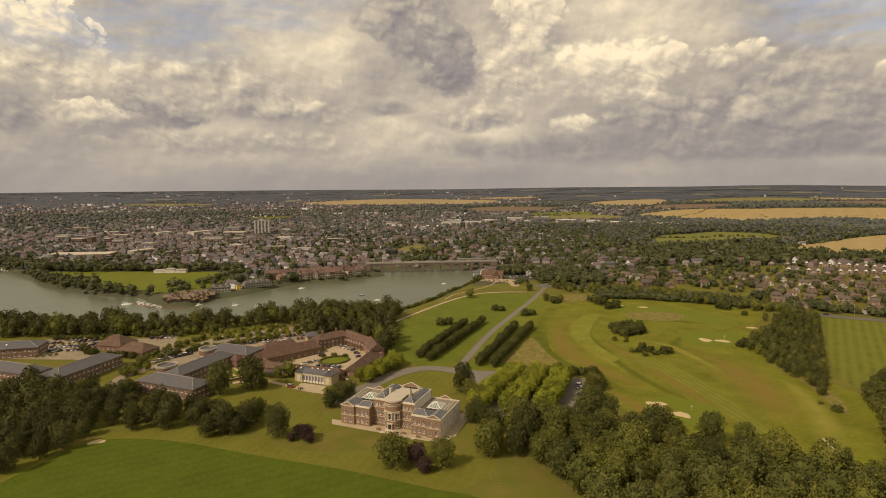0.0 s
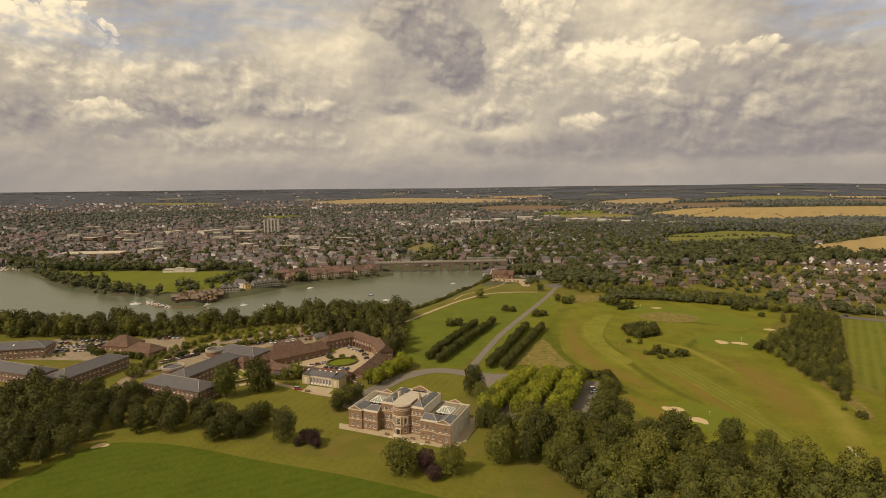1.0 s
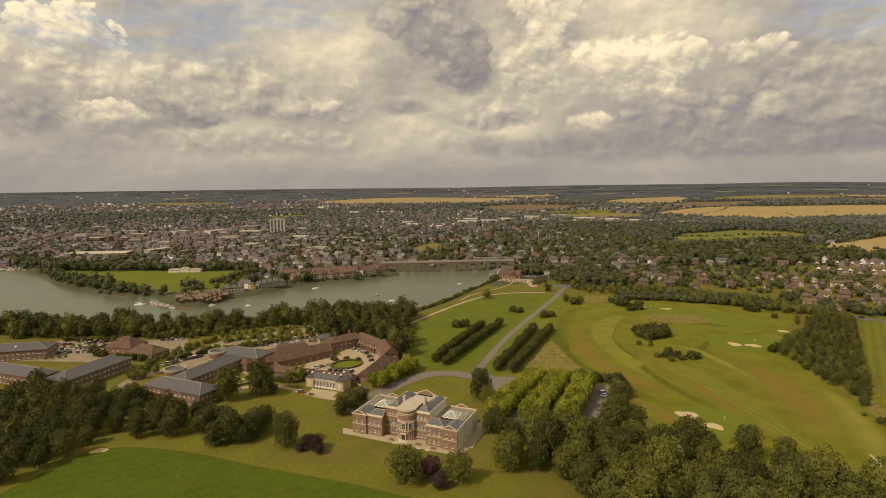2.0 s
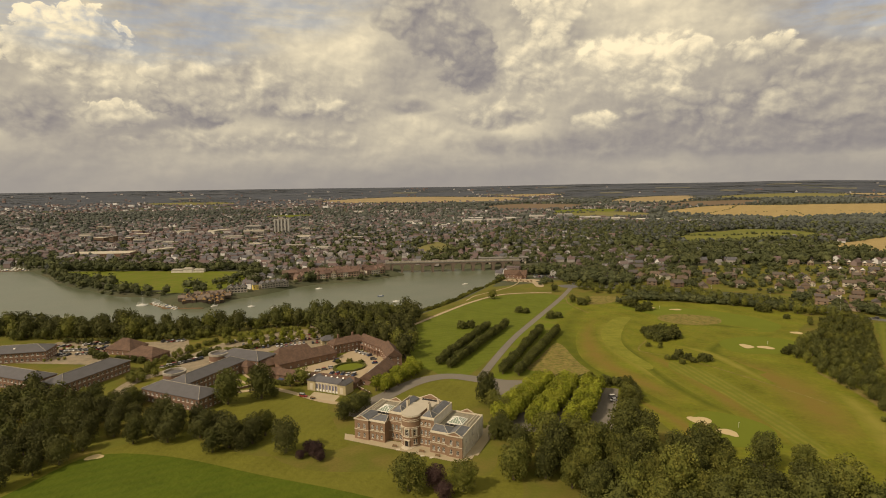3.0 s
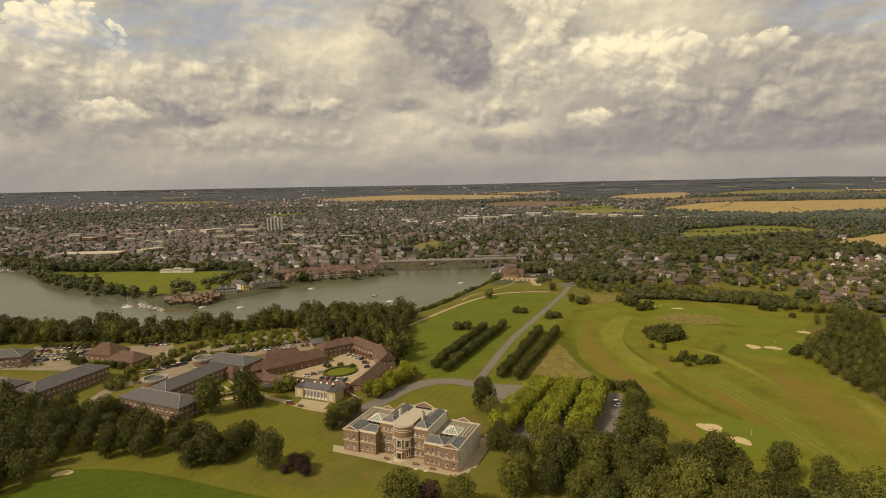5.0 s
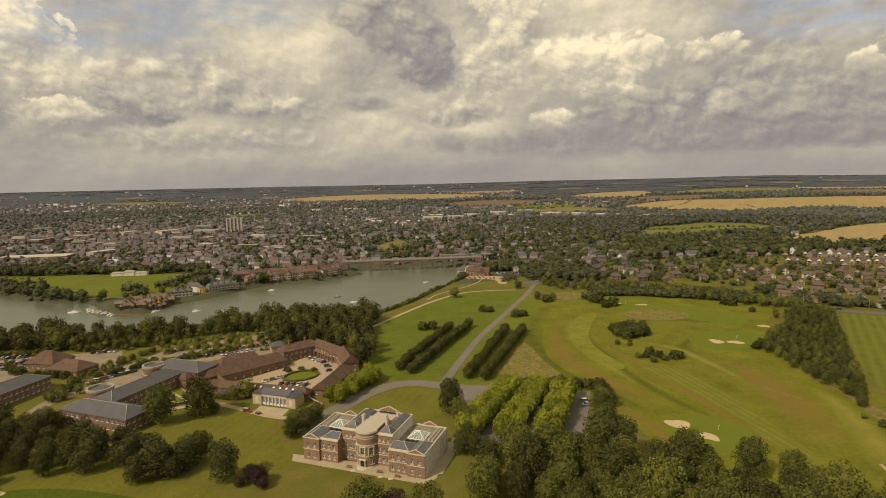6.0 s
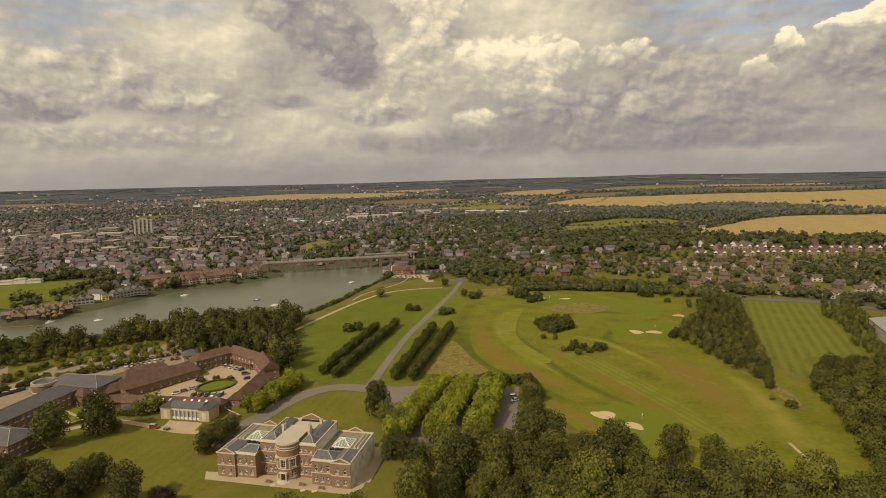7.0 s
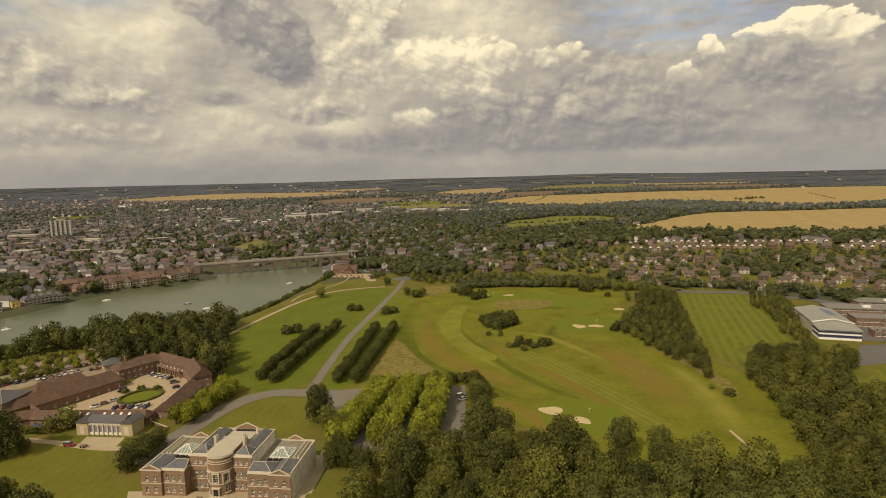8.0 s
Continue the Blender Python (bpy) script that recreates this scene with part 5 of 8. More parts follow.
    # flank of the central block above the wing
    part("flank_wall", box(min(X(15.2), X(15.6)), 4.2, ZC - 0.3, max(X(15.2), X(15.6)), D, 12.8), M_HALLBRICK if not side else M_RENDER, hall, "" if not side else "pale rendered flank wall")
    # small pyramid roofs and long slate slopes
    bm = bmesh.new()
    x0, x1 = span(16.2, 21.6)
    add_roof(bm, x0, 4.6, x1, 10.0, 12.7, 2.6, 2.4, 2.4, 0.1)
    part("slate_roof", bm, M_HALLSLATE, hall, "blue-grey slate pyramid roof")
    xm = (x0 + x1) / 2
    for px, py in ((x0, 4.6), (x1, 4.6), (x0, 10.0), (x1, 10.0)):
        hips = bmesh.new()
        beam(hips, px, py, 12.98, xm + (0.3 if px > xm else -0.3), 7.3, 15.36, 0.1)
        part("hip_lead", hips, M_LEADLIGHT, hall, "pale lead hip")
    bm = bmesh.new()
    add_roof(bm, 10.2, -2.3, D - 0.3, 2.3, 12.7, 1.7, 0.4, 1.5, 0.0)
    sr = part("slate_roof", bm, M_HALLSLATE, hall, "blue-grey slate roof slope")
    sr.matrix_basis = pose(X(18.2), 0, 0, 0, 0, 90)
    chimney(hall, X(21.0), 11.6, 12.7, 16.6, 0.9, 1.8, M_STONE)

part("parapet", ring(15.2, 4.2, W - 15.2, D, 12.6, 13.3, 0.35), M_STONE, hall, "pale stone parapet")
part("back_wall", box(15.2, D - 0.4, 0, W - 15.2, D, 12.7), M_HALLBRICK, hall)
part("flat_roof", box(15.6, 4.4, 12.2, W - 15.6, D - 0.4, 12.55), M_HALLROOF, hall, "grey-brown lead flat roof")
part("roof_deck", box(21.6, 17.2, 12.55, 31.0, 23.6, 12.85), M_LEADLIGHT, hall, "pale flat roof deck")
part("roof_well", box(22.5, 23.0, 12.6, 30.1, 24.1, 13.2), M_DARK, hall, "dark gutter well behind the pediment")
pediment(hall, W / 2 - 4.6, W / 2 + 4.6, D - 0.4, 13.3, 2.0, True)
chimney(hall, 31.6, 22.0, 12.6, 14.8, 0.9, 0.9, M_STONE, 1)

# bow front: a half drum with tall windows, running back as a raised pale roof
BX, BY, BR, BZ = W / 2, 4.3, 4.35, 14.2
n = 14
for i in range(n):
    a0, a1 = math.pi + math.pi * i / n, math.pi + math.pi * (i + 1) / n
    p0, p1 = Vector((BX + BR * math.cos(a0), BY + BR * math.sin(a0))), Vector((BX + BR * math.cos(a1), BY + BR * math.sin(a1)))
    ln = (p1 - p0).length
    am = math.degrees(math.atan2(p1.y - p0.y, p1.x - p0.x))
    m = pose(p0.x, p0.y, 0, 0, 0, am)
    c = ln / 2
    w = ln * 0.92
    if i in (2, 3, 6, 7, 10, 11):
        wins = [(c, 5.3, w, 2.9)]
        if i not in (6, 7):
            wins.insert(0, (c, 1.4, w, 2.4))
        facade(hall, m, 0, ln, 0, BZ, wins, M_HALLBRICK, "bow_wall", "", (1, 4))
    else:
        part("bow_wall", wall_bm(0, ln, 0, BZ, []), M_HALLBRICK, hall).matrix_basis = m
for z, h, o, mat in ((0, 0.5, 0.12, M_STONE), (4.5, 0.3, 0.15, M_STONE), (8.9, 0.35, 0.2, M_STONE), (11.7, 0.25, 0.15, M_STONE), (12.5, 0.25, 0.15, M_STONE), (13.8, 0.4, 0.25, M_STONE)):
    bm = bmesh.new()
    for i in range(n):
        a0, a1 = math.pi + math.pi * i / n, math.pi + math.pi * (i + 1) / n
        q = [(BX + r * math.cos(a), BY + r * math.sin(a)) for a, r in ((a0, BR - 0.1), (a0, BR + o), (a1, BR + o), (a1, BR - 0.1))]
        add_prism(bm, q, z, z + h)
    bmesh.ops.remove_doubles(bm, verts=bm.verts, dist=0.003)
    part("bow_string_course", bm, mat, hall, "pale stone band round the bow")
for i, a in ((0, 225), (1, 270), (2, 315)):
    r = radians(a)
    for s in (-1, 1):
        q = pose(BX + BR * math.cos(r), BY + BR * math.sin(r), 0, 0, 0, a + 90)
        part("window_surround", box(s * 1.05 - 0.17, -0.2, 5.1, s * 1.05 + 0.17, 0.2, 8.3), M_STONE, hall, "pale stone window surround").matrix_basis = q
        if i == 1:
            col = bmesh.new()
            bmesh.ops.create_cone(col, cap_ends=True, segments=10, radius1=0.24, radius2=0.2, depth=3.0, matrix=pose(s * 1.1, -0.35, 1.7))
            part("porch_column", col, M_STONE, hall, "pale stone porch column").matrix_basis = q
    part("window_head", box(-1.35, -0.28, 8.25, 1.35, 0.2, 8.65), M_STONE, hall, "pale stone window head").matrix_basis = pose(BX + BR * math.cos(r), BY + BR * math.sin(r), 0, 0, 0, a + 90)
door = part("front_door", box(-0.75, -0.12, 0.3, 0.75, 0.1, 2.9), M_DARK, hall, "dark double front door")
door.matrix_basis = pose(BX, BY - BR, 0)
part("door_hood", box(-1.5, -0.7, 3.2, 1.5, 0.2, 3.6), M_STONE, hall, "pale stone door hood").matrix_basis = pose(BX, BY - BR, 0)
st = bmesh.new()
for k in range(3):
    loop = [(BX + (2.6 - 0.5 * k) * math.cos(a), BY - BR + (2.4 - 0.5 * k) * math.sin(a)) for a in np.linspace(math.pi, math.tau, 13)]
    add_prism(st, loop, 0.05 + 0.16 * k, 0.21 + 0.16 * k)
part("door_steps", st, M_STONE, hall, "round pale stone steps")
loop = [(BX + (BR - 0.05) * math.cos(a), BY + (BR - 0.05) * math.sin(a)) for a in np.linspace(math.pi, math.tau, 19)] + [(BX + BR - 0.05, 15.6), (BX - BR + 0.05, 15.6)]
bm = bmesh.new()
add_prism(bm, loop, 14.0, 14.42)
part("bow_roof", bm, M_LEADLIGHT, hall, "pale flat roof over the bow")
for s in (-1, 1):
    part("bow_side_wall", box(BX + s * (BR - 0.2) - 0.2, BY, 12.3, BX + s * (BR - 0.2) + 0.2, 15.7, 14.3), M_HALLBRICK, hall)
part("bow_back_wall", box(BX - BR + 0.4, 15.3, 12.3, BX + BR - 0.4, 15.7, 14.3), M_HALLBRICK, hall)

# wing walls of the interior cores keep the light out
part("core", box(0.8, 0.6, 0.1, 14.6, D - 0.6, ZC - 0.45), M_DARK, hall, "dark rooms behind the windows")
part("core", box(W - 14.6, 0.6, 0.1, W - 0.8, D - 0.6, ZC - 0.45), M_DARK, hall, "dark rooms behind the windows")
part("core", box(15.9, 4.6, 0.1, W - 15.9, D - 0.6, 12.1), M_DARK, hall, "dark rooms behind the windows")
part("core", box(BX - 2.6, 1.8, 0.1, BX + 2.6, 5.0, 13.9), M_DARK, hall, "dark rooms behind the windows")

# ---- buildings of the estate ----
def building(name, label, category, p0, p1, width, eave, rh, wall, roof, hips=(0, 0), rows=(), pitch=3.2, group="", base=0.0, roof_label="", z=None):
    """A block with a pitched roof along the line p0-p1; rows: (sill, width, height) of its windows."""
    a, b = Vector(p0), Vector(p1)
    ln, ang = (b - a).length, math.degrees(math.atan2(b.y - a.y, b.x - a.x))
    t = thing(name, pose(a.x, a.y, (land(a.x, a.y) if z is None else z) + 0.02, 0, 0, ang), label, category, group)
    h = width / 2
    cols = lambda n: [(i + 0.5) * n / max(1, int(n / pitch)) for i in range(max(1, int(n / pitch)))]  # noqa: E731
    for m, n in ((pose(0, -h, 0), ln), (pose(ln, h, 0, 0, 0, 180), ln), (pose(ln, -h, 0, 0, 0, 90), width), (pose(0, h, 0, 0, 0, -90), width)):
        inset = 0.4 if n == width and n != ln else 0.0
        facade(t, m, inset, n - inset, 0, eave, [(x, *r) for x in cols(n) for r in rows], wall, "wall", "", (2, 2))
    bm = bmesh.new()
    add_roof(bm, 0, -h, ln, h, eave, rh, hips[0], hips[1], 0.45)
    part("roof", bm, roof, t, roof_label)
    for e, hip in ((0, hips[0]), (ln, hips[1])):
        if not hip:
            g = part("gable", gable_face(-h, h, -0.02, eave, rh - 0.25), wall, t)
            g.matrix_basis = pose(e + (0.0 if e else 0), 0, 0, 0, 0, 90 if e else -90)
    part("core", box(0.6, -h + 0.6, 0.05, ln - 0.6, h - 0.6, eave - 0.05), M_DARK, t, "dark rooms behind the windows")
    return t, ln, h


def skylights(t, ln, h, eave, rh, n, side=-1, start=0.15, stop=0.85):
    """White-framed roof lights along one slope."""
    slope = math.degrees(math.atan2(rh - 0.25, h + 0.45))
    for i in range(n):
        x = ln * (start + (stop - start) * (i + 0.5) / n)
        m = pose(x, side * h * 0.5, eave + 0.25 + (rh - 0.25) * 0.55, slope if side < 0 else -slope)
        w = part("rooflight", box(-0.5, -0.7, -0.1, 0.5, 0.7, 0.12), M_WHITE, t, "white-framed rooflight")
        w.matrix_basis = m


low, two = ((0.9, 1.1, 1.3),), ((0.9, 1.2, 1.4), (3.9, 1.2, 1.4))
G = "stable buildings round the yard"
long_barn = building("stable_range", "long brick stable range with a brown tiled roof", "stable", (-110.2, 363.4), (-80.5, 390.4), 11, 4.2, 5.0, M_BRICK, M_TILE, (0, 3.5), low, 4.5, G)
building("stable_range", "short brick barn with a brown tiled roof", "stable", (-117, 384), (-98, 398), 9, 3.6, 4.0, M_BRICK, M_TILE, (3, 3), low, 5, G)
house2 = building("stable_house", "two-storey brick house with a hipped tiled roof beside the yard", "house", (-84, 399), (-64, 415), 10, 6.2, 3.6, M_BRICK, M_TILE, (4.5, 4.5), two, 3.0, G)
chimney(house2[0], 6, 0, 9, 12, 1.0, 1.4)
chimney(house2[0], 18, 2, 8, 11.4, 1.0, 1.4)
building("stable_range", "two-storey brick range with a tiled roof over an arcade", "stable", (-63.5, 414.5), (-42.5, 391), 9, 6.0, 3.6, M_BRICK, M_TILE, (0, 4), ((4.0, 1.1, 1.2),), 3.2, G)
ar = thing("arcade", pose(-68, 411.2, 0.03, 0, 0, math.degrees(math.atan2(-24, 21))), "open brick arcade of round arches under the range", "arcade")
for k in range(7):
    x = 1.5 + k * 4.2
    part("pier", box(x - 0.4, -0.5, 0, x + 0.4, 0.1, 3.4), M_BRICK, ar)
part("arcade_beam", box(1, -0.55, 3.4, 27.2, 0.15, 4.2), M_BRICK, ar)
building("stable_range", "tall brick stable wing with a steep tiled gable", "stable", (-43.5, 393), (-36.5, 371.5), 9.5, 6.0, 4.6, M_BRICK, M_TILE, (0, 0), ((1.2, 1.1, 1.4), (4.2, 1.1, 1.2)), 4.5, G)
nb = building("stable_range", "low brick stable range with a brown tiled roof", "stable", (-47.6, 336), (-40.2, 366), 10, 3.4, 4.2, M_BRICK, M_TILE, (0, 0), low, 4.5, G)
skylights(nb[0], nb[1], nb[2], 3.4, 4.2, 6, 1)
nr = building("stable_range", "low brick range with rooflights behind the orangery", "stable", (-103, 349), (-53, 333.6), 7.5, 3.0, 2.9, M_BRICK, M_TILE, (0, 2.5), low, 5, G)
skylights(nr[0], nr[1], nr[2], 3.0, 2.9, 9, -1, 0.3, 0.95)
skylights(long_barn[0], long_barn[1], long_barn[2], 4.2, 5.0, 4, 1, 0.05, 0.3)

# orangery: glazed arcade between two cream stone pavilions
og = thing("orangery", pose(-80.6, 328.6, 0.05, 0, 0, -20.8), "cream stone orangery with arched glazing and a slate roof", "orangery")
for x0, x1 in ((0, 5.2), (20, 25.2)):
    part("pavilion", box(x0, 0, 0, x1, 8, 5.6), M_CREAM, og, "cream stone pavilion")
    bm = bmesh.new()
    add_roof(bm, -0.2, -2.6, 8.2, 2.6, 5.6, 2.0, 0, 0, 0.2)
    part("roof", bm, M_SLATE, og, "blue-grey slate roof").matrix_basis = pose((x0 + x1) / 2, 0, 0, 0, 0, 90)
    part("pavilion_gable", gable_face(x0, x1, -0.28, 5.75, 1.75, 0.3), M_CREAM, og, "cream stone gable")
    part("blind_arch", box(x0 + 1.6, -0.06, 0.6, x1 - 1.6, 0.02, 4.2), M_STONE, og, "pale blind arch")
for k in range(8):
    x = 5.2 + 14.8 * k / 7
    bm = bmesh.new()
    add_box(bm, x - 0.28, 0.35, 0, x + 0.28, 0.9, 4.6)
    part("column", bm, M_STONE, og, "white column")
    if k < 7:
        xc = x + 14.8 / 14
        part("arched_window", box(xc - 0.75, 0.75, 1.3, xc + 0.75, 0.82, 4.0), M_ORANGEGLASS, og, "tall arched window")
        part("panel", box(xc - 0.75, 0.7, 0.1, xc + 0.75, 0.85, 1.3), M_WHITE, og, "white panel below the window")
        fan = bmesh.new()
        lp = [(xc + 0.75 * math.cos(q), 4.0 + 0.6 * math.sin(q)) for q in np.linspace(0, math.pi, 9)]
        va, vb = [fan.verts.new((px, 0.74, pz)) for px, pz in lp], [fan.verts.new((px, 0.82, pz)) for px, pz in lp]
        fan.faces.new(va)
        fan.faces.new(vb[::-1])
        part("fanlight", fan, M_WHITE, og, "white fanlight")
part("back_wall", box(5.2, 1.0, 0, 20, 8, 4.7), M_CREAM, og)
part("frieze", box(5.0, 0.2, 4.6, 20.2, 1.2, 5.5), M_STONE, og, "pale stone frieze")
bm = bmesh.new()
add_roof(bm, 4.6, 0.4, 20.6, 8, 5.5, 2.2, 0, 0, 0.3)
part("roof", bm, M_SLATE, og, "blue-grey slate roof")

# offices: long brick blocks under hipped slate roofs
G = "office buildings"
for label, p0, p1, w in (("brick office block with a hipped slate roof", (-163, 318.5), (-124.5, 303), 15), ("long brick office wing with a slate roof", (-151, 320), (-134.5, 364), 13), ("brick office block with a wide hipped slate roof", (-149, 379), (-117, 367), 17),
                         ("long brick office block with a slate roof beside the car park", (-221, 318), (-209, 362), 16), ("brick office block with a hipped slate roof", (-280, 344), (-232, 328), 14), ("long brick office block with a slate roof", (-345, 368), (-273, 388), 17)):
    b = building("office_block", label, "office", p0, p1, w, 6.6, 3.6, M_BRICK, M_SLATE, (w / 2, w / 2), ((1.0, 1.6, 1.5), (4.2, 1.6, 1.5)), 3.0, G)
    bm = bmesh.new()
    hw = w / 2 + 0.45
    for sx, x in ((1, -0.45), (-1, b[1] + 0.45)):
        for y in (-hw, hw):
            beam(bm, x, y, 6.9, x + sx * w / 2, 0, 10.25, 0.12)
    beam(bm, w / 2 - 0.4, 0, 10.25, b[1] - w / 2 + 0.4, 0, 10.25, 0.14)
    part("ridge_tiles", bm, M_LEAD, b[0], "pale ridge and hip tiles")
skylights(b[0], b[1], 8, 6.6, 3.6, 3)


def drum(x, y, r, h):
    t = thing("drum_tower", pose(x, y, 0.05), "round brick stair drum with an open pale rim", "stair drum")
    bm = bmesh.new()
    bmesh.ops.create_cone(bm, cap_ends=True, segments=32, radius1=r, radius2=r, depth=h - 1.2, matrix=pose(0, 0, (h - 1.2) / 2))
    part("drum_wall", bm, M_BRICK, t)
    for z0, z1, r0, r1, mat, lb in ((h - 1.2, h, r - 0.7, r + 0.25, M_LEAD, "grey lead rim"), (3.4, 3.9, r - 0.2, r + 0.12, M_STONE, "pale stone band")):
        bm = bmesh.new()
        for i in range(32):
            a, c = math.tau * i / 32, math.tau * (i + 1) / 32
            add_prism(bm, [(q * math.cos(w), q * math.sin(w)) for w, q in ((a, r0), (a, r1), (c, r1), (c, r0))], z0, z1)
        part("rim", bm, mat, t, lb)
    bm = bmesh.new()
    bmesh.ops.create_cone(bm, cap_ends=True, segments=32, radius1=r - 0.7, radius2=0.3, depth=0.8, matrix=pose(0, 0, h - 0.8))
    part("drum_roof", bm, M_SLATE, t, "low slate cone roof")


drum(-160.5, 336, 6.2, 8.4)
drum(-150, 372, 6.0, 8.4)
for label, p0, p1, w, e, rh, hp, wall in (("brown pyramid-roofed hall", (-239, 404), (-219, 400), 17, 3.4, 6.4, 8, M_BRICK), ("brown hip-roofed hall", (-217, 391), (-195, 384), 15, 3.2, 5.0, 7, M_BRICK), ("small red pyramid-roofed pavilion", (-130.5, 360.5), (-123.5, 358), 7.5, 4.4, 3.0, 3.7, M_BRICK)):
    building("hall", label + " of brick", "hall", p0, p1, w, e, rh, wall, M_TILE, (hp, hp), low, 4)
building("barn", "dark low barn with a brown tiled roof", "barn", (-121, 362), (-109, 373), 9, 2.8, 3.4, M_TIMBER, M_TILE, (0, 0), (), 4)
building("barn", "low brick outbuilding with a tiled roof", "barn", (-112, 349), (-103, 352), 8, 2.8, 3.0, M_BRICK, M_TILE, (0, 0), low, 4)
building("lodge", "grey hip-roofed lodge beside the creek wood", "house", (-96, 421), (-84, 426), 9, 3.2, 3.0, M_CREAM, M_SLATE, (4, 4), low, 4)

# school: a sports hall with a grey roof and low brick blocks
sp = thing("sports_hall", pose(331, 338.6, 0.05, 0, 0, -33), "grey-roofed sports hall with dark blue and white bands", "sports hall")
HW = 23.0
for z0, z1, mat, lb in ((0, 1.5, M_WHITE, "white cladding band"), (1.5, 3.3, M_BLUE, "dark blue glazed band"), (3.3, 4.3, M_WHITE, "white cladding band"), (4.3, 5.6, M_BLUE, "dark blue glazed band"), (5.6, 6.3, M_LEADSHEET, "grey eaves band")):
    o = 0.0 if mat is M_BLUE else 0.1
    part("cladding", box(-o, -o, z0, HW + o, 13.9, z1), mat, sp, lb)
bm = bmesh.new()
v = [bm.verts.new(p) for p in ((-0.6, -0.6, 6.3), (HW + 0.6, -0.6, 6.3), (HW + 0.6, 14.4, 7.6), (HW / 2, 14.4, 9.2), (-0.6, 14.4, 7.6), (-0.6, 14.4, 6.3), (HW + 0.6, 14.4, 6.3))]
for f in ((0, 1, 2, 3, 4), (0, 4, 5), (1, 6, 2), (5, 6, 1, 0)):
    bm.faces.new([v[i] for i in f])
part("front_roof", bm, M_LEADSHEET, sp, "sloping grey sheet roof over the front")
part("hall_wall", box(0.1, 14, 0, HW - 0.1, 56, 7.6), M_LEADLIGHT, sp, "pale grey hall wall")
bm = bmesh.new()
add_roof(bm, 14, -HW / 2, 56, HW / 2, 7.7, 2.6, 0, 0, 0.5)
part("roof", bm, M_LEADSHEET, sp, "pale grey sheet roof").matrix_basis = pose(HW / 2, 0, 0, 0, 0, 90)
for s_ in (-1, 1):
    bm = bmesh.new()
    beam(bm, HW / 2 + s_ * (HW / 2 + 0.5), 13.5, 8.0, HW / 2, 13.5, 10.4, 0.3)
    part("verge", bm, M_WHITE, sp, "white verge board")
part("roof_light", box(1.0, 30, 0, 7.5, 46, 0.2), M_ROOFBLUE, sp, "blue-grey roof glazing").matrix_basis = pose(HW / 2, 0, 10.28, 0, 11.5, 0)
for x, y, l, w, h, a in ((378, 352, 50, 14, 6.5, -30), (392, 384, 60, 18, 5.0, -30), (366, 330, 22, 9, 4.0, -30), (430, 392, 50, 18, 5.0, -30)):
    t = thing("school_block", pose(x, y, 0.05, 0, 0, a), "flat-roofed brick school block with strip windows", "school", "school blocks")
    wins = [(2.2 + 3.4 * k, z, 2.4, 1.5) for k in range(int((l - 2) / 3.4)) for z in (1.0, 3.9)]
    facade(t, Matrix(), 0, l, 0, h, wins, M_BRICK, "wall", "", (3, 2))
    part("walls", box(0, 0.45, 0, l, w, h - 0.05), M_BRICK, t)
    part("flat_roof", box(-0.3, -0.3, h, l + 0.3, w + 0.3, h + 0.35), M_FELT, t, "grey felt flat roof")
    part("roof_plant", box(l * 0.4, w * 0.3, h + 0.35, l * 0.4 + 5, w * 0.3 + 3, h + 1.7), M_WHITE, t, "white plant box")

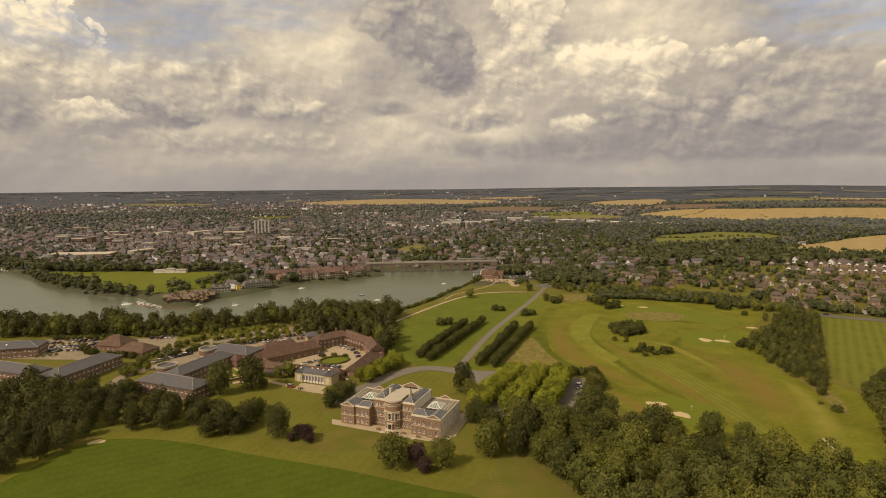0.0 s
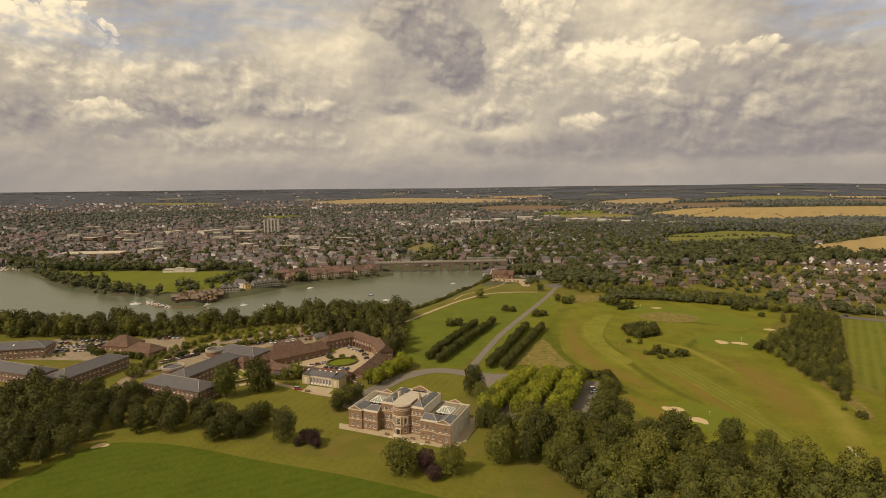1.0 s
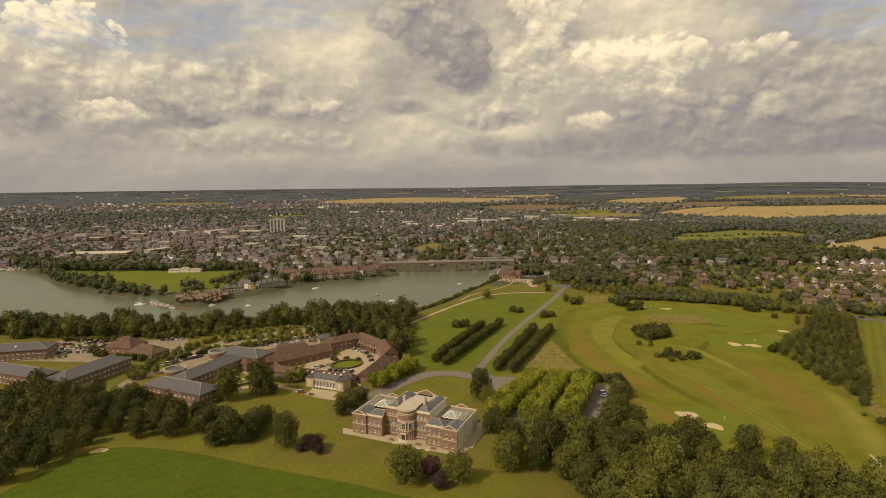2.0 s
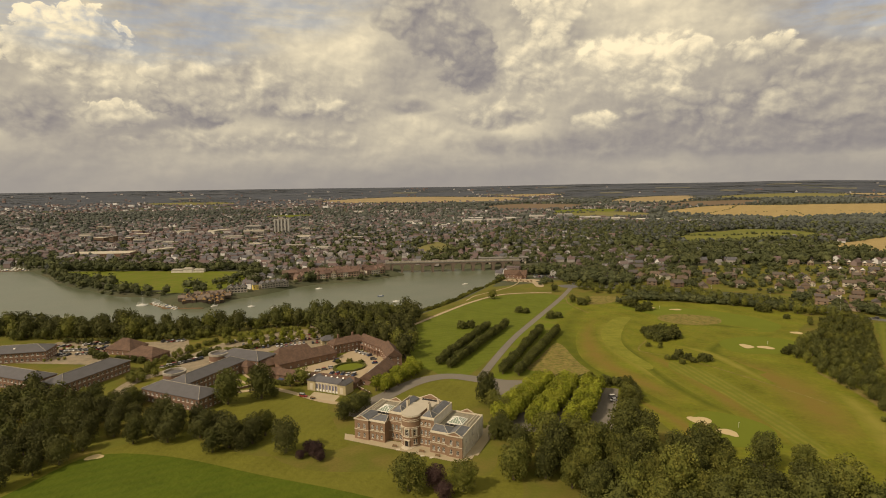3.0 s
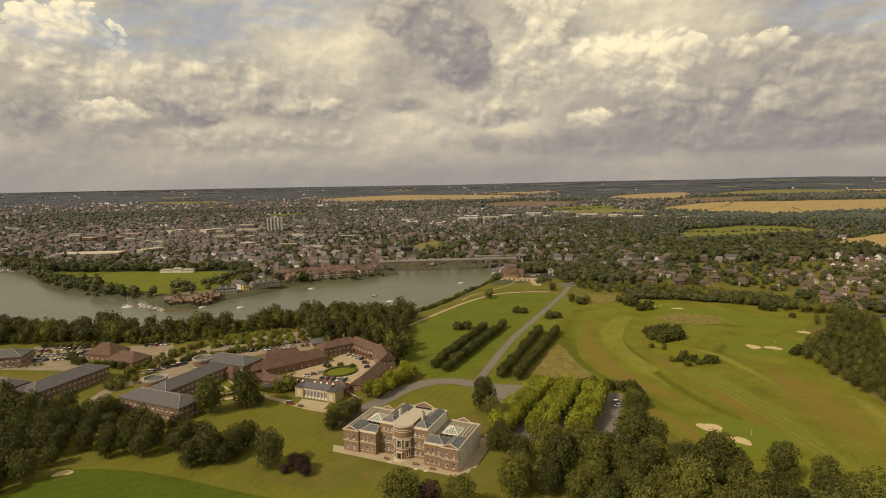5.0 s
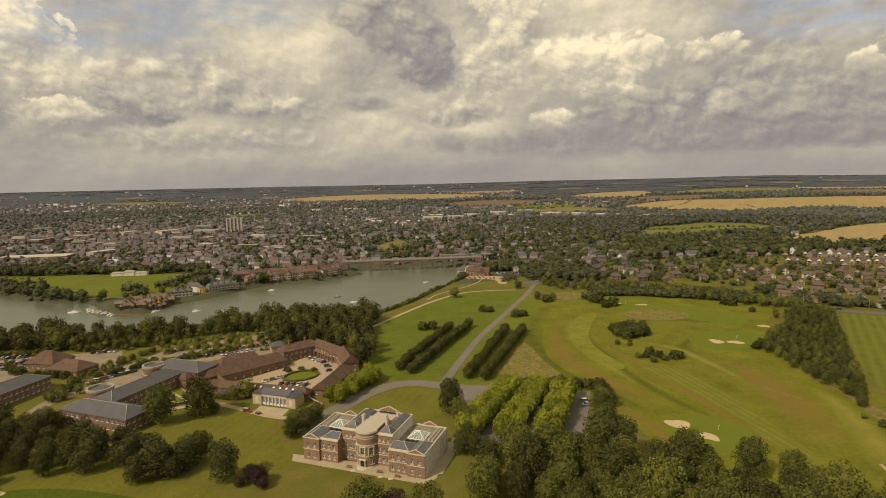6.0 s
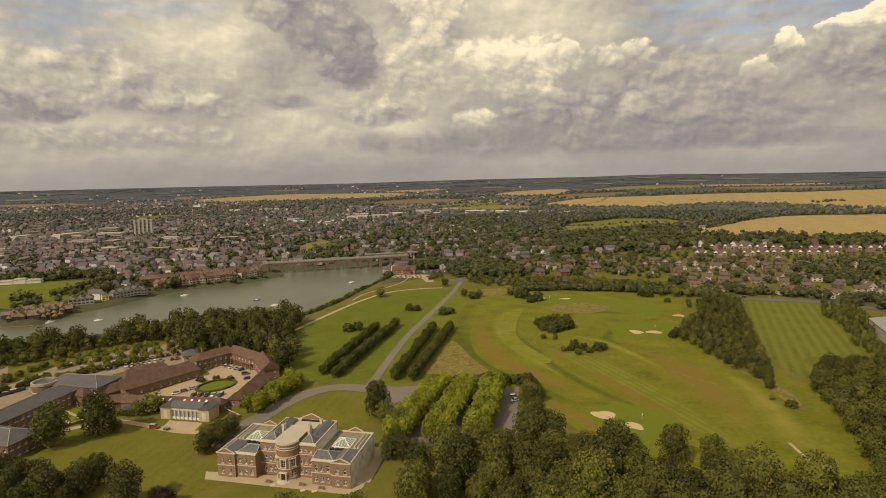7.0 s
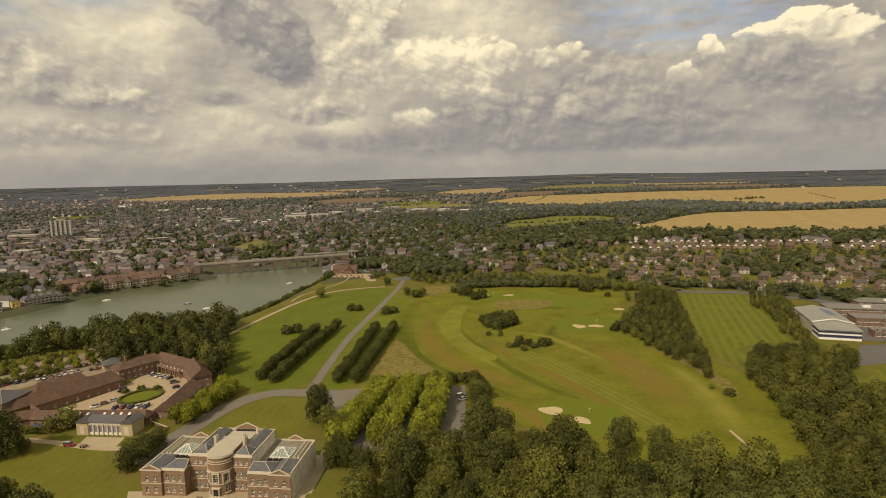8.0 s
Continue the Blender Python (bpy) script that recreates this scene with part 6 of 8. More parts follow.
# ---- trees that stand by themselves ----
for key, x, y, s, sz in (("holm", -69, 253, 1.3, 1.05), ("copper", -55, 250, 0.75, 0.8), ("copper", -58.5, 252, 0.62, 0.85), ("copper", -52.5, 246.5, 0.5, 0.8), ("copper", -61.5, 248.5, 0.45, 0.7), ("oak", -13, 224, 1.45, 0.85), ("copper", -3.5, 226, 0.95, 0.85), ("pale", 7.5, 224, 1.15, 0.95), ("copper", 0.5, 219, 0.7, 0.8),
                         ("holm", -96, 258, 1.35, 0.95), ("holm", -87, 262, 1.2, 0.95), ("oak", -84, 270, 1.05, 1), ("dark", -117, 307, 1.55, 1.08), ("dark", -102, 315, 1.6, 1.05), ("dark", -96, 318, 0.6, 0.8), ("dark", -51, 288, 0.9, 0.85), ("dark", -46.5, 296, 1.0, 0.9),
                         ("dark", -44, 304, 0.85, 0.9), ("oak", -53, 299, 0.75, 0.9), ("dark", 19.5, 310, 1.25, 1.2), ("oak", 22.5, 302, 0.9, 1), ("oak", 26, 291, 0.95, 1.0), ("dark", 25, 274, 0.8, 1.15), ("dark", 21.5, 268, 0.75, 1.1), ("dark", 27, 266, 0.8, 1.1), ("oak", -86, 337, 1.05, 0.85), ("oak", -92, 334, 0.8, 0.85), ("pale", -101, 326, 0.5, 0.8),
                         ("dark", -187, 305, 0.95, 1.1), ("dark", -167, 303.5, 0.95, 1.0), ("oak", -194, 307, 0.8, 1.0), ("dark", -162.5, 305, 0.7, 0.95), ("oak", -174, 300, 0.85, 1.0), ("bush", 57, 522, 1.5, 1), ("bush", 63, 520, 1.3, 0.9), ("bush", 6, 466, 1.6, 1), ("bush", 13, 468, 1.5, 1.05), ("bush", 82, 500, 1.7, 1), ("bush", 89, 503, 1.4, 0.9), ("bush", 210, 280, 1.0, 0.9), ("pale", 208, 290, 0.35, 0.6), ("dark", 217, 303, 0.6, 0.8),
                         ("bush", 144.5, 386, 0.9, 1), ("bush", 149, 391, 1.15, 1.2), ("bush", 153, 386, 1.0, 1.1), ("bush", 154, 380, 0.9, 1), ("bush", 161, 382, 1.35, 1.05), ("bush", 164.5, 383, 1.2, 1), ("hedgebush", 146, 377, 1.0, 1), ("hedgebush", 137, 416, 0.9, 1), ("hedgebush", 144, 412, 0.8, 1), ("hedgebush", 147, 420, 0.7, 0.9), ("hedgebush", 140, 386, 1.0, 1),
                         ("bush", 278, 498, 1.0, 1), ("dark", 284, 476, 0.55, 0.8), ("dark", 297, 482, 0.6, 0.85), ("oak", 291, 488, 0.5, 0.8), ("bush", 274, 523, 1.8, 1.1), ("bush", 270, 527, 1.6, 1.1), ("bush", 164, 544, 1.9, 1.1), ("bush", 165, 527, 1.6, 1), ("bush", 173, 532, 1.9, 1.1), ("oak", 158, 548, 0.75, 0.8), ("oak", 113, 566, 0.85, 0.8), ("bush", 119, 554, 1.8, 1), ("oak", 126, 560, 0.8, 0.8), ("oak", 36, 583, 1.1, 0.8), ("dark", 104, 622, 0.9, 0.8), ("bush", 222, 398, 1.2, 1), ("bush", 228, 402, 1.4, 1), ("dark", 128, 244, 1.2, 1.1), ("oak", 140, 238, 1.1, 1.0), ("tall", 88, 270, 0.65, 0.85), ("oak", 109.5, 255, 1.3, 0.95), ("dark", 117, 255, 0.7, 0.9), ("tall", 168, 215, 0.75, 0.9)):
    plant(key, x, y, s, sz)
for x, y in scatter(curve_loop([(142, 447), (150, 455), (163, 453), (168, 443), (158, 431), (148, 428)], 4), 4.4, 21):
    plant("bush", x, y, rnd.uniform(1.2, 1.7), rnd.uniform(0.9, 1.15), "copse on the golf course")


def row(key, p0, p1, gap, s0, s1, group, jit=0.5):
    a, b = Vector(p0), Vector(p1)
    n = max(1, round((b - a).length / gap))
    for i in range(n + 1):
        q = a + (b - a) * (i / n)
        plant(key, q.x + rnd.uniform(-jit, jit), q.y + rnd.uniform(-jit, jit), rnd.uniform(s0, s1), rnd.uniform(0.92, 1.08), group)


for p0, p1 in (((-8.0, 375), (26.3, 466)), ((-0.8, 367.5), (40.8, 470)), ((31.5, 357), (67, 456)), ((40.8, 354), (79, 452))):
    row("avenue", p0, p1, 4.9, 0.9, 1.12, "avenue trees beside the drive")
for x0, y0, x1, y1 in ((26.5, 285, 52.6, 334), (41.4, 278, 66.2, 330), (58.2, 275, 79, 326.5)):
    for o in (-2.3, 2.3):
        row("lime", (x0 + o, y0 - o * 0.45), (x1 + o, y1 - o * 0.45), 5.0, 1.08, 1.26, "lime trees in the car park")
row("lime", (-40, 327), (-24, 362), 5.0, 0.9, 1.08, "lime trees beside the stables", 1.5)
row("lime", (-36, 325), (-20.5, 358), 5.2, 0.88, 1.02, "lime trees beside the stables", 1.5)
row("oak", (85, 282), (97, 326), 6.5, 0.6, 0.85, "trees along the car park", 1.5)
row("dark", (88.5, 280), (101, 327), 7.5, 0.5, 0.75, "trees along the car park", 1.5)
row("bush", (58, 345), (100, 337), 6.5, 1.0, 1.5, "bushes behind the car park", 1.5)
row("hedgebush", (-34, 535), (-4, 588), 3.6, 1.0, 1.5, "shrubs along the creek", 1.2)
row("hedgebush", (-2, 590), (22, 640), 3.6, 1.0, 1.5, "shrubs along the creek", 1.2)
row("hedgebush", (24, 642), (56, 700), 3.8, 0.8, 1.3, "shrubs along the creek", 1.2)
row("bush", (-182, 372), (-165, 400), 5, 0.8, 1.2, "bushes in the office car park", 1.5)
row("hedgebush", (-160, 395), (-122, 424), 4.5, 0.9, 1.3, "hedge in the office car park", 0.8)
row("pale", (-165, 420), (-100, 455), 10, 0.4, 0.55, "young trees in the car park", 2)
row("pale", (-172, 432), (-118, 462), 10, 0.4, 0.55, "young trees in the car park", 2)
for p0, p1 in (((-158, 430), (-104, 448)), ((-146, 416), (-98, 434))):
    row("lime", p0, p1, 7.5, 0.5, 0.68, "young lime trees in the office car park", 0.8)
row("bush", (-252, 398), (-236, 384), 4, 0.9, 1.3, "bushes beside the hall", 1)
row("bush", (-222, 380), (-204, 376), 5.5, 0.9, 1.2, "bushes beside the hall", 0.6)
row("oak", (-186, 352), (-168, 348), 6, 0.5, 0.7, "trees beside the office road", 2)
row("dark", (-335, 430), (-180, 446), 8.5, 0.6, 0.9, "trees behind the car park", 3)
row("hedgebush", (-108, 340), (-96, 336), 3, 0.8, 1.0, "hedge beside the orangery", 0.5)
heap = Heap()
for pts, gap, key, s0, s1, wide in (([(-194, 360), (-187, 389), (-180, 416), (-170, 430)], 3.2, "oak_far", 0.35, 0.55, 3.0), ([(-192, 352), (-190, 344), (-183, 334)], 3.2, "oak_far", 0.45, 0.65, 3), ([(-294, 424), (-272, 421), (-250, 424), (-240, 434), (-215, 431), (-196, 432)], 3.2, "dark_far", 0.35, 0.55, 2.5),
                                    ([(-222, 391), (-203, 386)], 4.5, "dark_far", 0.38, 0.45, 0.5), ([(-166, 419), (-152, 429), (-136, 433), (-112, 438)], 4.6, "pale_far", 0.34, 0.5, 1.6), ([(-170, 440), (-150, 450), (-120, 458)], 4.6, "pale_far", 0.34, 0.5, 1.6), ([(-176, 404), (-160, 398), (-140, 412), (-124, 422)], 4.4, "pale_far", 0.3, 0.45, 1.6),
                                    ([(-240, 436), (-190, 440), (-168, 452)], 4.0, "oak_far", 0.5, 0.8, 5), ([(-272, 376), (-258, 384)], 4.0, "pale_far", 0.2, 0.3, 0.6), ([(-290, 404), (-250, 412)], 5.0, "pale_far", 0.2, 0.32, 0.6)):
    for (ax, ay), (bx, by) in zip(pts, pts[1:]):
        n = max(1, round(math.hypot(bx - ax, by - ay) / gap))
        for i in range(n):
            t, q = (i + 0.5) / n, rnd.uniform(s0, s1)
            x, y = ax + (bx - ax) * t + rnd.uniform(-wide, wide), ay + (by - ay) * t + rnd.uniform(-wide, wide)
            for ch in rnd.choice(KITS[key]).children:
                heap.add(ch.data, pose(x, y, land(x, y), 0, 0, rnd.uniform(0, 360)) @ Matrix.Diagonal((q, q, q * 0.8, 1)))
heap.done("car_park_planting", "hedges and young trees between the car parks", "shrubs")
wood([(128, 640), (160, 640), (200, 628), (262, 590), (328, 512), (318, 500), (280, 528), (230, 572), (180, 598), (150, 606)], 8.5, 6, ["dark", "oak"], 0.6, 0.95, "trees along the lane", lambda x, y: False)
wood([(396, 460), (404, 440), (390, 416), (368, 392), (346, 368), (326, 344), (317, 332), (309, 334), (318, 352), (336, 376), (354, 402), (362, 426), (386, 450)], 5.6, 8, ["dark", "oak"], 0.4, 0.6, "trees beside the school", lambda x, y: False)

# ---- the far shore: viaduct, tower block, waterfront, town and housing ----
M_VIADUCT = material("sooty_brick", (0.165, 0.125, 0.096), 0.9, 0, 0.25, 0.2, 3.0, 0.3, tint=(0.12, 0.096, 0.078))
va = thing("viaduct", pose(-92, 782, WATER - 0.2, 0, 0, 7.5), "long brick railway viaduct over the creek on round arches", "viaduct")
NA, SPAN, PIER, TOP = 12, 10.8, 3.2, 14.2
for k in range(NA):
    x = k * (SPAN + PIER)
    part("pier", box(x, 0, 0, x + PIER, 8, TOP - 1.6), M_VIADUCT, va)
    bm = bmesh.new()
    q = [(x + PIER + SPAN / 2 - SPAN / 2 * math.cos(a), TOP - 8.2 + SPAN / 2 * math.sin(a)) for a in np.linspace(0, math.pi, 11)]
    for (ax, az_), (bx, bz) in zip(q, q[1:]):
        v = [bm.verts.new(p) for p in ((ax, 0, az_), (bx, 0, bz), (bx, 0, TOP - 1.6), (ax, 0, TOP - 1.6), (ax, 8, az_), (bx, 8, bz), (bx, 8, TOP - 1.6), (ax, 8, TOP - 1.6))]
        for f in ((0, 1, 2, 3), (5, 4, 7, 6), (4, 5, 1, 0), (3, 2, 6, 7)):
            bm.faces.new([v[i] for i in f])
    bmesh.ops.remove_doubles(bm, verts=bm.verts, dist=0.003)
    part("arch", bm, M_VIADUCT, va)
LV = NA * (SPAN + PIER)
part("deck", box(-6, -0.3, TOP - 1.6, LV + 12, 8.3, TOP - 0.6), M_FELT, va, "grey stone deck")
for y in (-0.3, 7.9):
    part("parapet", box(-6, y, TOP - 0.6, LV + 12, y + 0.4, TOP + 0.7), M_LEAD, va, "grey parapet")
part("abutment", box(-12, -2, 0, 0, 10, TOP - 1.7, 1.0), M_VIADUCT, va)
part("abutment", box(LV, -2, 0, LV + 12, 10, TOP - 1.7, 1.0), M_VIADUCT, va)
rb = thing("road_bridge", pose(40, 832, -1.5, 0, 0, 5), "pale concrete road bridge behind the viaduct", "road bridge")
part("deck", box(-10, 0, 9.5, 62, 12, 11.0), M_FELT, rb, "grey concrete deck")
for k in range(3):
    part("pier", box(4 + 26 * k, 3, -4, 6.4 + 26 * k, 9, 9.5), M_STONE, rb)

ab = thing("arched_bridge", pose(-716, 880, WATER, 0, 0, -12), "low brick bridge of small arches at the head of the creek", "bridge")
for k in range(8):
    x = 11 * k
    part("pier", box(x, 0, 0, x + 3, 7, 7.5), M_VIADUCT, ab)
    bm = bmesh.new()
    q = [(x + 7 - 4 * math.cos(a), 3.2 + 4 * math.sin(a)) for a in np.linspace(0, math.pi, 9)]
    for (ax, az_), (bx, bz) in zip(q, q[1:]):
        v = [bm.verts.new(p) for p in ((ax, 0, az_), (bx, 0, bz), (bx, 0, 7.5), (ax, 0, 7.5), (ax, 7, az_), (bx, 7, bz), (bx, 7, 7.5), (ax, 7, 7.5))]
        for f in ((0, 1, 2, 3), (5, 4, 7, 6), (4, 5, 1, 0), (3, 2, 6, 7)):
            bm.faces.new([v[i] for i in f])
    bmesh.ops.remove_doubles(bm, verts=bm.verts, dist=0.003)
    part("arch", bm, M_VIADUCT, ab)
part("deck", box(-30, -0.2, 7.5, 100, 7.2, 8.4), M_VIADUCT, ab)
M_CONCRETE = material("pale_concrete", (0.46, 0.45, 0.41), 0.85, 0, 0.12, 0.2, 2.0, 0.1)
tw = thing("tower_block", pose(-431, 1312, land(-420, 1320) - 2.0, 0, 0, 14), "tall grey concrete tower block with pale ribs", "tower block")
part("body", box(0, 0, 0, 34, 16, 37), M_LEAD, tw, "grey concrete body")
for k in range(5):
    part("rib", box(k * 7.6 + 0.1, -1.0, 0, k * 7.6 + 3.5, 0.1, 38.5), M_CONCRETE, tw, "pale concrete rib")
    if k < 4:
        for j in range(12):
            part("window_band", box(k * 7.6 + 3.6, -0.15, 2.2 + 3 * j, k * 7.6 + 7.5, 0.02, 3.8 + 3 * j), M_SLATE, tw, "dark window band")
for k in range(2):
    part("rib", box(33.9, 1 + k * 9, 0, 34.9, 5 + k * 9, 38.0), M_CONCRETE, tw, "pale concrete rib")
part("plant_room", box(10, 4, 37, 24, 12, 40), M_LEAD, tw, "grey plant room")


def house_proto(label, w, d, e, rh, roofmat, wallmat, kind="side", name="house"):
    """A house with its front to -y: walls, roof, chimney and windows."""
    t = thing(name, pose(0, -950, -80), label, "house")
    wins = []
    for i in range(2):
        for z in (0.9, 3.5) if e > 4 else (0.9,):
            wins.append((-w / 2 + (i + 0.5) * w / 2, z, 2.0, 1.25))
    part("front_wall", wall_bm(-w / 2, w / 2, 0, e, wins, 0.3, 0.15), wallmat, t).matrix_basis = pose(0, -d / 2, 0)
    for x, z, a, b in wins:
        bm = box(x - a / 2, -d / 2 + 0.1, z, x + a / 2, -d / 2 + 0.2, z + b)
        part("window", bm, M_GLASS, t)
    bw = box(-w / 2, -d / 2 + 0.3, 0, w / 2, d / 2, e)
    if kind == "side":
        for x in (-w / 2 + 0.02, w / 2 - 0.3):
            f = [[bw.verts.new(p) for p in ((u, -d / 2, e), (u, d / 2, e), (u, 0, e + rh - 0.25))] for u in (x, x + 0.28)]
            bw.faces.new(f[0][::-1])
            bw.faces.new(f[1])
    part("wall", bw, wallmat, t)
    bm = bmesh.new()
    if kind == "gable":
        add_roof(bm, -d / 2, -w / 2, d / 2, w / 2, e, rh, 0, 0, 0.4)
        part("roof", bm, roofmat, t).matrix_basis = pose(0, 0, 0, 0, 0, 90)
        part("gable", gable_face(-w / 2 + 0.1, w / 2 - 0.1, -d / 2 - 0.46, e, rh - 0.3), GABLE_MAT.get(name, M_GABLECREAM), t, GABLE_LABEL.get(name, "cream painted gable"))
    else:
        hip = 2.5 if kind == "hip" else 0
        add_roof(bm, -w / 2, -d / 2, w / 2, d / 2, e, rh, hip, hip, 0.4)
        part("roof", bm, roofmat, t)
    part("chimney", box(w * 0.3 - 0.4, -0.5, e + rh - 1.2, w * 0.3 + 0.4, 0.5, e + rh + 1.1), M_BRICK, t)
    return t


M_CEMENT = material("grey_render", (0.36, 0.33, 0.29), 0.85)
M_ORANGE = material("orange_timber", (0.48, 0.31, 0.14), 0.8)
M_GABLECREAM = material("cream_render", (0.36, 0.31, 0.235), 0.85)
M_GABLEBRICK = material("pale_gable_render", (0.42, 0.33, 0.24), 0.85)
GABLE_MAT = {"terrace_house": M_CEMENT, "boatyard_house": M_ORANGE, "gabled_terrace_house": M_GABLEBRICK}
GABLE_LABEL = {"terrace_house": "grey rendered gable", "boatyard_house": "orange timber gable", "gabled_terrace_house": "pale rendered gable"}
H_SEMI = house_proto("semi-detached brick house with a brown tiled roof", 11, 8.5, 5.2, 3.4, M_HOUSEROOF, M_HOUSEWALL)
H_HIP = house_proto("brick house with a hipped tiled roof", 10, 9, 5.2, 3.4, M_HOUSEROOF, M_HOUSEWALL, "hip")
H_GABLE = house_proto("house with a cream gable and a brown roof", 8.5, 9, 5.0, 4.2, M_HOUSEROOF, M_HOUSEWALL, "gable")
H_BUNG = house_proto("low bungalow with a wide tiled roof", 12, 8.5, 2.8, 3.4, M_HOUSEROOF, M_HOUSEWALL)
H_ROW = house_proto("narrow brick waterfront terrace house", 7, 9, 8.0, 3.4, M_HOUSEROOF, M_HOUSEWALL, "side", "terrace_house")
H_PALE = house_proto("pale waterfront terrace house with a slate roof", 6.4, 8, 5.4, 3.0, M_SLATE, M_CEMENT, "gable", "terrace_house")
H_TOWN = house_proto("brick terrace house with a white-edged gable", 6.4, 9, 5.6, 3.8, M_HOUSEROOF, M_BRICK, "gable", "gabled_terrace_house")
H_YELLOW = house_proto("bright yellow rendered waterfront house", 8, 9, 7.6, 3.2, M_SLATE, material("yellow_render", (0.72, 0.56, 0.16), 0.85), "gable", "terrace_house")
M_BOATROOF = material("grey_brown_tiles", (0.16, 0.125, 0.098), 0.85, 0, 0.2, 0.3, 3.0, 0.3, each=0.25)
H_TIMBER = house_proto("timber-gabled boatyard house with a brown roof", 7, 10, 5.0, 4.4, M_BOATROOF, M_DARKTIMBER, "gable", "boatyard_house")
M_REDTILE = material("red_brown_tiles", (0.150, 0.092, 0.070), 0.85, 0, 0.35, 0.25, 2.0, 0.3, tint=(0.115, 0.08, 0.066), each=0.2)
M_FRONTWALL = by_object("terrace_fronts", ((0.34, 0.25, 0.185), (0.30, 0.205, 0.15), (0.55, 0.50, 0.41), (0.27, 0.185, 0.135)), 0.85, 0, spec=0.2)
GABLE_MAT["bay_terrace_house"], GABLE_LABEL["bay_terrace_house"] = M_GABLEBRICK, "pale rendered gable"
H_FRONT = house_proto("three-storey brick waterfront terrace house", 6.4, 8, 6.2, 3.6, M_REDTILE, M_FRONTWALL, "side", "terrace_house")
H_BAY = house_proto("gabled waterfront terrace house with a pale gable", 6.2, 8, 5.8, 3.8, M_REDTILE, M_FRONTWALL, "gable", "bay_terrace_house")
H_LONG = house_proto("pair of brick terrace houses under a long red-tiled roof", 12, 8, 7.4, 3.6, M_REDTILE, M_FRONTWALL, "side", "terrace_house")
built = []


def settle(proto, x, y, turn, s=1.0, group=""):
    built.append((x, y))
    t = copy_thing(proto, pose(x, y, land(x, y) - 0.15, 0, 0, turn) @ Matrix.Diagonal((s, s, s, 1)))
    if group:
        t["group"] = group
    return t


def terrace(protos, pts, gap, turn_off, group, back=0.0):
    line = [Vector(p) for p in pts]
    for a, b in zip(line, line[1:]):
        d = (b - a).normalized()
        n = int((b - a).length / gap)
        for i in range(n):
            q = a + d * (i + 0.5) * gap
            settle(rnd.choice(protos), q.x - d.y * back, q.y + d.x * back, math.degrees(math.atan2(d.y, d.x)) + turn_off, rnd.uniform(0.95, 1.08), group)


terrace([H_FRONT, H_BAY], [(-196, 690), (-178, 709), (-152, 721), (-119, 737), (-97, 757)], 6.8, 0, "waterfront terrace")
terrace([H_LONG], [(-212, 708), (-180, 725), (-152, 737), (-119, 752), (-99, 771)], 13.4, 0, "long terrace behind the waterfront")
terrace([H_FRONT, H_SEMI], [(-222, 722), (-186, 738), (-140, 760), (-112, 780)], 12, 0, "houses behind the waterfront")
terrace([H_PALE], [(-222, 644), (-197, 668)], 6.6, 0, "pale waterfront terrace")
terrace([H_PALE], [(-249, 620), (-228, 628)], 6.6, 0, "pale waterfront terrace")
settle(H_YELLOW, -226, 640, 30, 0.72)
for x, y, n in ((-272, 569, 6), (-278, 576, 8), (-281, 583, 9), (-278, 590, 8), (-271, 597, 7), (-266, 604, 6)):
    for k in range(n):
        settle(H_TIMBER, x + 4.9 * k + rnd.uniform(-0.6, 0.6), y + rnd.uniform(-1, 1) + 0.8 * k, 18 + rnd.uniform(-8, 8) + rnd.choice((0, 0, 0, 90)), rnd.uniform(0.5, 0.68), "boatyard houses")
pub = building("waterside_inn", "large red-brick waterside inn with steep tiled roofs", "inn", (58, 715), (84, 708), 10, 4.6, 5.4, M_BRICK, M_TILE, (0, 0), two, 3.2)
building("waterside_inn_wing", "gabled brick wing of the waterside inn", "inn", (74, 703), (78, 720), 8, 4.4, 5.0, M_BRICK, M_TILE, (0, 0), low, 3.2)
built += [(62, 714), (70, 712), (80, 709), (76, 706)]
patch("inn_forecourt", [(54, 706), (92, 700), (98, 692), (92, 684), (98, 668), (96, 650), (88, 652), (86, 676), (66, 684), (54, 692)], M_GRAVEL, 0.2, "pale gravel forecourt before the inn", "paving", smooth=3)
patch("lane_end", [(114, 660), (128, 664), (138, 652), (128, 641), (116, 646)], M_ROAD, 0.22, "grey turning place at the end of the drive", "road", smooth=1)
sp2 = thing("sports_pavilion", pose(-386, 762, land(-386, 762), 0, 0, 4), "long white sports pavilion beside the field", "pavilion")
for x0, x1, h in ((0, 15, 3.4), (15.5, 28, 5), (28.5, 43, 3.4)):
    part("wall", box(x0, 0, 0, x1, 8, h), M_RENDER, sp2)
    bm = bmesh.new()
    add_roof(bm, x0, 0, x1, 8, h, 1.8, 2, 2, 0.4)
    part("roof", bm, M_LEAD, sp2)
# housing estate on the slope: a top row of double-gabled houses, a second row, and houses among gardens down to the lane
M_TWINWALL = by_object("estate_walls", ((0.24, 0.175, 0.125), (0.29, 0.22, 0.16), (0.22, 0.155, 0.11)), 0.85, 0, spec=0.2)


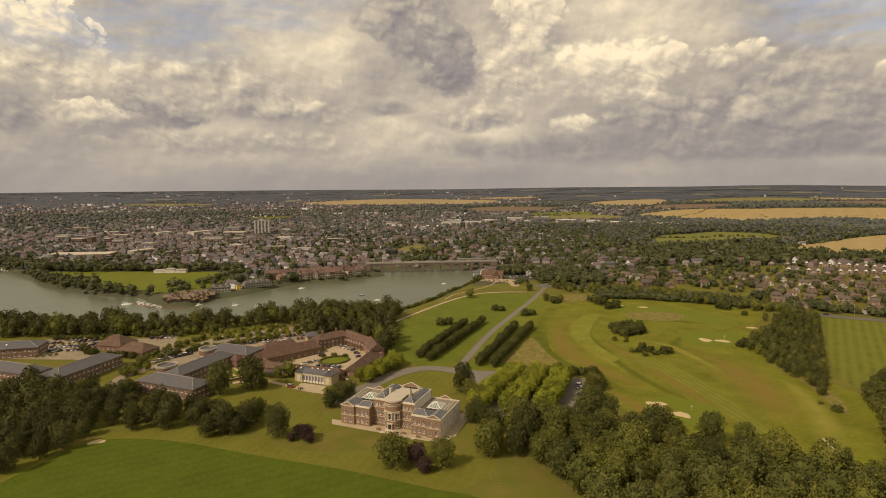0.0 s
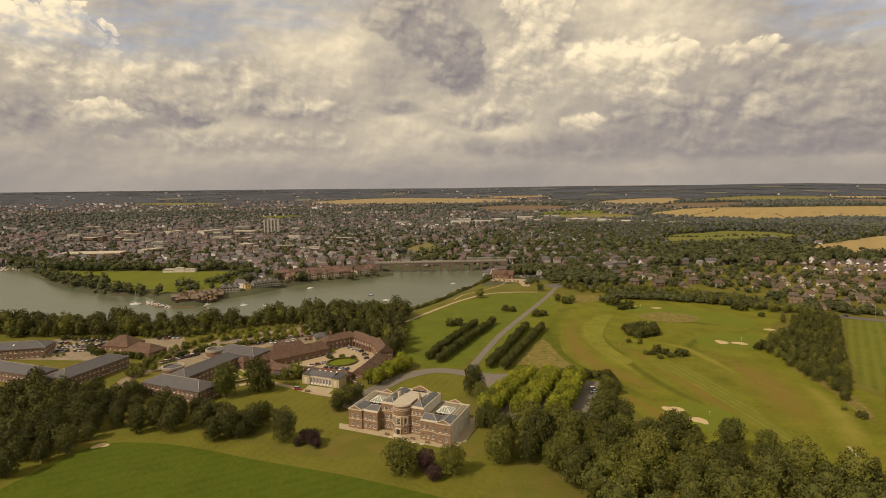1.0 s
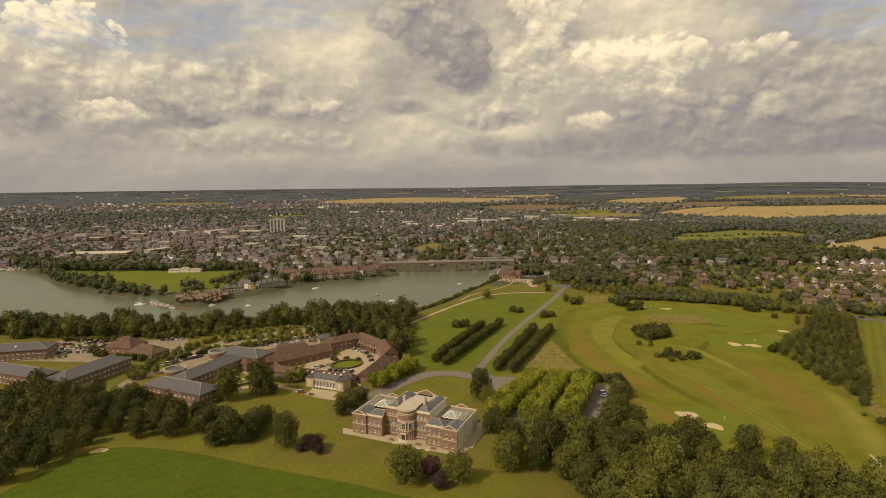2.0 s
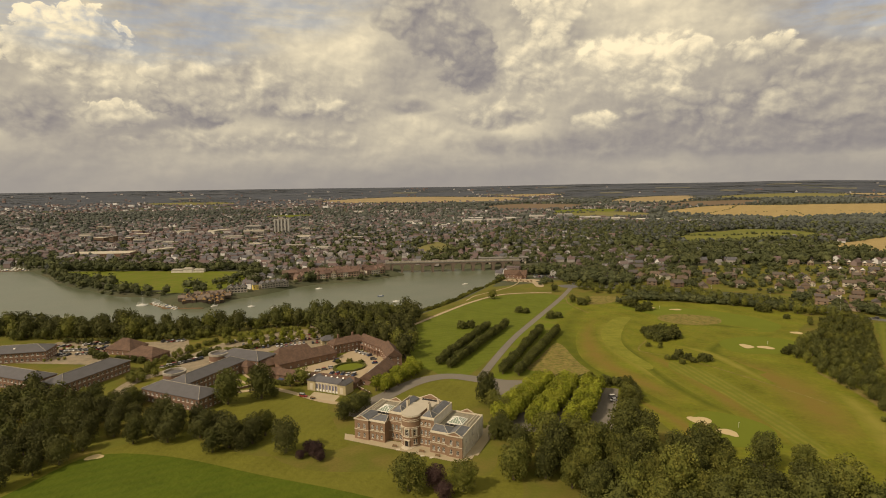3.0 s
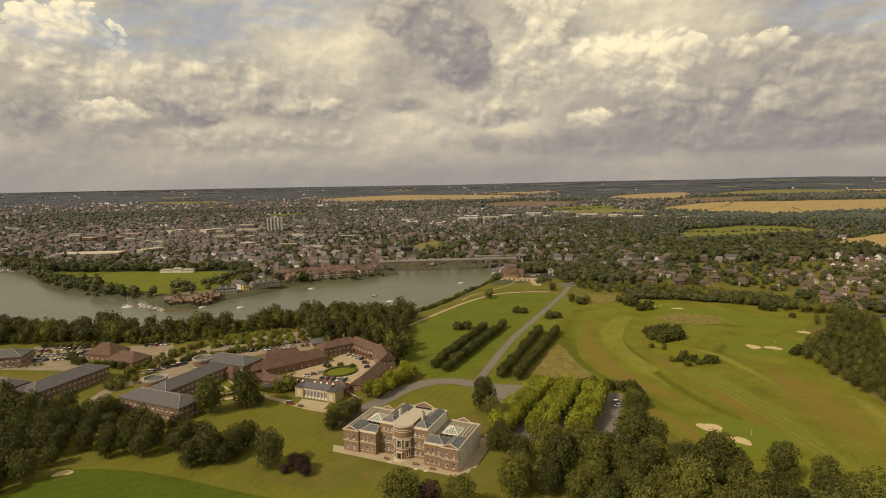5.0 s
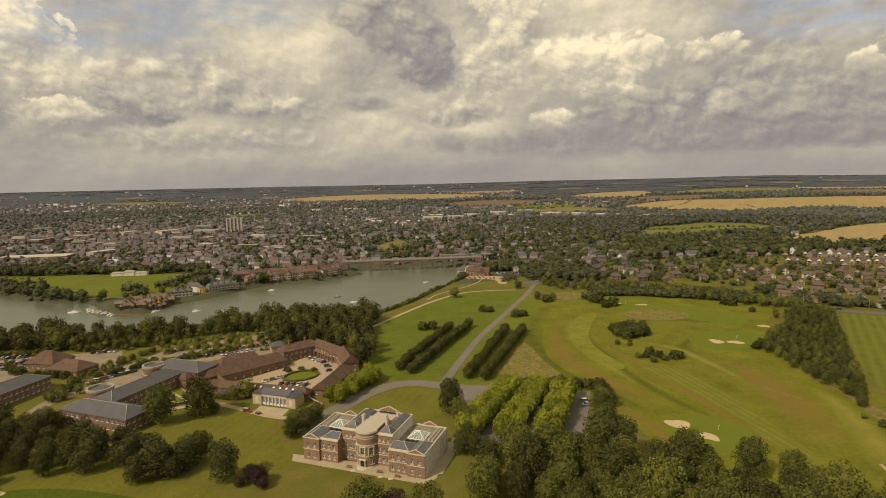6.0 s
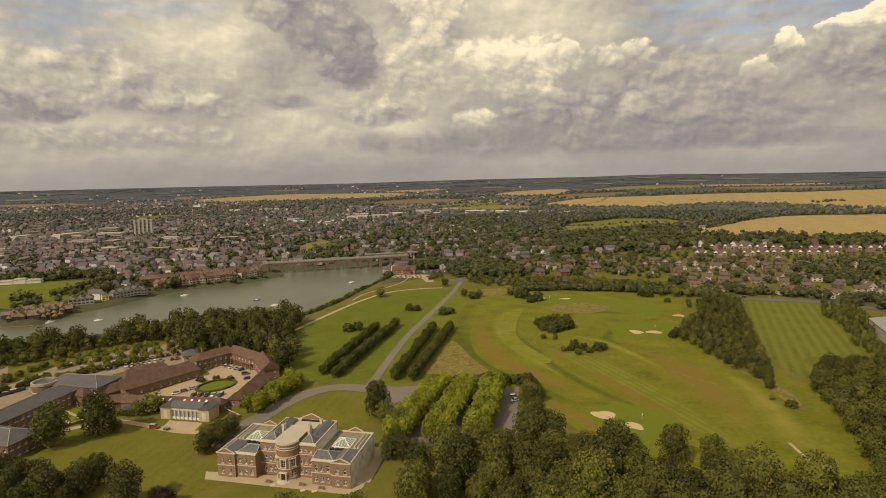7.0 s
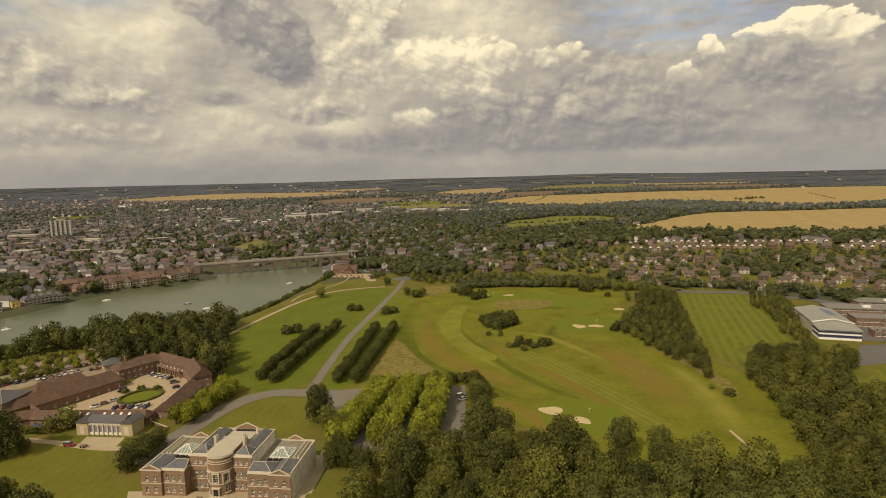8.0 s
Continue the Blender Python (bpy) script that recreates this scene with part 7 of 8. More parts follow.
def twin_proto():
    """A pair of houses under one roof with two white gables to the front."""
    t = thing("double_gabled_house", pose(0, -950, -80), "pair of houses with two white gables and a brown roof", "house")
    w, d_, e, rh = 16.0, 8.5, 4.9, 3.2
    wins = [(x, z, 2.2, 1.3) for x in (-5.2, 5.2) for z in (0.8, 3.2)] + [(x, 0.9, 1.2, 1.2) for x in (-1.6, 1.6)]
    part("front_wall", wall_bm(-w / 2, w / 2, 0, e, wins, 0.3, 0.15), M_TWINWALL, t).matrix_basis = pose(0, -d_ / 2, 0)
    for x, z, a, b in wins:
        part("window", box(x - a / 2, -d_ / 2 + 0.1, z, x + a / 2, -d_ / 2 + 0.2, z + b), M_GLASS, t)
    part("wall", box(-w / 2, -d_ / 2 + 0.3, 0, w / 2, d_ / 2, e), M_HOUSEWALL, t)
    bm = bmesh.new()
    add_roof(bm, -w / 2, -d_ / 2, w / 2, d_ / 2, e, rh, 3, 3, 0.4)
    part("roof", bm, M_HOUSEROOF, t)
    for x in (-5.2, 5.2):
        part("gable", gable_face(x - 2.8, x + 2.8, -d_ / 2 - 0.66, e, 2.65), M_WHITE, t, "white painted gable")
        bm = bmesh.new()
        add_roof(bm, -0.3, -2.9, 4.4, 2.9, e, 2.9, 0, 0, 0.2)
        part("gable_roof", bm, M_HOUSEROOF, t).matrix_basis = pose(x, -d_ / 2 - 0.1, 0, 0, 0, 90)
    part("chimney", box(-0.6, -0.5, e + rh - 0.6, 0.6, 0.5, e + rh + 1.3), M_BRICK, t)
    return t


H_TWIN = twin_proto()
M_PALEFRONT = by_object("pale_house_fronts", ((0.48, 0.44, 0.36), (0.27, 0.19, 0.135), (0.34, 0.27, 0.20), (0.23, 0.16, 0.115)), 0.85, 0, spec=0.2)
M_PALEROOF = by_object("estate_roofs", ((0.118, 0.092, 0.07), (0.125, 0.088, 0.064), (0.105, 0.09, 0.074), (0.135, 0.10, 0.074)), 0.85, 0, spec=0.2)
H_PAIR = house_proto("semi-detached pair with pale fronts and a brown roof", 14, 8.5, 5.0, 3.4, M_PALEROOF, M_PALEFRONT)
H_ESTATE = house_proto("small estate house with a pale gabled front", 8.5, 8.5, 4.8, 3.6, M_PALEROOF, M_PALEFRONT, "gable")
EST = -28.0
for row_, protos, gap, skip in (([(478, 762), (505, 748), (543, 732), (572, 711), (614, 691), (651, 670), (685, 651), (726, 616), (800, 570)], (H_TWIN,), 23, 0.08), ([(440, 716), (462, 702), (529, 686), (582, 662), (649, 622), (700, 584), (760, 540)], (H_SEMI, H_TWIN, H_SEMI), 19, 0.12)):
    for (ax, ay), (bx, by) in zip(row_, row_[1:]):
        ln = math.hypot(bx - ax, by - ay)
        n = max(1, round(ln / gap))
        for i in range(n):
            if rnd.random() < skip:
                continue
            t = (i + 0.5) / n
            settle(rnd.choice(protos), ax + (bx - ax) * t, ay + (by - ay) * t, EST + rnd.uniform(-5, 5), rnd.uniform(0.88, 1.0), "houses on the estate")
for row_, gap in (([(405, 768), (441, 759), (479, 749)], 18), ([(335, 728), (350, 712)], 17), ([(345, 672), (364, 646)], 17), ([(368, 690), (379, 660), (413, 648)], 17), ([(405, 632), (424, 624), (446, 600)], 18),
                  ([(455, 690), (480, 676), (500, 652), (514, 636)], 18), ([(236, 728), (249, 708), (266, 676)], 18), ([(398, 612), (413, 592), (428, 562), (442, 544)], 17), ([(371, 508), (396, 520), (424, 524)], 19), ([(452, 486), (480, 492), (508, 497)], 19), ([(500, 610), (540, 590), (580, 560)], 20), ([(300, 706), (322, 690)], 16)):
    for (ax, ay), (bx, by) in zip(row_, row_[1:]):
        n = max(1, round(math.hypot(bx - ax, by - ay) / gap))
        for i in range(n):
            t = (i + 0.5) / n
            settle(rnd.choice((H_GABLE, H_GABLE, H_PAIR, H_ESTATE)), ax + (bx - ax) * t, ay + (by - ay) * t, EST + rnd.uniform(-6, 6), rnd.uniform(0.74, 0.88), "houses on the estate")
for x, y in scatter([(330, 560), (350, 528), (395, 500), (430, 470), (500, 430), (560, 445), (640, 540), (600, 570), (540, 612), (480, 650), (440, 680), (380, 690), (340, 640)], 14.5, 44):
    if not (470 < x < 560 and 500 < y < 585 and rnd.random() < 0.75):
        near_row = any((x - a) ** 2 + (y - b) ** 2 < 13**2 for a, b in built)
        if near_row:
            continue
        settle(rnd.choice((H_PAIR, H_HIP, H_BUNG, H_ESTATE, H_SEMI)), x, y, EST + rnd.choice((0, 0, 0, 90)) + rnd.uniform(-8, 8), rnd.uniform(0.68, 0.84), "houses on the estate")
for x, y in scatter([(150, 690), (215, 660), (300, 620), (330, 700), (240, 790), (170, 760)], 25, 31):
    settle(rnd.choice((H_SEMI, H_HIP, H_BUNG)), x, y, rnd.choice((-20, 10, 70, 100)) + rnd.uniform(-8, 8), 1.0, "houses on the estate")

# large pale sheds and town blocks
SHEDS = ((-110, 1480, 70, 30, 8), (-50, 1425, 60, 26, 7), (30, 1520, 80, 34, 9), (90, 1530, 50, 30, 8), (140, 1560, 60, 30, 8), (210, 1580, 80, 36, 9), (285, 1590, 60, 34, 8), (40, 1600, 60, 30, 8), (-130, 1560, 60, 30, 7),
         (436, 1405, 50, 26, 7), (480, 1380, 60, 26, 7), (530, 1325, 60, 30, 8), (560, 1310, 40, 26, 7), (-360, 2000, 60, 30, 8), (-260, 1980, 50, 26, 8), (330, 1480, 70, 30, 8), (390, 1440, 50, 30, 8), (-20, 1470, 40, 22, 6), (230, 1500, 40, 22, 6))
for x, y, l, w, h in SHEDS:
    l, w = l * rnd.uniform(0.45, 0.85), w * 0.8
    t = thing("warehouse", pose(x, y, land(x, y) - 0.5, 0, 0, rnd.uniform(-14, 8)), "large pale metal-clad warehouse with a shallow roof", "warehouse", "warehouses beyond the town")
    part("wall", box(-l / 2, -w / 2, 0, l / 2, w / 2, h), M_SHED, t)
    for k in range(2):
        bm = bmesh.new()
        add_roof(bm, -l / 2, -w / 2 + k * w / 2, l / 2, k * w / 2, h, 2.0, 0, 0, 0.3)
        part("roof", bm, M_SHED, t)
store = thing("retail_store", pose(-600, 948, land(-600, 948) - 0.5, 0, 0, 9), "long low store with a pale grey sheet roof", "store")
part("wall", box(-48, -16, 0, 48, 16, 6), M_BRICK, store)
for k in range(3):
    bm = bmesh.new()
    add_roof(bm, -48, -16 + 10.7 * k, 48, -5.4 + 10.7 * k, 6, 1.6, 0, 0, 0.3)
    part("roof", bm, M_LEADLIGHT, store, "pale grey sheet roof")
BLOCKS = ((-722, 1130, 40, 16, 13), (-690, 1120, 18, 14, 17), (-660, 1125, 20, 14, 14), (-630, 1108, 34, 14, 12), (-590, 1100, 26, 14, 9), (-560, 1090, 46, 18, 9), (-520, 985, 70, 20, 8), (-470, 1300, 80, 24, 12), (-560, 1320, 90, 26, 11), (-640, 1310, 60, 24, 10),
          (-700, 1240, 50, 20, 10), (-480, 1200, 60, 22, 9), (-420, 1180, 40, 20, 9), (-760, 1330, 50, 20, 9), (-380, 1060, 40, 16, 9), (-300, 1040, 50, 16, 8), (-240, 1010, 40, 18, 8), (-820, 1230, 40, 20, 10), (-330, 1210, 50, 18, 9), (-220, 1180, 60, 20, 8), (-900, 1420, 60, 24, 10), (-520, 1420, 60, 24, 12), (-380, 1400, 30, 16, 10))
for x, y, l, w, h in BLOCKS:
    l, w = l * 0.62, w * 0.8
    t = thing("town_block", pose(x, y, land(x, y) - 0.5, 0, 0, rnd.choice((-12, 4, 70)) + rnd.uniform(-6, 6)), "flat-roofed town-centre block with pale window bands", "town block", "blocks in the town centre")
    part("wall", box(-l / 2, -w / 2, 0, l / 2, w / 2, h), M_SHED if rnd.random() < 0.45 else M_HOUSEWALL, t)
    for k in range(int(h / 3.4)):
        part("window_band", box(-l / 2 + 1, -w / 2 - 0.05, 1.0 + 3.4 * k, l / 2 - 1, -w / 2 + 0.1, 2.5 + 3.4 * k), M_GLASS, t)
    part("roof", box(-l / 2 - 0.3, -w / 2 - 0.3, h, l / 2 + 0.3, w / 2 + 0.3, h + 0.7), M_LEADLIGHT if rnd.random() < 0.5 else M_LEAD, t)

# ---- far houses and trees, too many to tell apart ----
KEEP_OUT = [curve_loop(loop, 3) for _, _, loop in FIELDS] + [LAKE, [(-236, 628), (-206, 634), (-190, 664), (-150, 700), (-66, 752), (-84, 796), (-150, 770), (-232, 730)], [(46, 665), (120, 645), (172, 690), (178, 738), (100, 735), (48, 722)], [(-560, 775), (-300, 772), (-268, 720), (-265, 640), (-290, 620), (-335, 622), (-410, 676), (-500, 730)], [(-110, 765), (170, 780), (170, 845), (-110, 815)],
            [(-660, 920), (-540, 920), (-540, 972), (-660, 972)], [(300, 250), (600, 250), (480, 440), (400, 470), (340, 500), (300, 400)]]
BOXES = [(min(p[0] for p in k), max(p[0] for p in k), min(p[1] for p in k), max(p[1] for p in k)) for k in KEEP_OUT]
SPOTS = {}
for x, y in built + [(-630, 945), (-600, 950), (-570, 952)] + [(s[0], s[1]) for s in SHEDS + BLOCKS] + [(-423, 1330)]:
    SPOTS.setdefault((int(x // 40), int(y // 40)), []).append((x, y))


def blocked(x, y):
    return any(a < x < b and c < y < e and inside(x, y, k) for k, (a, b, c, e) in zip(KEEP_OUT, BOXES))


def near_spot(x, y, r):
    i, j = int(x // 40), int(y // 40)
    return any((x - a) ** 2 + (y - b) ** 2 < r * r for u in (-1, 0, 1) for v in (-1, 0, 1) for a, b in SPOTS.get((i + u, j + v), ()))


def in_park(x, y):
    return y < 640 and inside(x, y, PARK)


PARK = [(-330, -200), (420, -200), (480, 440), (400, 480), (345, 510), (262, 600), (180, 640), (126, 660), (60, 640), (-8, 574), (-39, 527), (-330, 470)]
ESTATE = [(150, 690), (300, 600), (345, 520), (420, 480), (520, 430), (800, 540), (640, 690), (480, 745), (380, 770), (240, 790)]


def town_share(x, y):
    """How built-up a spot is, 0 to 1."""
    dd, a = math.hypot(x - 10, y - 50), math.degrees(math.atan2(x - 10, y - 50))
    n = noise.noise((x * 0.004, y * 0.004, 0.3)) * 0.5 + noise.noise((x * 0.0013, y * 0.0013, 5.0)) * 0.5
    if dd > 3000:
        return 0.02 + 0.08 * max(0, n) if a < 5 else 0.003
    left = between(a, ((-50, 0.75), (-12, 0.72), (-4, 0.45), (4, 0.28), (12, 0.12), (22, 0.05)))
    if dd > 2100 and a > 10:
        return 0.006
    if dd < 1000 and a > 0:
        left += 0.22
    if 1380 < dd < 1900 and a > -6 and a < 18:
        left = 0.5
    return max(0.0, left * between(dd, ((700, 0.6), (1000, 0.65), (1300, 0.85), (1700, 0.8), (2400, 0.5), (3600, 0.15))) + 0.55 * n)


def wood_share(x, y):
    dd, a = math.hypot(x - 10, y - 50), math.degrees(math.atan2(x - 10, y - 50))
    n = noise.noise((x * 0.0022, y * 0.0036, 9.0)) + 0.5 * noise.noise((x * 0.007, y * 0.009, 2.0))
    base = between(a, ((-20, 0.44), (0, 0.5), (8, 0.66), (30, 0.62))) if dd < 1500 else 0.5
    return min(1.0, max(0.0, base + 0.55 * n))


def polar(step, d0, d1, a0, a1, least):
    """Spots that thin out with distance."""
    r = random.Random(5)
    dd = d0
    while dd < d1:
        gap = max(least, dd / step)
        a = a0 + r.random() * gap / dd
        while a < a1:
            q, w = dd + r.uniform(-0.45, 0.45) * gap, a + r.uniform(-0.45, 0.45) * gap / dd
            yield 10 + q * math.sin(w), 50 + q * math.cos(w), q, gap
            a += gap / dd
        dd += gap


r5 = random.Random(77)
wv, wf, rv, rf = [], [], [], []
A0, A1 = radians(-43), radians(57)
for x, y, dd, gap in polar(112, 640, 4300, A0, A1, 11.5):
    if in_park(x, y) or blocked(x, y) or near_spot(x, y, 11) or inside(x, y, ESTATE) or (x < -255 and y < 800):
        continue
    if y < 860 and x < 90 and inside(x, y, LAKE):
        continue
    p = town_share(x, y)
    if r5.random() > p:
        continue
    z = land(x, y) - 0.4
    ang = math.tau * (0.12 * noise.noise((x * 0.006, y * 0.006, 1.0))) + r5.choice((0, 0, 0, math.pi / 2)) + r5.uniform(-0.1, 0.1)
    ca, sa = math.cos(ang), math.sin(ang)
    l, w, e, h = r5.uniform(6, 12) * max(1.0, gap / 24), r5.uniform(6, 8.5), r5.choice((2.8, 4.8, 5.0, 5.2, 6.5)), r5.uniform(2.6, 3.6)
    if r5.random() < 0.05:
        l, w, e, h = l * 2.2, w * 1.8, r5.uniform(5, 10), 1.0
    T = lambda px, py, pz: (x + px * ca - py * sa, y + px * sa + py * ca, z + pz)  # noqa: E731
    b = len(wv)
    wv += [T(sx * l / 2, sy * w / 2, zz) for zz in (0, e) for sx, sy in ((-1, -1), (1, -1), (1, 1), (-1, 1))] + [T(-l / 2, 0, e + h), T(l / 2, 0, e + h)]
    wf += [(b, b + 1, b + 5, b + 4), (b + 2, b + 3, b + 7, b + 6), (b + 1, b + 2, b + 6, b + 9, b + 5), (b + 3, b, b + 4, b + 8, b + 7)]
    b = len(rv)
    rv += [T(-l / 2 - 0.4, -w / 2 - 0.4, e - 0.1), T(l / 2 + 0.4, -w / 2 - 0.4, e - 0.1), T(l / 2 + 0.4, w / 2 + 0.4, e - 0.1), T(-l / 2 - 0.4, w / 2 + 0.4, e - 0.1), T(-l / 2 - 0.4, 0, e + h + 0.1), T(l / 2 + 0.4, 0, e + h + 0.1)]
    rf += [(b, b + 1, b + 5, b + 4), (b + 2, b + 3, b + 4, b + 5)]
    SPOTS.setdefault((int(x // 40), int(y // 40)), []).append((x, y))
town = tagged(new("town_houses", raw_mesh("town_houses", wv, wf, M_HAZEWALL)), "brick and pale walls of a town of small houses, tinted for haze", "town", kind="stuff")
tagged(new("town_roofs", raw_mesh("town_roofs", rv, rf, M_HAZEROOF)), "brown and grey pitched roofs of the town, tinted for haze", "town", kind="stuff")


def blob(sub, seed):
    """A small rounded clump with an uneven skin."""
    bm = bmesh.new()
    bmesh.ops.create_icosphere(bm, subdivisions=sub, radius=1.0)
    r = random.Random(seed)
    vs = []
    for v in bm.verts:
        k = r.uniform(0.78, 1.18)
        vs.append((v.co.x * k, v.co.y * k, max(-0.55, v.co.z * k)))
    fs = [tuple(v.index for v in f.verts) for f in bm.faces]
    bm.free()
    return np.array(vs), fs


def light_crown(seed, lumps=10, tufts=8, size=1.05):
    """A small crown of leaf sprays, in units of its half width and half height."""
    me = crown_mesh("light_crown", seed, M_LEAFFAR, lumps=lumps, tufts=tufts, size=size, core=1, fill=0.86)
    co = np.empty(len(me.vertices) * 3)
    me.vertices.foreach_get("co", co)
    co = co.reshape(-1, 3)
    vs = np.stack([co[:, 0] / 4.6, co[:, 1] / 4.6, co[:, 2] / 6.0 - 1.0], 1)
    fs = [tuple(p.vertices) for p in me.polygons]
    bpy.data.meshes.remove(me)
    return vs, fs


B1, B2 = [blob(1, i) for i in range(5)], [light_crown(60 + i) for i in range(6)]
BM = [light_crown(80 + i, 4, 6, 1.6) for i in range(5)]


class Trees:
    def __init__(self):
        self.v, self.f, self.n = [], [], 0

    def add(self, x, y, r, h, fine):
        vs, fs = r5.choice(BM if fine == 2 else B2 if fine else B1)
        a = r5.uniform(0, 6.28)
        c, s = math.cos(a), math.sin(a)
        q = np.stack([x + r * (vs[:, 0] * c - vs[:, 1] * s), y + r * (vs[:, 0] * s + vs[:, 1] * c), land(x, y) + h * (0.5 + 0.5 * vs[:, 2])], 1)
        self.v.append(q)
        self.f += [tuple(i + self.n for i in f) for f in fs]
        self.n += len(vs)

    def tree(self, x, y, r, h, fine):
        if fine:
            self.add(x, y, r * r5.uniform(0.9, 1.15), h, fine)
        else:
            self.add(x, y, r, h, False)

    def done(self, name, label, mat):
        tagged(new(name, raw_mesh(name, np.concatenate(self.v), self.f, mat)), label, "woodland", kind="stuff")


far_wood, hill_wood, hazed_wood = Trees(), Trees(), Trees()
for x, y, dd, gap in polar(178, 640, 4560, A0, A1, 8.6):
    if in_park(x, y) or blocked(x, y) or near_spot(x, y, 6.4):
        continue
    est = inside(x, y, ESTATE)
    w, t = wood_share(x, y), town_share(x, y)
    p = 0.55 if est else w * (1 - 0.75 * min(1, t)) if t < 0.3 else w * between(dd, ((700, 1.0), (1300, 0.9), (2500, 0.55)))
    if dd > 2000:
        p *= between(dd, ((2000, 1.0), (3000, 0.75), (4500, 0.7)))
    if r5.random() > p:
        continue
    rr = gap * r5.choice((r5.uniform(0.3, 0.5), r5.uniform(0.4, 0.7), r5.uniform(0.55, 0.95))) * (1.25 if dd > 2300 else 1.0) * (0.8 if t > 0.3 or est else 1.0)
    if not est and dd < 1000 and t < 0.3:
        if r5.random() < 0.3:
            continue
        rr *= 1.35
    if est:
        rr = r5.uniform(2.6, 5.0)
        if x > 430 and (x - 485) * 0.47 + (y - 722) * 0.88 > -45:
            rr = r5.uniform(1.2, 2.6)
    if 1000 < dd < 2300:
        rr = min(rr, 5.5)
    if dd > 2600 and (t < 0.05 or r5.random() < 0.75):
        continue
    (far_wood if dd < r5.uniform(900, 1500) else hill_wood if dd < 2300 else hazed_wood).tree(x, y, rr, min(17, rr * r5.uniform(1.5, 2.1) + 2.2 * (not est)) if dd < 2300 else r5.uniform(2.0, 4.0), True if dd < 950 else 2 if dd < 1350 else False)
# long low woods and plantations across the far hazed ground
for _ in range(260):
    a, q = r5.uniform(A0, A1), r5.uniform(2500, 4500)
    if r5.random() > 0.62 + 0.9 * noise.noise((q * 0.0016, a * 3.0, 6.0)):
        continue
    for k in range(r5.randint(3, 9)):
        w = a + (k - 4) * r5.uniform(0.010, 0.016)
        e = q + r5.uniform(-30, 30) + 12 * k
        x, y = 10 + e * math.sin(w), 50 + e * math.cos(w)
        if not blocked(x, y):
            hazed_wood.add(x, y, r5.uniform(30, 60), r5.uniform(0.8, 1.7), False)
# hedges and tree lines along the edges of the fields, the creek and the island
for _, _, loop in FIELDS:
    lp = curve_loop(loop, 3)
    for i, (ax, ay) in enumerate(lp):
        bx, by = lp[(i + 1) % len(lp)]
        ln = math.hypot(bx - ax, by - ay)
        if noise.noise((ax * 0.01, ay * 0.01, 4.0)) < -0.25:
            continue
        for k in range(int(ln / 9)):
            t = (k + r5.random()) / (ln / 9)
            if r5.random() < 0.75:
                rr = r5.uniform(2.0, 4.5)
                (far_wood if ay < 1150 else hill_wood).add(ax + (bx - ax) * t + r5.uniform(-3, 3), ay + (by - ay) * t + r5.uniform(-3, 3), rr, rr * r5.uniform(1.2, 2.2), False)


def line_of(pts, gap, r0, r1, width, tall=1.9):
    for (ax, ay), (bx, by) in zip(pts, pts[1:]):
        ln = math.hypot(bx - ax, by - ay)
        for k in range(int(ln / gap)):
            t, rr = (k + r5.random()) * gap / ln, r5.uniform(r0, r1)
            far_wood.tree(ax + (bx - ax) * t + r5.uniform(-width, width), ay + (by - ay) * t + r5.uniform(-width, width), rr, rr * r5.uniform(tall * 0.8, tall * 1.15), True)


line_of([(-700, 880), (-560, 800), (-480, 790), (-300, 790), (-285, 780)], 3.5, 4.5, 7, 14, 2.1)
line_of([(-560, 770), (-490, 710), (-430, 664)], 5.5, 3, 5, 4)
line_of([(-430, 664), (-405, 645)], 8, 3, 4.5, 3)
line_of([(-405, 640), (-370, 615)], 16, 2, 3, 2)
for x, y, r in ((-362, 634, 4.5), (-345, 630, 4.2), (-352, 622, 3), (-302, 640, 7), (-296, 648, 6), (-285, 640, 5), (-290, 612, 4)):
    far_wood.tree(x, y, r, r * 1.9, True)
line_of([(-284, 665), (-276, 700), (-276, 740)], 8, 4, 6.5, 3)
line_of([(-200, 676), (-184, 694), (-154, 708), (-118, 724), (-92, 746)], 3.4, 1.0, 2.4, 2.2, 1.6)
line_of([(-196, 699), (-178, 716), (-150, 729), (-118, 744), (-100, 762)], 5.0, 1.4, 3.0, 2.0, 1.8)
for x, y, r in ((-181, 694, 6.5), (-176, 697, 6), (-184, 699, 5.5)):
    far_wood.tree(x, y, r, r * 2.0, True)
line_of([(-215, 690), (-200, 720), (-150, 770), (-95, 800)], 7, 4, 6, 6)
line_of([(430, 830), (477, 815), (526, 797), (599, 769), (659, 734), (705, 698), (750, 664), (790, 640), (1000, 560)], 4.2, 6, 9.5, 5, 1.9)
line_of([(380, 835), (434, 850), (471, 866), (548, 903)], 5, 4, 6.5, 2.5)
line_of([(375, 862), (434, 882), (471, 898), (548, 934)], 5, 4, 6.5, 3)
for x, y, r, n in ((489, 577, 7, 4), (494, 559, 7, 4), (537, 552, 8, 7), (508, 508, 6.5, 5), (496, 528, 7, 5), (598, 768, 11, 2), (580, 700, 8, 2), (333, 568, 6.5, 4), (343, 540, 6, 4), (362, 528, 6, 4), (412, 451, 6, 4), (427, 435, 6.5, 4), (458, 415, 6, 5), (448, 418, 6, 4), (700, 625, 8, 3), (560, 560, 7, 3)):
    for _ in range(n):
        far_wood.tree(x + r5.uniform(-r, r), y + r5.uniform(-r, r), r * r5.uniform(0.7, 1.0), r * r5.uniform(1.3, 1.8), True)
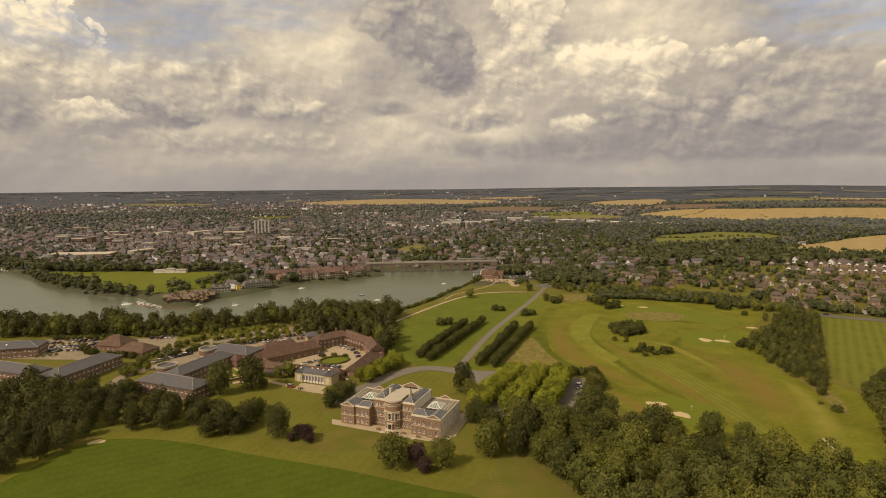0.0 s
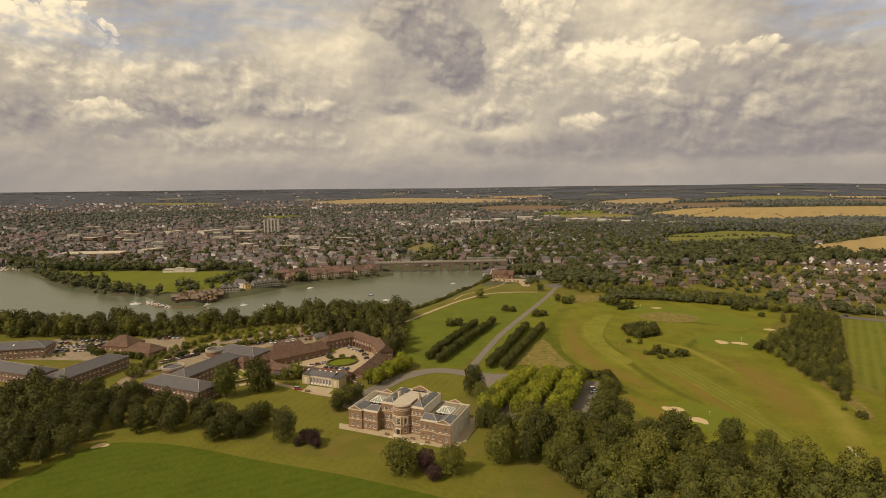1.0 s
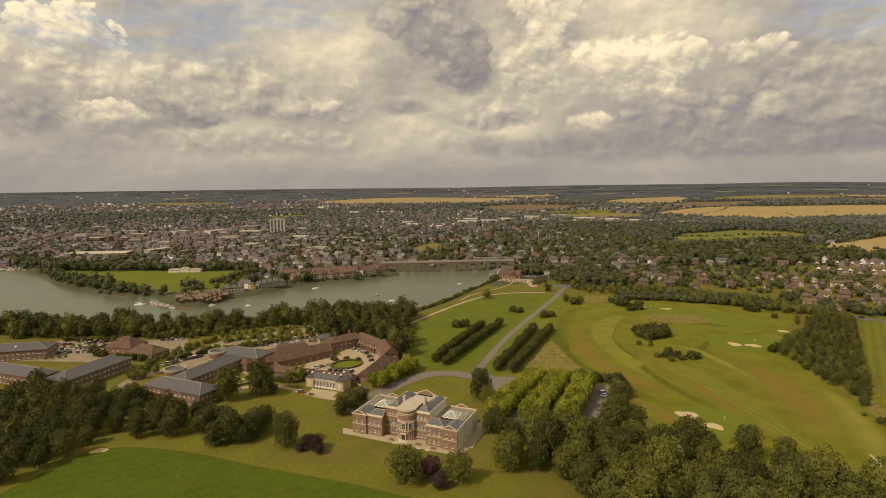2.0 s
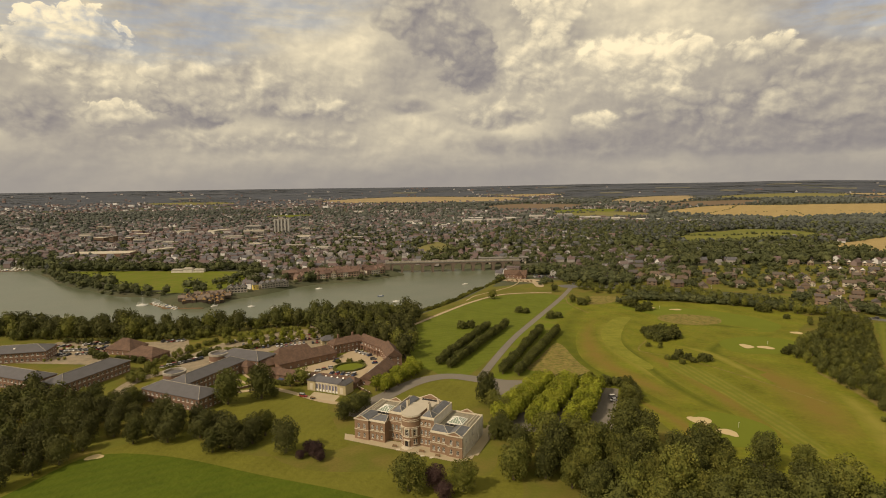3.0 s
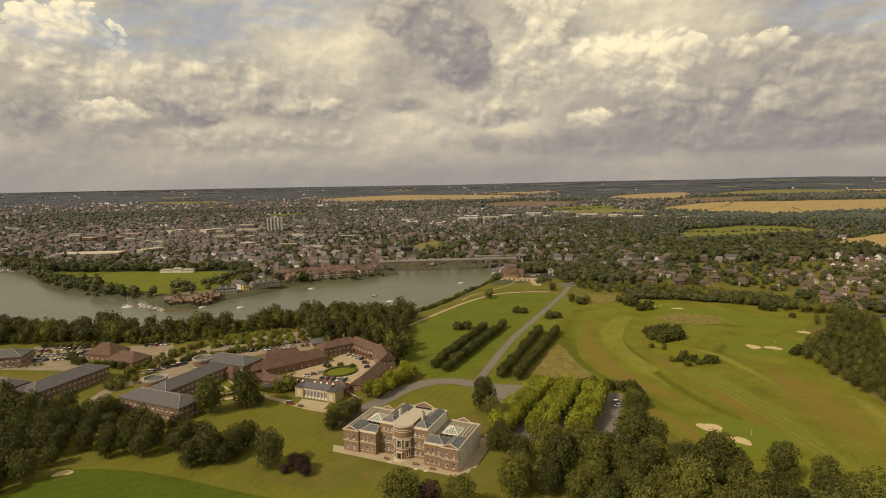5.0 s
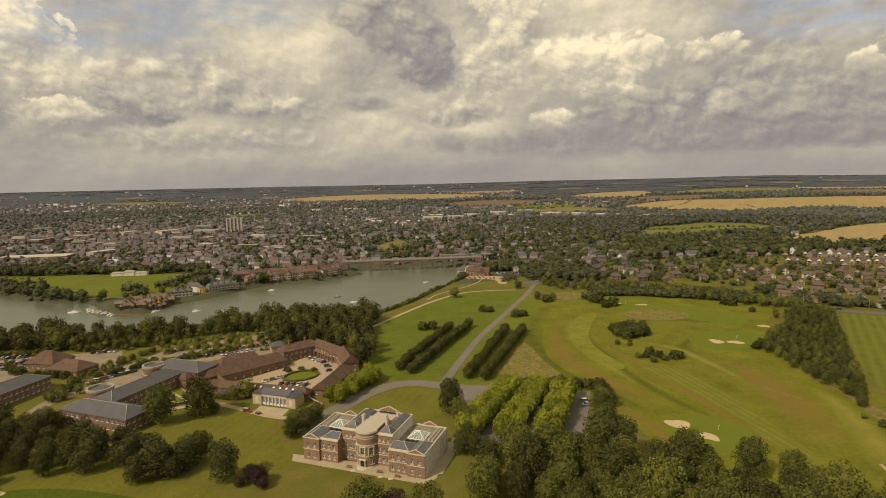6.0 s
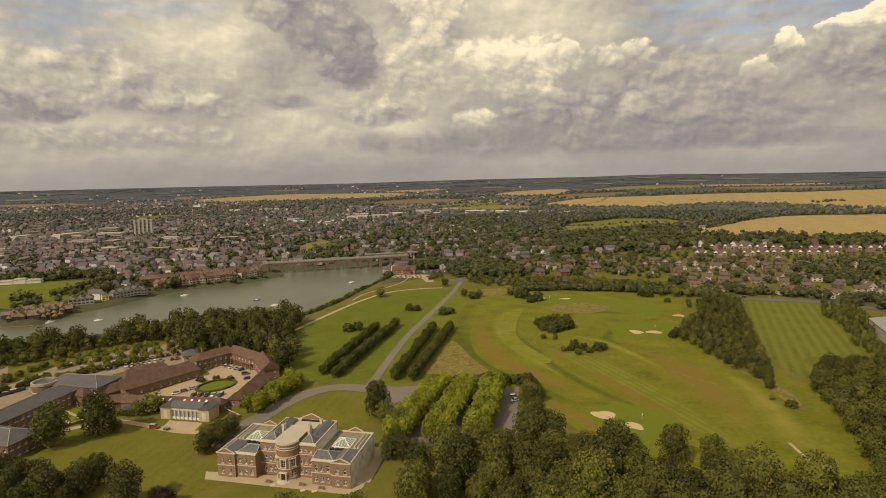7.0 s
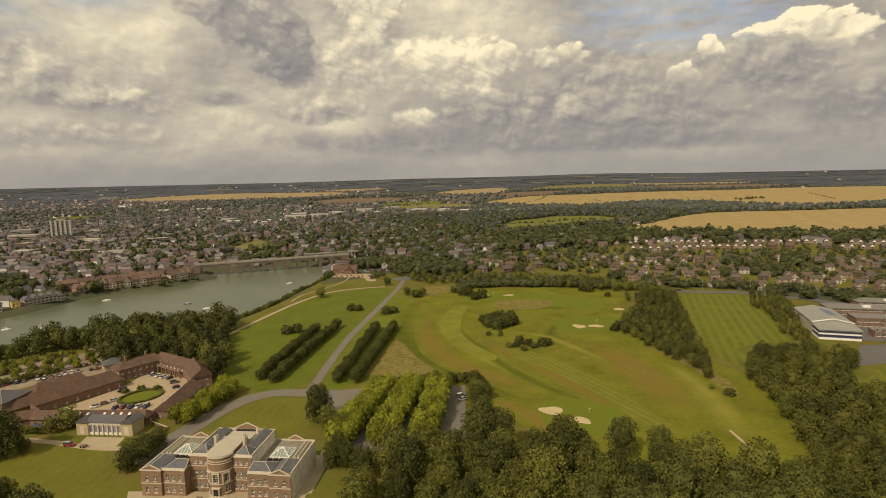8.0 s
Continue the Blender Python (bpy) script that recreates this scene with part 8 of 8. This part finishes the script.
line_of([(157, 562), (177, 577), (195, 575), (214, 574), (229, 564), (248, 556), (269, 553), (277, 536), (292, 533), (307, 526), (330, 512)], 2.2, 2.6, 4.4, 2.5, 1.9)
line_of([(170, 592), (200, 584), (240, 570), (285, 556), (320, 528)], 3.0, 3.2, 5.0, 4, 1.9)
line_of([(130, 690), (160, 720), (200, 800), (230, 860), (420, 880)], 5, 4, 6.5, 10)
line_of([(60, 750), (90, 742), (130, 736)], 4, 4, 6, 5)
for x, y in scatter([(126, 672), (150, 662), (190, 650), (205, 690), (175, 735), (126, 732), (124, 700)], 8.5, 71):
    r = r5.uniform(5.0, 8.0)
    far_wood.tree(x, y, r, r * r5.uniform(1.7, 2.1), True)
for x, y in scatter([(100, 664), (110, 676), (104, 690), (92, 660)], 6, 72) + scatter([(46, 700), (52, 722), (62, 726), (56, 702)], 5, 73):
    r = r5.uniform(2.0, 3.6)
    far_wood.tree(x, y, r, r * 1.9, True)
line_of([(335, 530), (360, 515), (400, 492), (440, 450), (470, 410), (540, 370)], 3.5, 3.0, 5.5, 6)
line_of([(430, 410), (470, 400), (520, 380)], 6, 3.5, 5.5, 5)
line_of([(1165, 1318), (1235, 1335), (1266, 1312)], 7, 3.5, 6, 14, 1.6)
line_of([(1508, 1415), (1450, 1318), (1351, 1187)], 9, 1.4, 2.6, 3, 1.4)
line_of([(972, 1553), (1071, 1475), (1243, 1426)], 9, 1.2, 2.2, 3, 1.4)
line_of([(621, 1531), (765, 1677), (859, 1823)], 9, 1.4, 2.6, 3, 1.4)
line_of([(743, 1563), (877, 1551), (819, 1390)], 9, 1.2, 2.2, 3, 1.4)
line_of([(420, 1110), (480, 1080), (560, 1090), (610, 1060)], 7, 2.0, 3.6, 5, 1.6)
hill_wood.done("hill_trees", "green trees and woods beyond the town, tinted blue-grey for haze", M_LEAFHILLHAZE)
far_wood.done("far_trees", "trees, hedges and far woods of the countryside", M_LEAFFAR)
# these far woods have the haze in their leaf colour
hazed_wood.done("far_heath", "low dull-green far woods towards the hills, greyed with painted haze", M_LEAFHAZE)

# ---- cars, boats and small things ----
def loft(sections):
    """A skin over cross-sections (x, half width, low z, high z)."""
    bm, rings = bmesh.new(), []
    for x, w, a, b in sections:
        rings.append([bm.verts.new(p) for p in ((x, -w, a), (x, w, a), (x, w, (a + b) / 2), (x, w * 0.88, b), (x, -w * 0.88, b), (x, -w, (a + b) / 2))])
    for p, q in zip(rings, rings[1:]):
        for i in range(6):
            j = (i + 1) % 6
            bm.faces.new((p[i], p[j], q[j], q[i]))
    bm.faces.new(rings[0][::-1])
    bm.faces.new(rings[-1])
    bmesh.ops.recalc_face_normals(bm, faces=bm.faces)
    return bm


def car_proto(label, l=4.3, h=1.45, van=False):
    t = thing("car", pose(0, -960, -80), label, "car")
    part("body", loft([(-l / 2, 0.72, 0.35, 0.8), (-l / 2 + 0.15, 0.86, 0.25, 0.95), (-0.9, 0.88, 0.25, 0.98), (1.0, 0.88, 0.25, 0.95), (l / 2 - 0.2, 0.84, 0.25, 0.8), (l / 2, 0.7, 0.35, 0.65)]), M_CAR, t)
    part("cabin", loft([(-l / 2 + 0.1, 0.78, 0.9, 1.05), (-l / 2 + (0.15 if van else 0.6), 0.78, 0.9, h), (0.5, 0.78, 0.9, h), (1.2, 0.76, 0.9, 1.0)]), M_GLASS, t, "dark windows")
    part("roof", loft([(-l / 2 + (0.2 if van else 0.65), 0.70, h - 0.05, h + 0.03), (0.48, 0.70, h - 0.05, h + 0.03)]), M_CAR, t)
    for x in (-l * 0.3, l * 0.31):
        for y in (-0.8, 0.8):
            bm = bmesh.new()
            bmesh.ops.create_cone(bm, cap_ends=True, segments=10, radius1=0.32, radius2=0.32, depth=0.2, matrix=pose(x, y, 0.32, 90))
            part("wheel", bm, M_TYRE, t)
    return t


CARS = [car_proto("parked family car with dark windows"), car_proto("parked small hatchback with dark windows", 3.8, 1.5), car_proto("parked people carrier with dark windows", 4.7, 1.8, True)]
rc = random.Random(4)


def park(x, y, turn, z=0.2):
    copy_thing(rc.choice(CARS), pose(x, y, z, 0, 0, turn + rc.choice((0, 180))))["group"] = "parked cars"


def bay(p0, p1, n, turn, skip=0.2, z=0.2):
    for i in range(n):
        if rc.random() > skip:
            park(p0[0] + (p1[0] - p0[0]) * i / max(1, n - 1), p0[1] + (p1[1] - p0[1]) * i / max(1, n - 1), turn + rc.uniform(-4, 4), z)


bay((-73, 355.5), (-59, 352.5), 5, 70, 0.1)
bay((-83, 360), (-76, 366), 3, 20, 0.1)
bay((-78, 375), (-74, 384), 3, 50, 0.3)
bay((-66, 401), (-56, 392), 4, 40, 0.0)
bay((-52, 384), (-50, 376), 3, 20, 0.3)
park(-98, 354, 70)
park(86.5, 314, 10)
park(87.5, 318.5, 10)
bay((-288, 388), (-244, 396), 16, 75, 0.15)
bay((-290, 398), (-246, 407), 16, 75, 0.2)
bay((-286, 412), (-256, 420), 10, 75, 0.25)
bay((-250, 412), (-240, 396), 7, 20, 0.15)
bay((-184, 366), (-168, 384), 10, 20, 0.15)
bay((-160, 396), (-134, 414), 10, 120, 0.2)
bay((-162, 426), (-112, 446), 14, 110, 0.3)
bay((-148, 432), (-106, 452), 10, 110, 0.4)
bay((-222, 424), (-202, 428), 7, 80, 0.2)
bay((-152, 417), (-100, 436), 20, 110, 0.15)
bay((-144, 408), (-100, 424), 16, 110, 0.2)
bay((-122, 410), (-112, 414), 4, 100, 0.1)
park(-181, 312, 80)
park(-80, 318, -20)
park(300, 552, -50, 0.35)
park(398, 463, -55, 0.35)
park(350, 497, -45, 0.35)


def boat_proto(label, sail):
    t = thing("boat", pose(0, -970, -80), label, "boat")
    part("hull", loft([(-3.6, 0.9, 0.2, 0.9), (-1.5, 1.25, -0.2, 0.9), (1.2, 1.15, -0.2, 1.0), (3.2, 0.5, 0.1, 1.15), (4.2, 0.06, 0.7, 1.25)]), M_HULL, t)
    part("cabin", loft([(-1.4, 0.8, 0.85, 1.4), (0, 0.8, 0.85, 1.55), (1.8, 0.5, 0.9, 1.3)]), M_WHITE, t, "white cabin top")
    if sail:
        bm = bmesh.new()
        bmesh.ops.create_cone(bm, cap_ends=True, segments=8, radius1=0.11, radius2=0.06, depth=10, matrix=pose(0.6, 0, 6))
        part("mast", bm, M_METAL, t, "thin metal mast")
        bm = bmesh.new()
        beam(bm, 0.6, 0, 2.1, -3.2, 0, 2.2, 0.12)
        part("boom", bm, M_WHITE, t, "boom with a furled sail")
    return t


BOATS = [boat_proto("white moored motor boat", False), boat_proto("moored sailing yacht with a bare mast", True)]
for k, x, y, a, s in ((1, -317, 572, 10, 1.35), (1, -241, 568, 60, 1.0), (1, -203, 566, 15, 0.9), (1, -179, 562, 5, 0.95), (0, -82, 618, 10, 0.85), (0, -62, 590, 5, 0.9), (0, 9, 690, 30, 1.0), (0, -160, 662, 20, 1.0)):
    copy_thing(BOATS[k], pose(x, y, WATER, 0, 0, a) @ Matrix.Diagonal((s, s, s, 1)))["group"] = "moored boats"
for k in range(16):
    u = (k % 8) / 7
    x, y = -312 + 34 * u + (k // 8) * 4 + rc.uniform(-1, 1), 584 - 22 * u - (k // 8) * 6 + rc.uniform(-1, 1)
    copy_thing(BOATS[rc.random() < 0.3], pose(x, y, WATER + 0.02, 0, 0, 80 + rc.uniform(-15, 15)) @ Matrix.Diagonal((0.8, 0.8, 0.8, 1)))["group"] = "boatyard boats"
for k in range(30):
    x, y = -668 + (k % 10) * 6.5 + rc.uniform(-2, 2), 806 + (k // 10) * 15 + rc.uniform(-3, 3) + (k % 10) * 1.5
    copy_thing(BOATS[rc.random() < 0.3], pose(x, y, WATER + 0.02, 0, 0, 100 + rc.uniform(-15, 15)) @ Matrix.Diagonal((1.1, 1.1, 1.1, 1)))["group"] = "boats in the marina"
for x0, y0, l, a in ((-672, 800, 66, 13), (-670, 815, 66, 13), (-668, 830, 62, 13), (-314, 580, 34, -38), (-288, 556, 40, 3)):
    pn = thing("pontoon", pose(x0, y0, WATER, 0, 0, a), "grey timber boatyard pontoon on the water", "pontoon")
    part("deck", box(0, 0, 0.1, l, 2.0, 0.6), M_TIMBER, pn)
    for k in range(6):
        part("pile", box(2 + k * l / 6, 2.0, -2, 2.3 + k * l / 6, 2.3, 2.2), M_TIMBER, pn)

# round the hall and the orangery
HM = hall.matrix_basis
for x, y, l in ((20, -2.2, 2.2), (33, -2.0, 2.4), (41, -3, 2.2)):
    b = thing("bench", HM @ pose(x, y, 0.12), "weathered timber garden bench on the terrace", "bench", "terrace benches")
    part("seat", box(0, 0, 0.4, l, 0.6, 0.5), M_TIMBER, b)
    part("backrest", box(0, 0.5, 0.5, l, 0.6, 1.0), M_TIMBER, b)
    for u in (0.1, l - 0.2):
        part("leg", box(u, 0.05, 0, u + 0.1, 0.55, 0.4), M_TIMBER, b)
for x, y in ((-21, 257), (-10, 251.5), (-6, 250), (10, 252)):
    st = thing("stone_slab", pose(x, y, 0.1, 0, 0, 10), "pale stone slab set in the lawn", "stone slab", "lawn slabs")
    part("slab", box(-0.9, -0.6, 0, 0.9, 0.6, 0.18, 0.05), M_STONE, st)
for x, y, n in ((-74, 377, 1), (-67, 379.5, 1), (-59, 377, 1)):
    plant("hedgebush", x, y, 0.9, 0.8, "clipped shrubs in the yard")
bm = bmesh.new()
for i in range(36):
    q = []
    for a, k in ((math.tau * i / 36, 1.0), (math.tau * (i + 1) / 36, 1.0), (math.tau * (i + 1) / 36, 1.16), (math.tau * i / 36, 1.16)):
        u, w = 9.4 * k * math.cos(a), 7.6 * k * math.sin(a)
        q.append((-64.7 + u * 0.80 - w * 0.58, 368.0 + u * 0.58 + w * 0.80))
    add_prism(bm, q[::-1], 0.1, 1.0 + 0.12 * math.sin(5 * i))
hedge = part("yard_hedge", bm, M_LEAFDARK)
tagged(hedge, "low clipped dark hedge round the yard lawn", "hedge")
ag = thing("gazebo_awning", pose(-99, 339, 0.1, 0, 0, -15), "blue canvas awning beside the stables", "awning")
part("canopy", box(-2, -1.6, 2.4, 2, 1.6, 2.7, 0.4), M_BLUE, ag, "blue canvas canopy")
for x in (-1.8, 1.8):
    for y in (-1.4, 1.4):
        part("post", box(x - 0.05, y - 0.05, 0, x + 0.05, y + 0.05, 2.4), M_METAL, ag)
# golf flags, street lamps, field posts and garden tables
def flag(x, y):
    t = thing("golf_flag", pose(x, y, 0.2), "thin golf flagstick with a small white flag", "golf flag", "golf flags")
    bm = bmesh.new()
    bmesh.ops.create_cone(bm, cap_ends=True, segments=6, radius1=0.05, radius2=0.04, depth=2.4, matrix=pose(0, 0, 1.2))
    part("flagstick", bm, M_WHITE, t, "white flagstick")
    part("flag_cloth", box(0.04, -0.015, 1.95, 0.45, 0.015, 2.3), material("white_cloth", (0.7, 0.68, 0.6), 0.8), t, "white flag cloth")


flag(136, 282)
flag(222, 421)
flag(186, 538)


def lamp_proto():
    t = thing("street_lamp", pose(0, -980, -80), "tall grey street lamp beside the lane", "street lamp")
    bm = bmesh.new()
    bmesh.ops.create_cone(bm, cap_ends=True, segments=8, radius1=0.14, radius2=0.07, depth=9, matrix=pose(0, 0, 4.5))
    part("post", bm, M_METAL, t)
    bm = bmesh.new()
    beam(bm, 0, 0, 8.9, 1.6, 0, 9.3, 0.06)
    part("arm", bm, M_METAL, t)
    part("lamp_head", box(1.3, -0.18, 9.2, 2.2, 0.18, 9.42, 0.05), M_METAL, t)
    return t


LAMP = lamp_proto()
for x, y, a in ((180, 646, 250), (222, 632, 240), (262, 606, 230), (300, 566, 225), (336, 520, 220), (372, 492, 230), (404, 470, 220), (424, 436, 200)):
    copy_thing(LAMP, pose(x, y, land(x, y), 0, 0, a))["group"] = "street lamps along the lane"


def table_proto():
    t = thing("picnic_table", pose(0, -985, -80), "weathered timber picnic table on the gravel", "picnic table")
    part("tabletop", box(-0.9, -0.4, 0.7, 0.9, 0.4, 0.78), M_TIMBER, t)
    for y in (-0.85, 0.6):
        part("bench_board", box(-0.9, y, 0.4, 0.9, y + 0.25, 0.46), M_TIMBER, t)
    for x in (-0.7, 0.6):
        part("frame", box(x, -0.8, 0, x + 0.1, 0.8, 0.7, 0.02), M_TIMBER, t)
    return t


TABLE = table_proto()
for k in range(22):
    x, y = 60 + (k % 6) * 5.5 + rc.uniform(-1.5, 1.5), 681 + (k // 6) * 5 + rc.uniform(-1.5, 1.5)
    copy_thing(TABLE, pose(x, y, land(x, y) + 0.2, 0, 0, rc.uniform(0, 180)))["group"] = "tables before the inn"
bay((95, 714), (119, 712), 9, 80, 0.1, 0.35)
bay((95, 722), (119, 719), 9, 80, 0.1, 0.35)
bay((132, 662), (140, 656), 3, 20, 0.0, 0.4)
cart = thing("horse_cart", pose(-74, 315, 0.15, 0, 0, -25), "small dark timber cart beside the walk", "cart")
part("cart_bed", box(-1.2, -0.7, 0.6, 1.2, 0.7, 1.0), M_TIMBER, cart)
for x in (-0.7, 0.7):
    for y in (-0.8, 0.8):
        bm = bmesh.new()
        bmesh.ops.create_cone(bm, cap_ends=True, segments=12, radius1=0.42, radius2=0.42, depth=0.1, matrix=pose(x, y, 0.42, 90))
        part("wheel", bm, M_TYRE, cart)
part("shaft", box(1.2, -0.05, 0.6, 3.0, 0.05, 0.7), M_TIMBER, cart)
# low walls and railings
for x0, y0, x1, y1, lb in ((-52, 331, -44, 322, "low brick wall beside the stables"), (-128, 322, -108, 338, "low brick wall beside the walk")):
    l, a = math.hypot(x1 - x0, y1 - y0), math.degrees(math.atan2(y1 - y0, x1 - x0))
    t = thing("garden_wall", pose(x0, y0, 0.05, 0, 0, a), lb, "garden wall")
    part("wall", box(0, -0.15, 0, l, 0.15, 1.3), M_BRICK, t)
    part("coping", box(-0.05, -0.2, 1.3, l + 0.05, 0.2, 1.4), M_STONE, t, "pale stone coping")
for proto in [t for k in KITS.values() for t in k] + [H_SEMI, H_HIP, H_GABLE, H_BUNG, H_ROW, H_PALE, H_YELLOW, H_TIMBER, H_TOWN, H_TWIN, H_FRONT, H_BAY, H_LONG, H_PAIR, H_ESTATE] + CARS + BOATS + [LAMP, TABLE]:
    for o2 in (*proto.children_recursive, proto):
        bpy.data.objects.remove(o2)
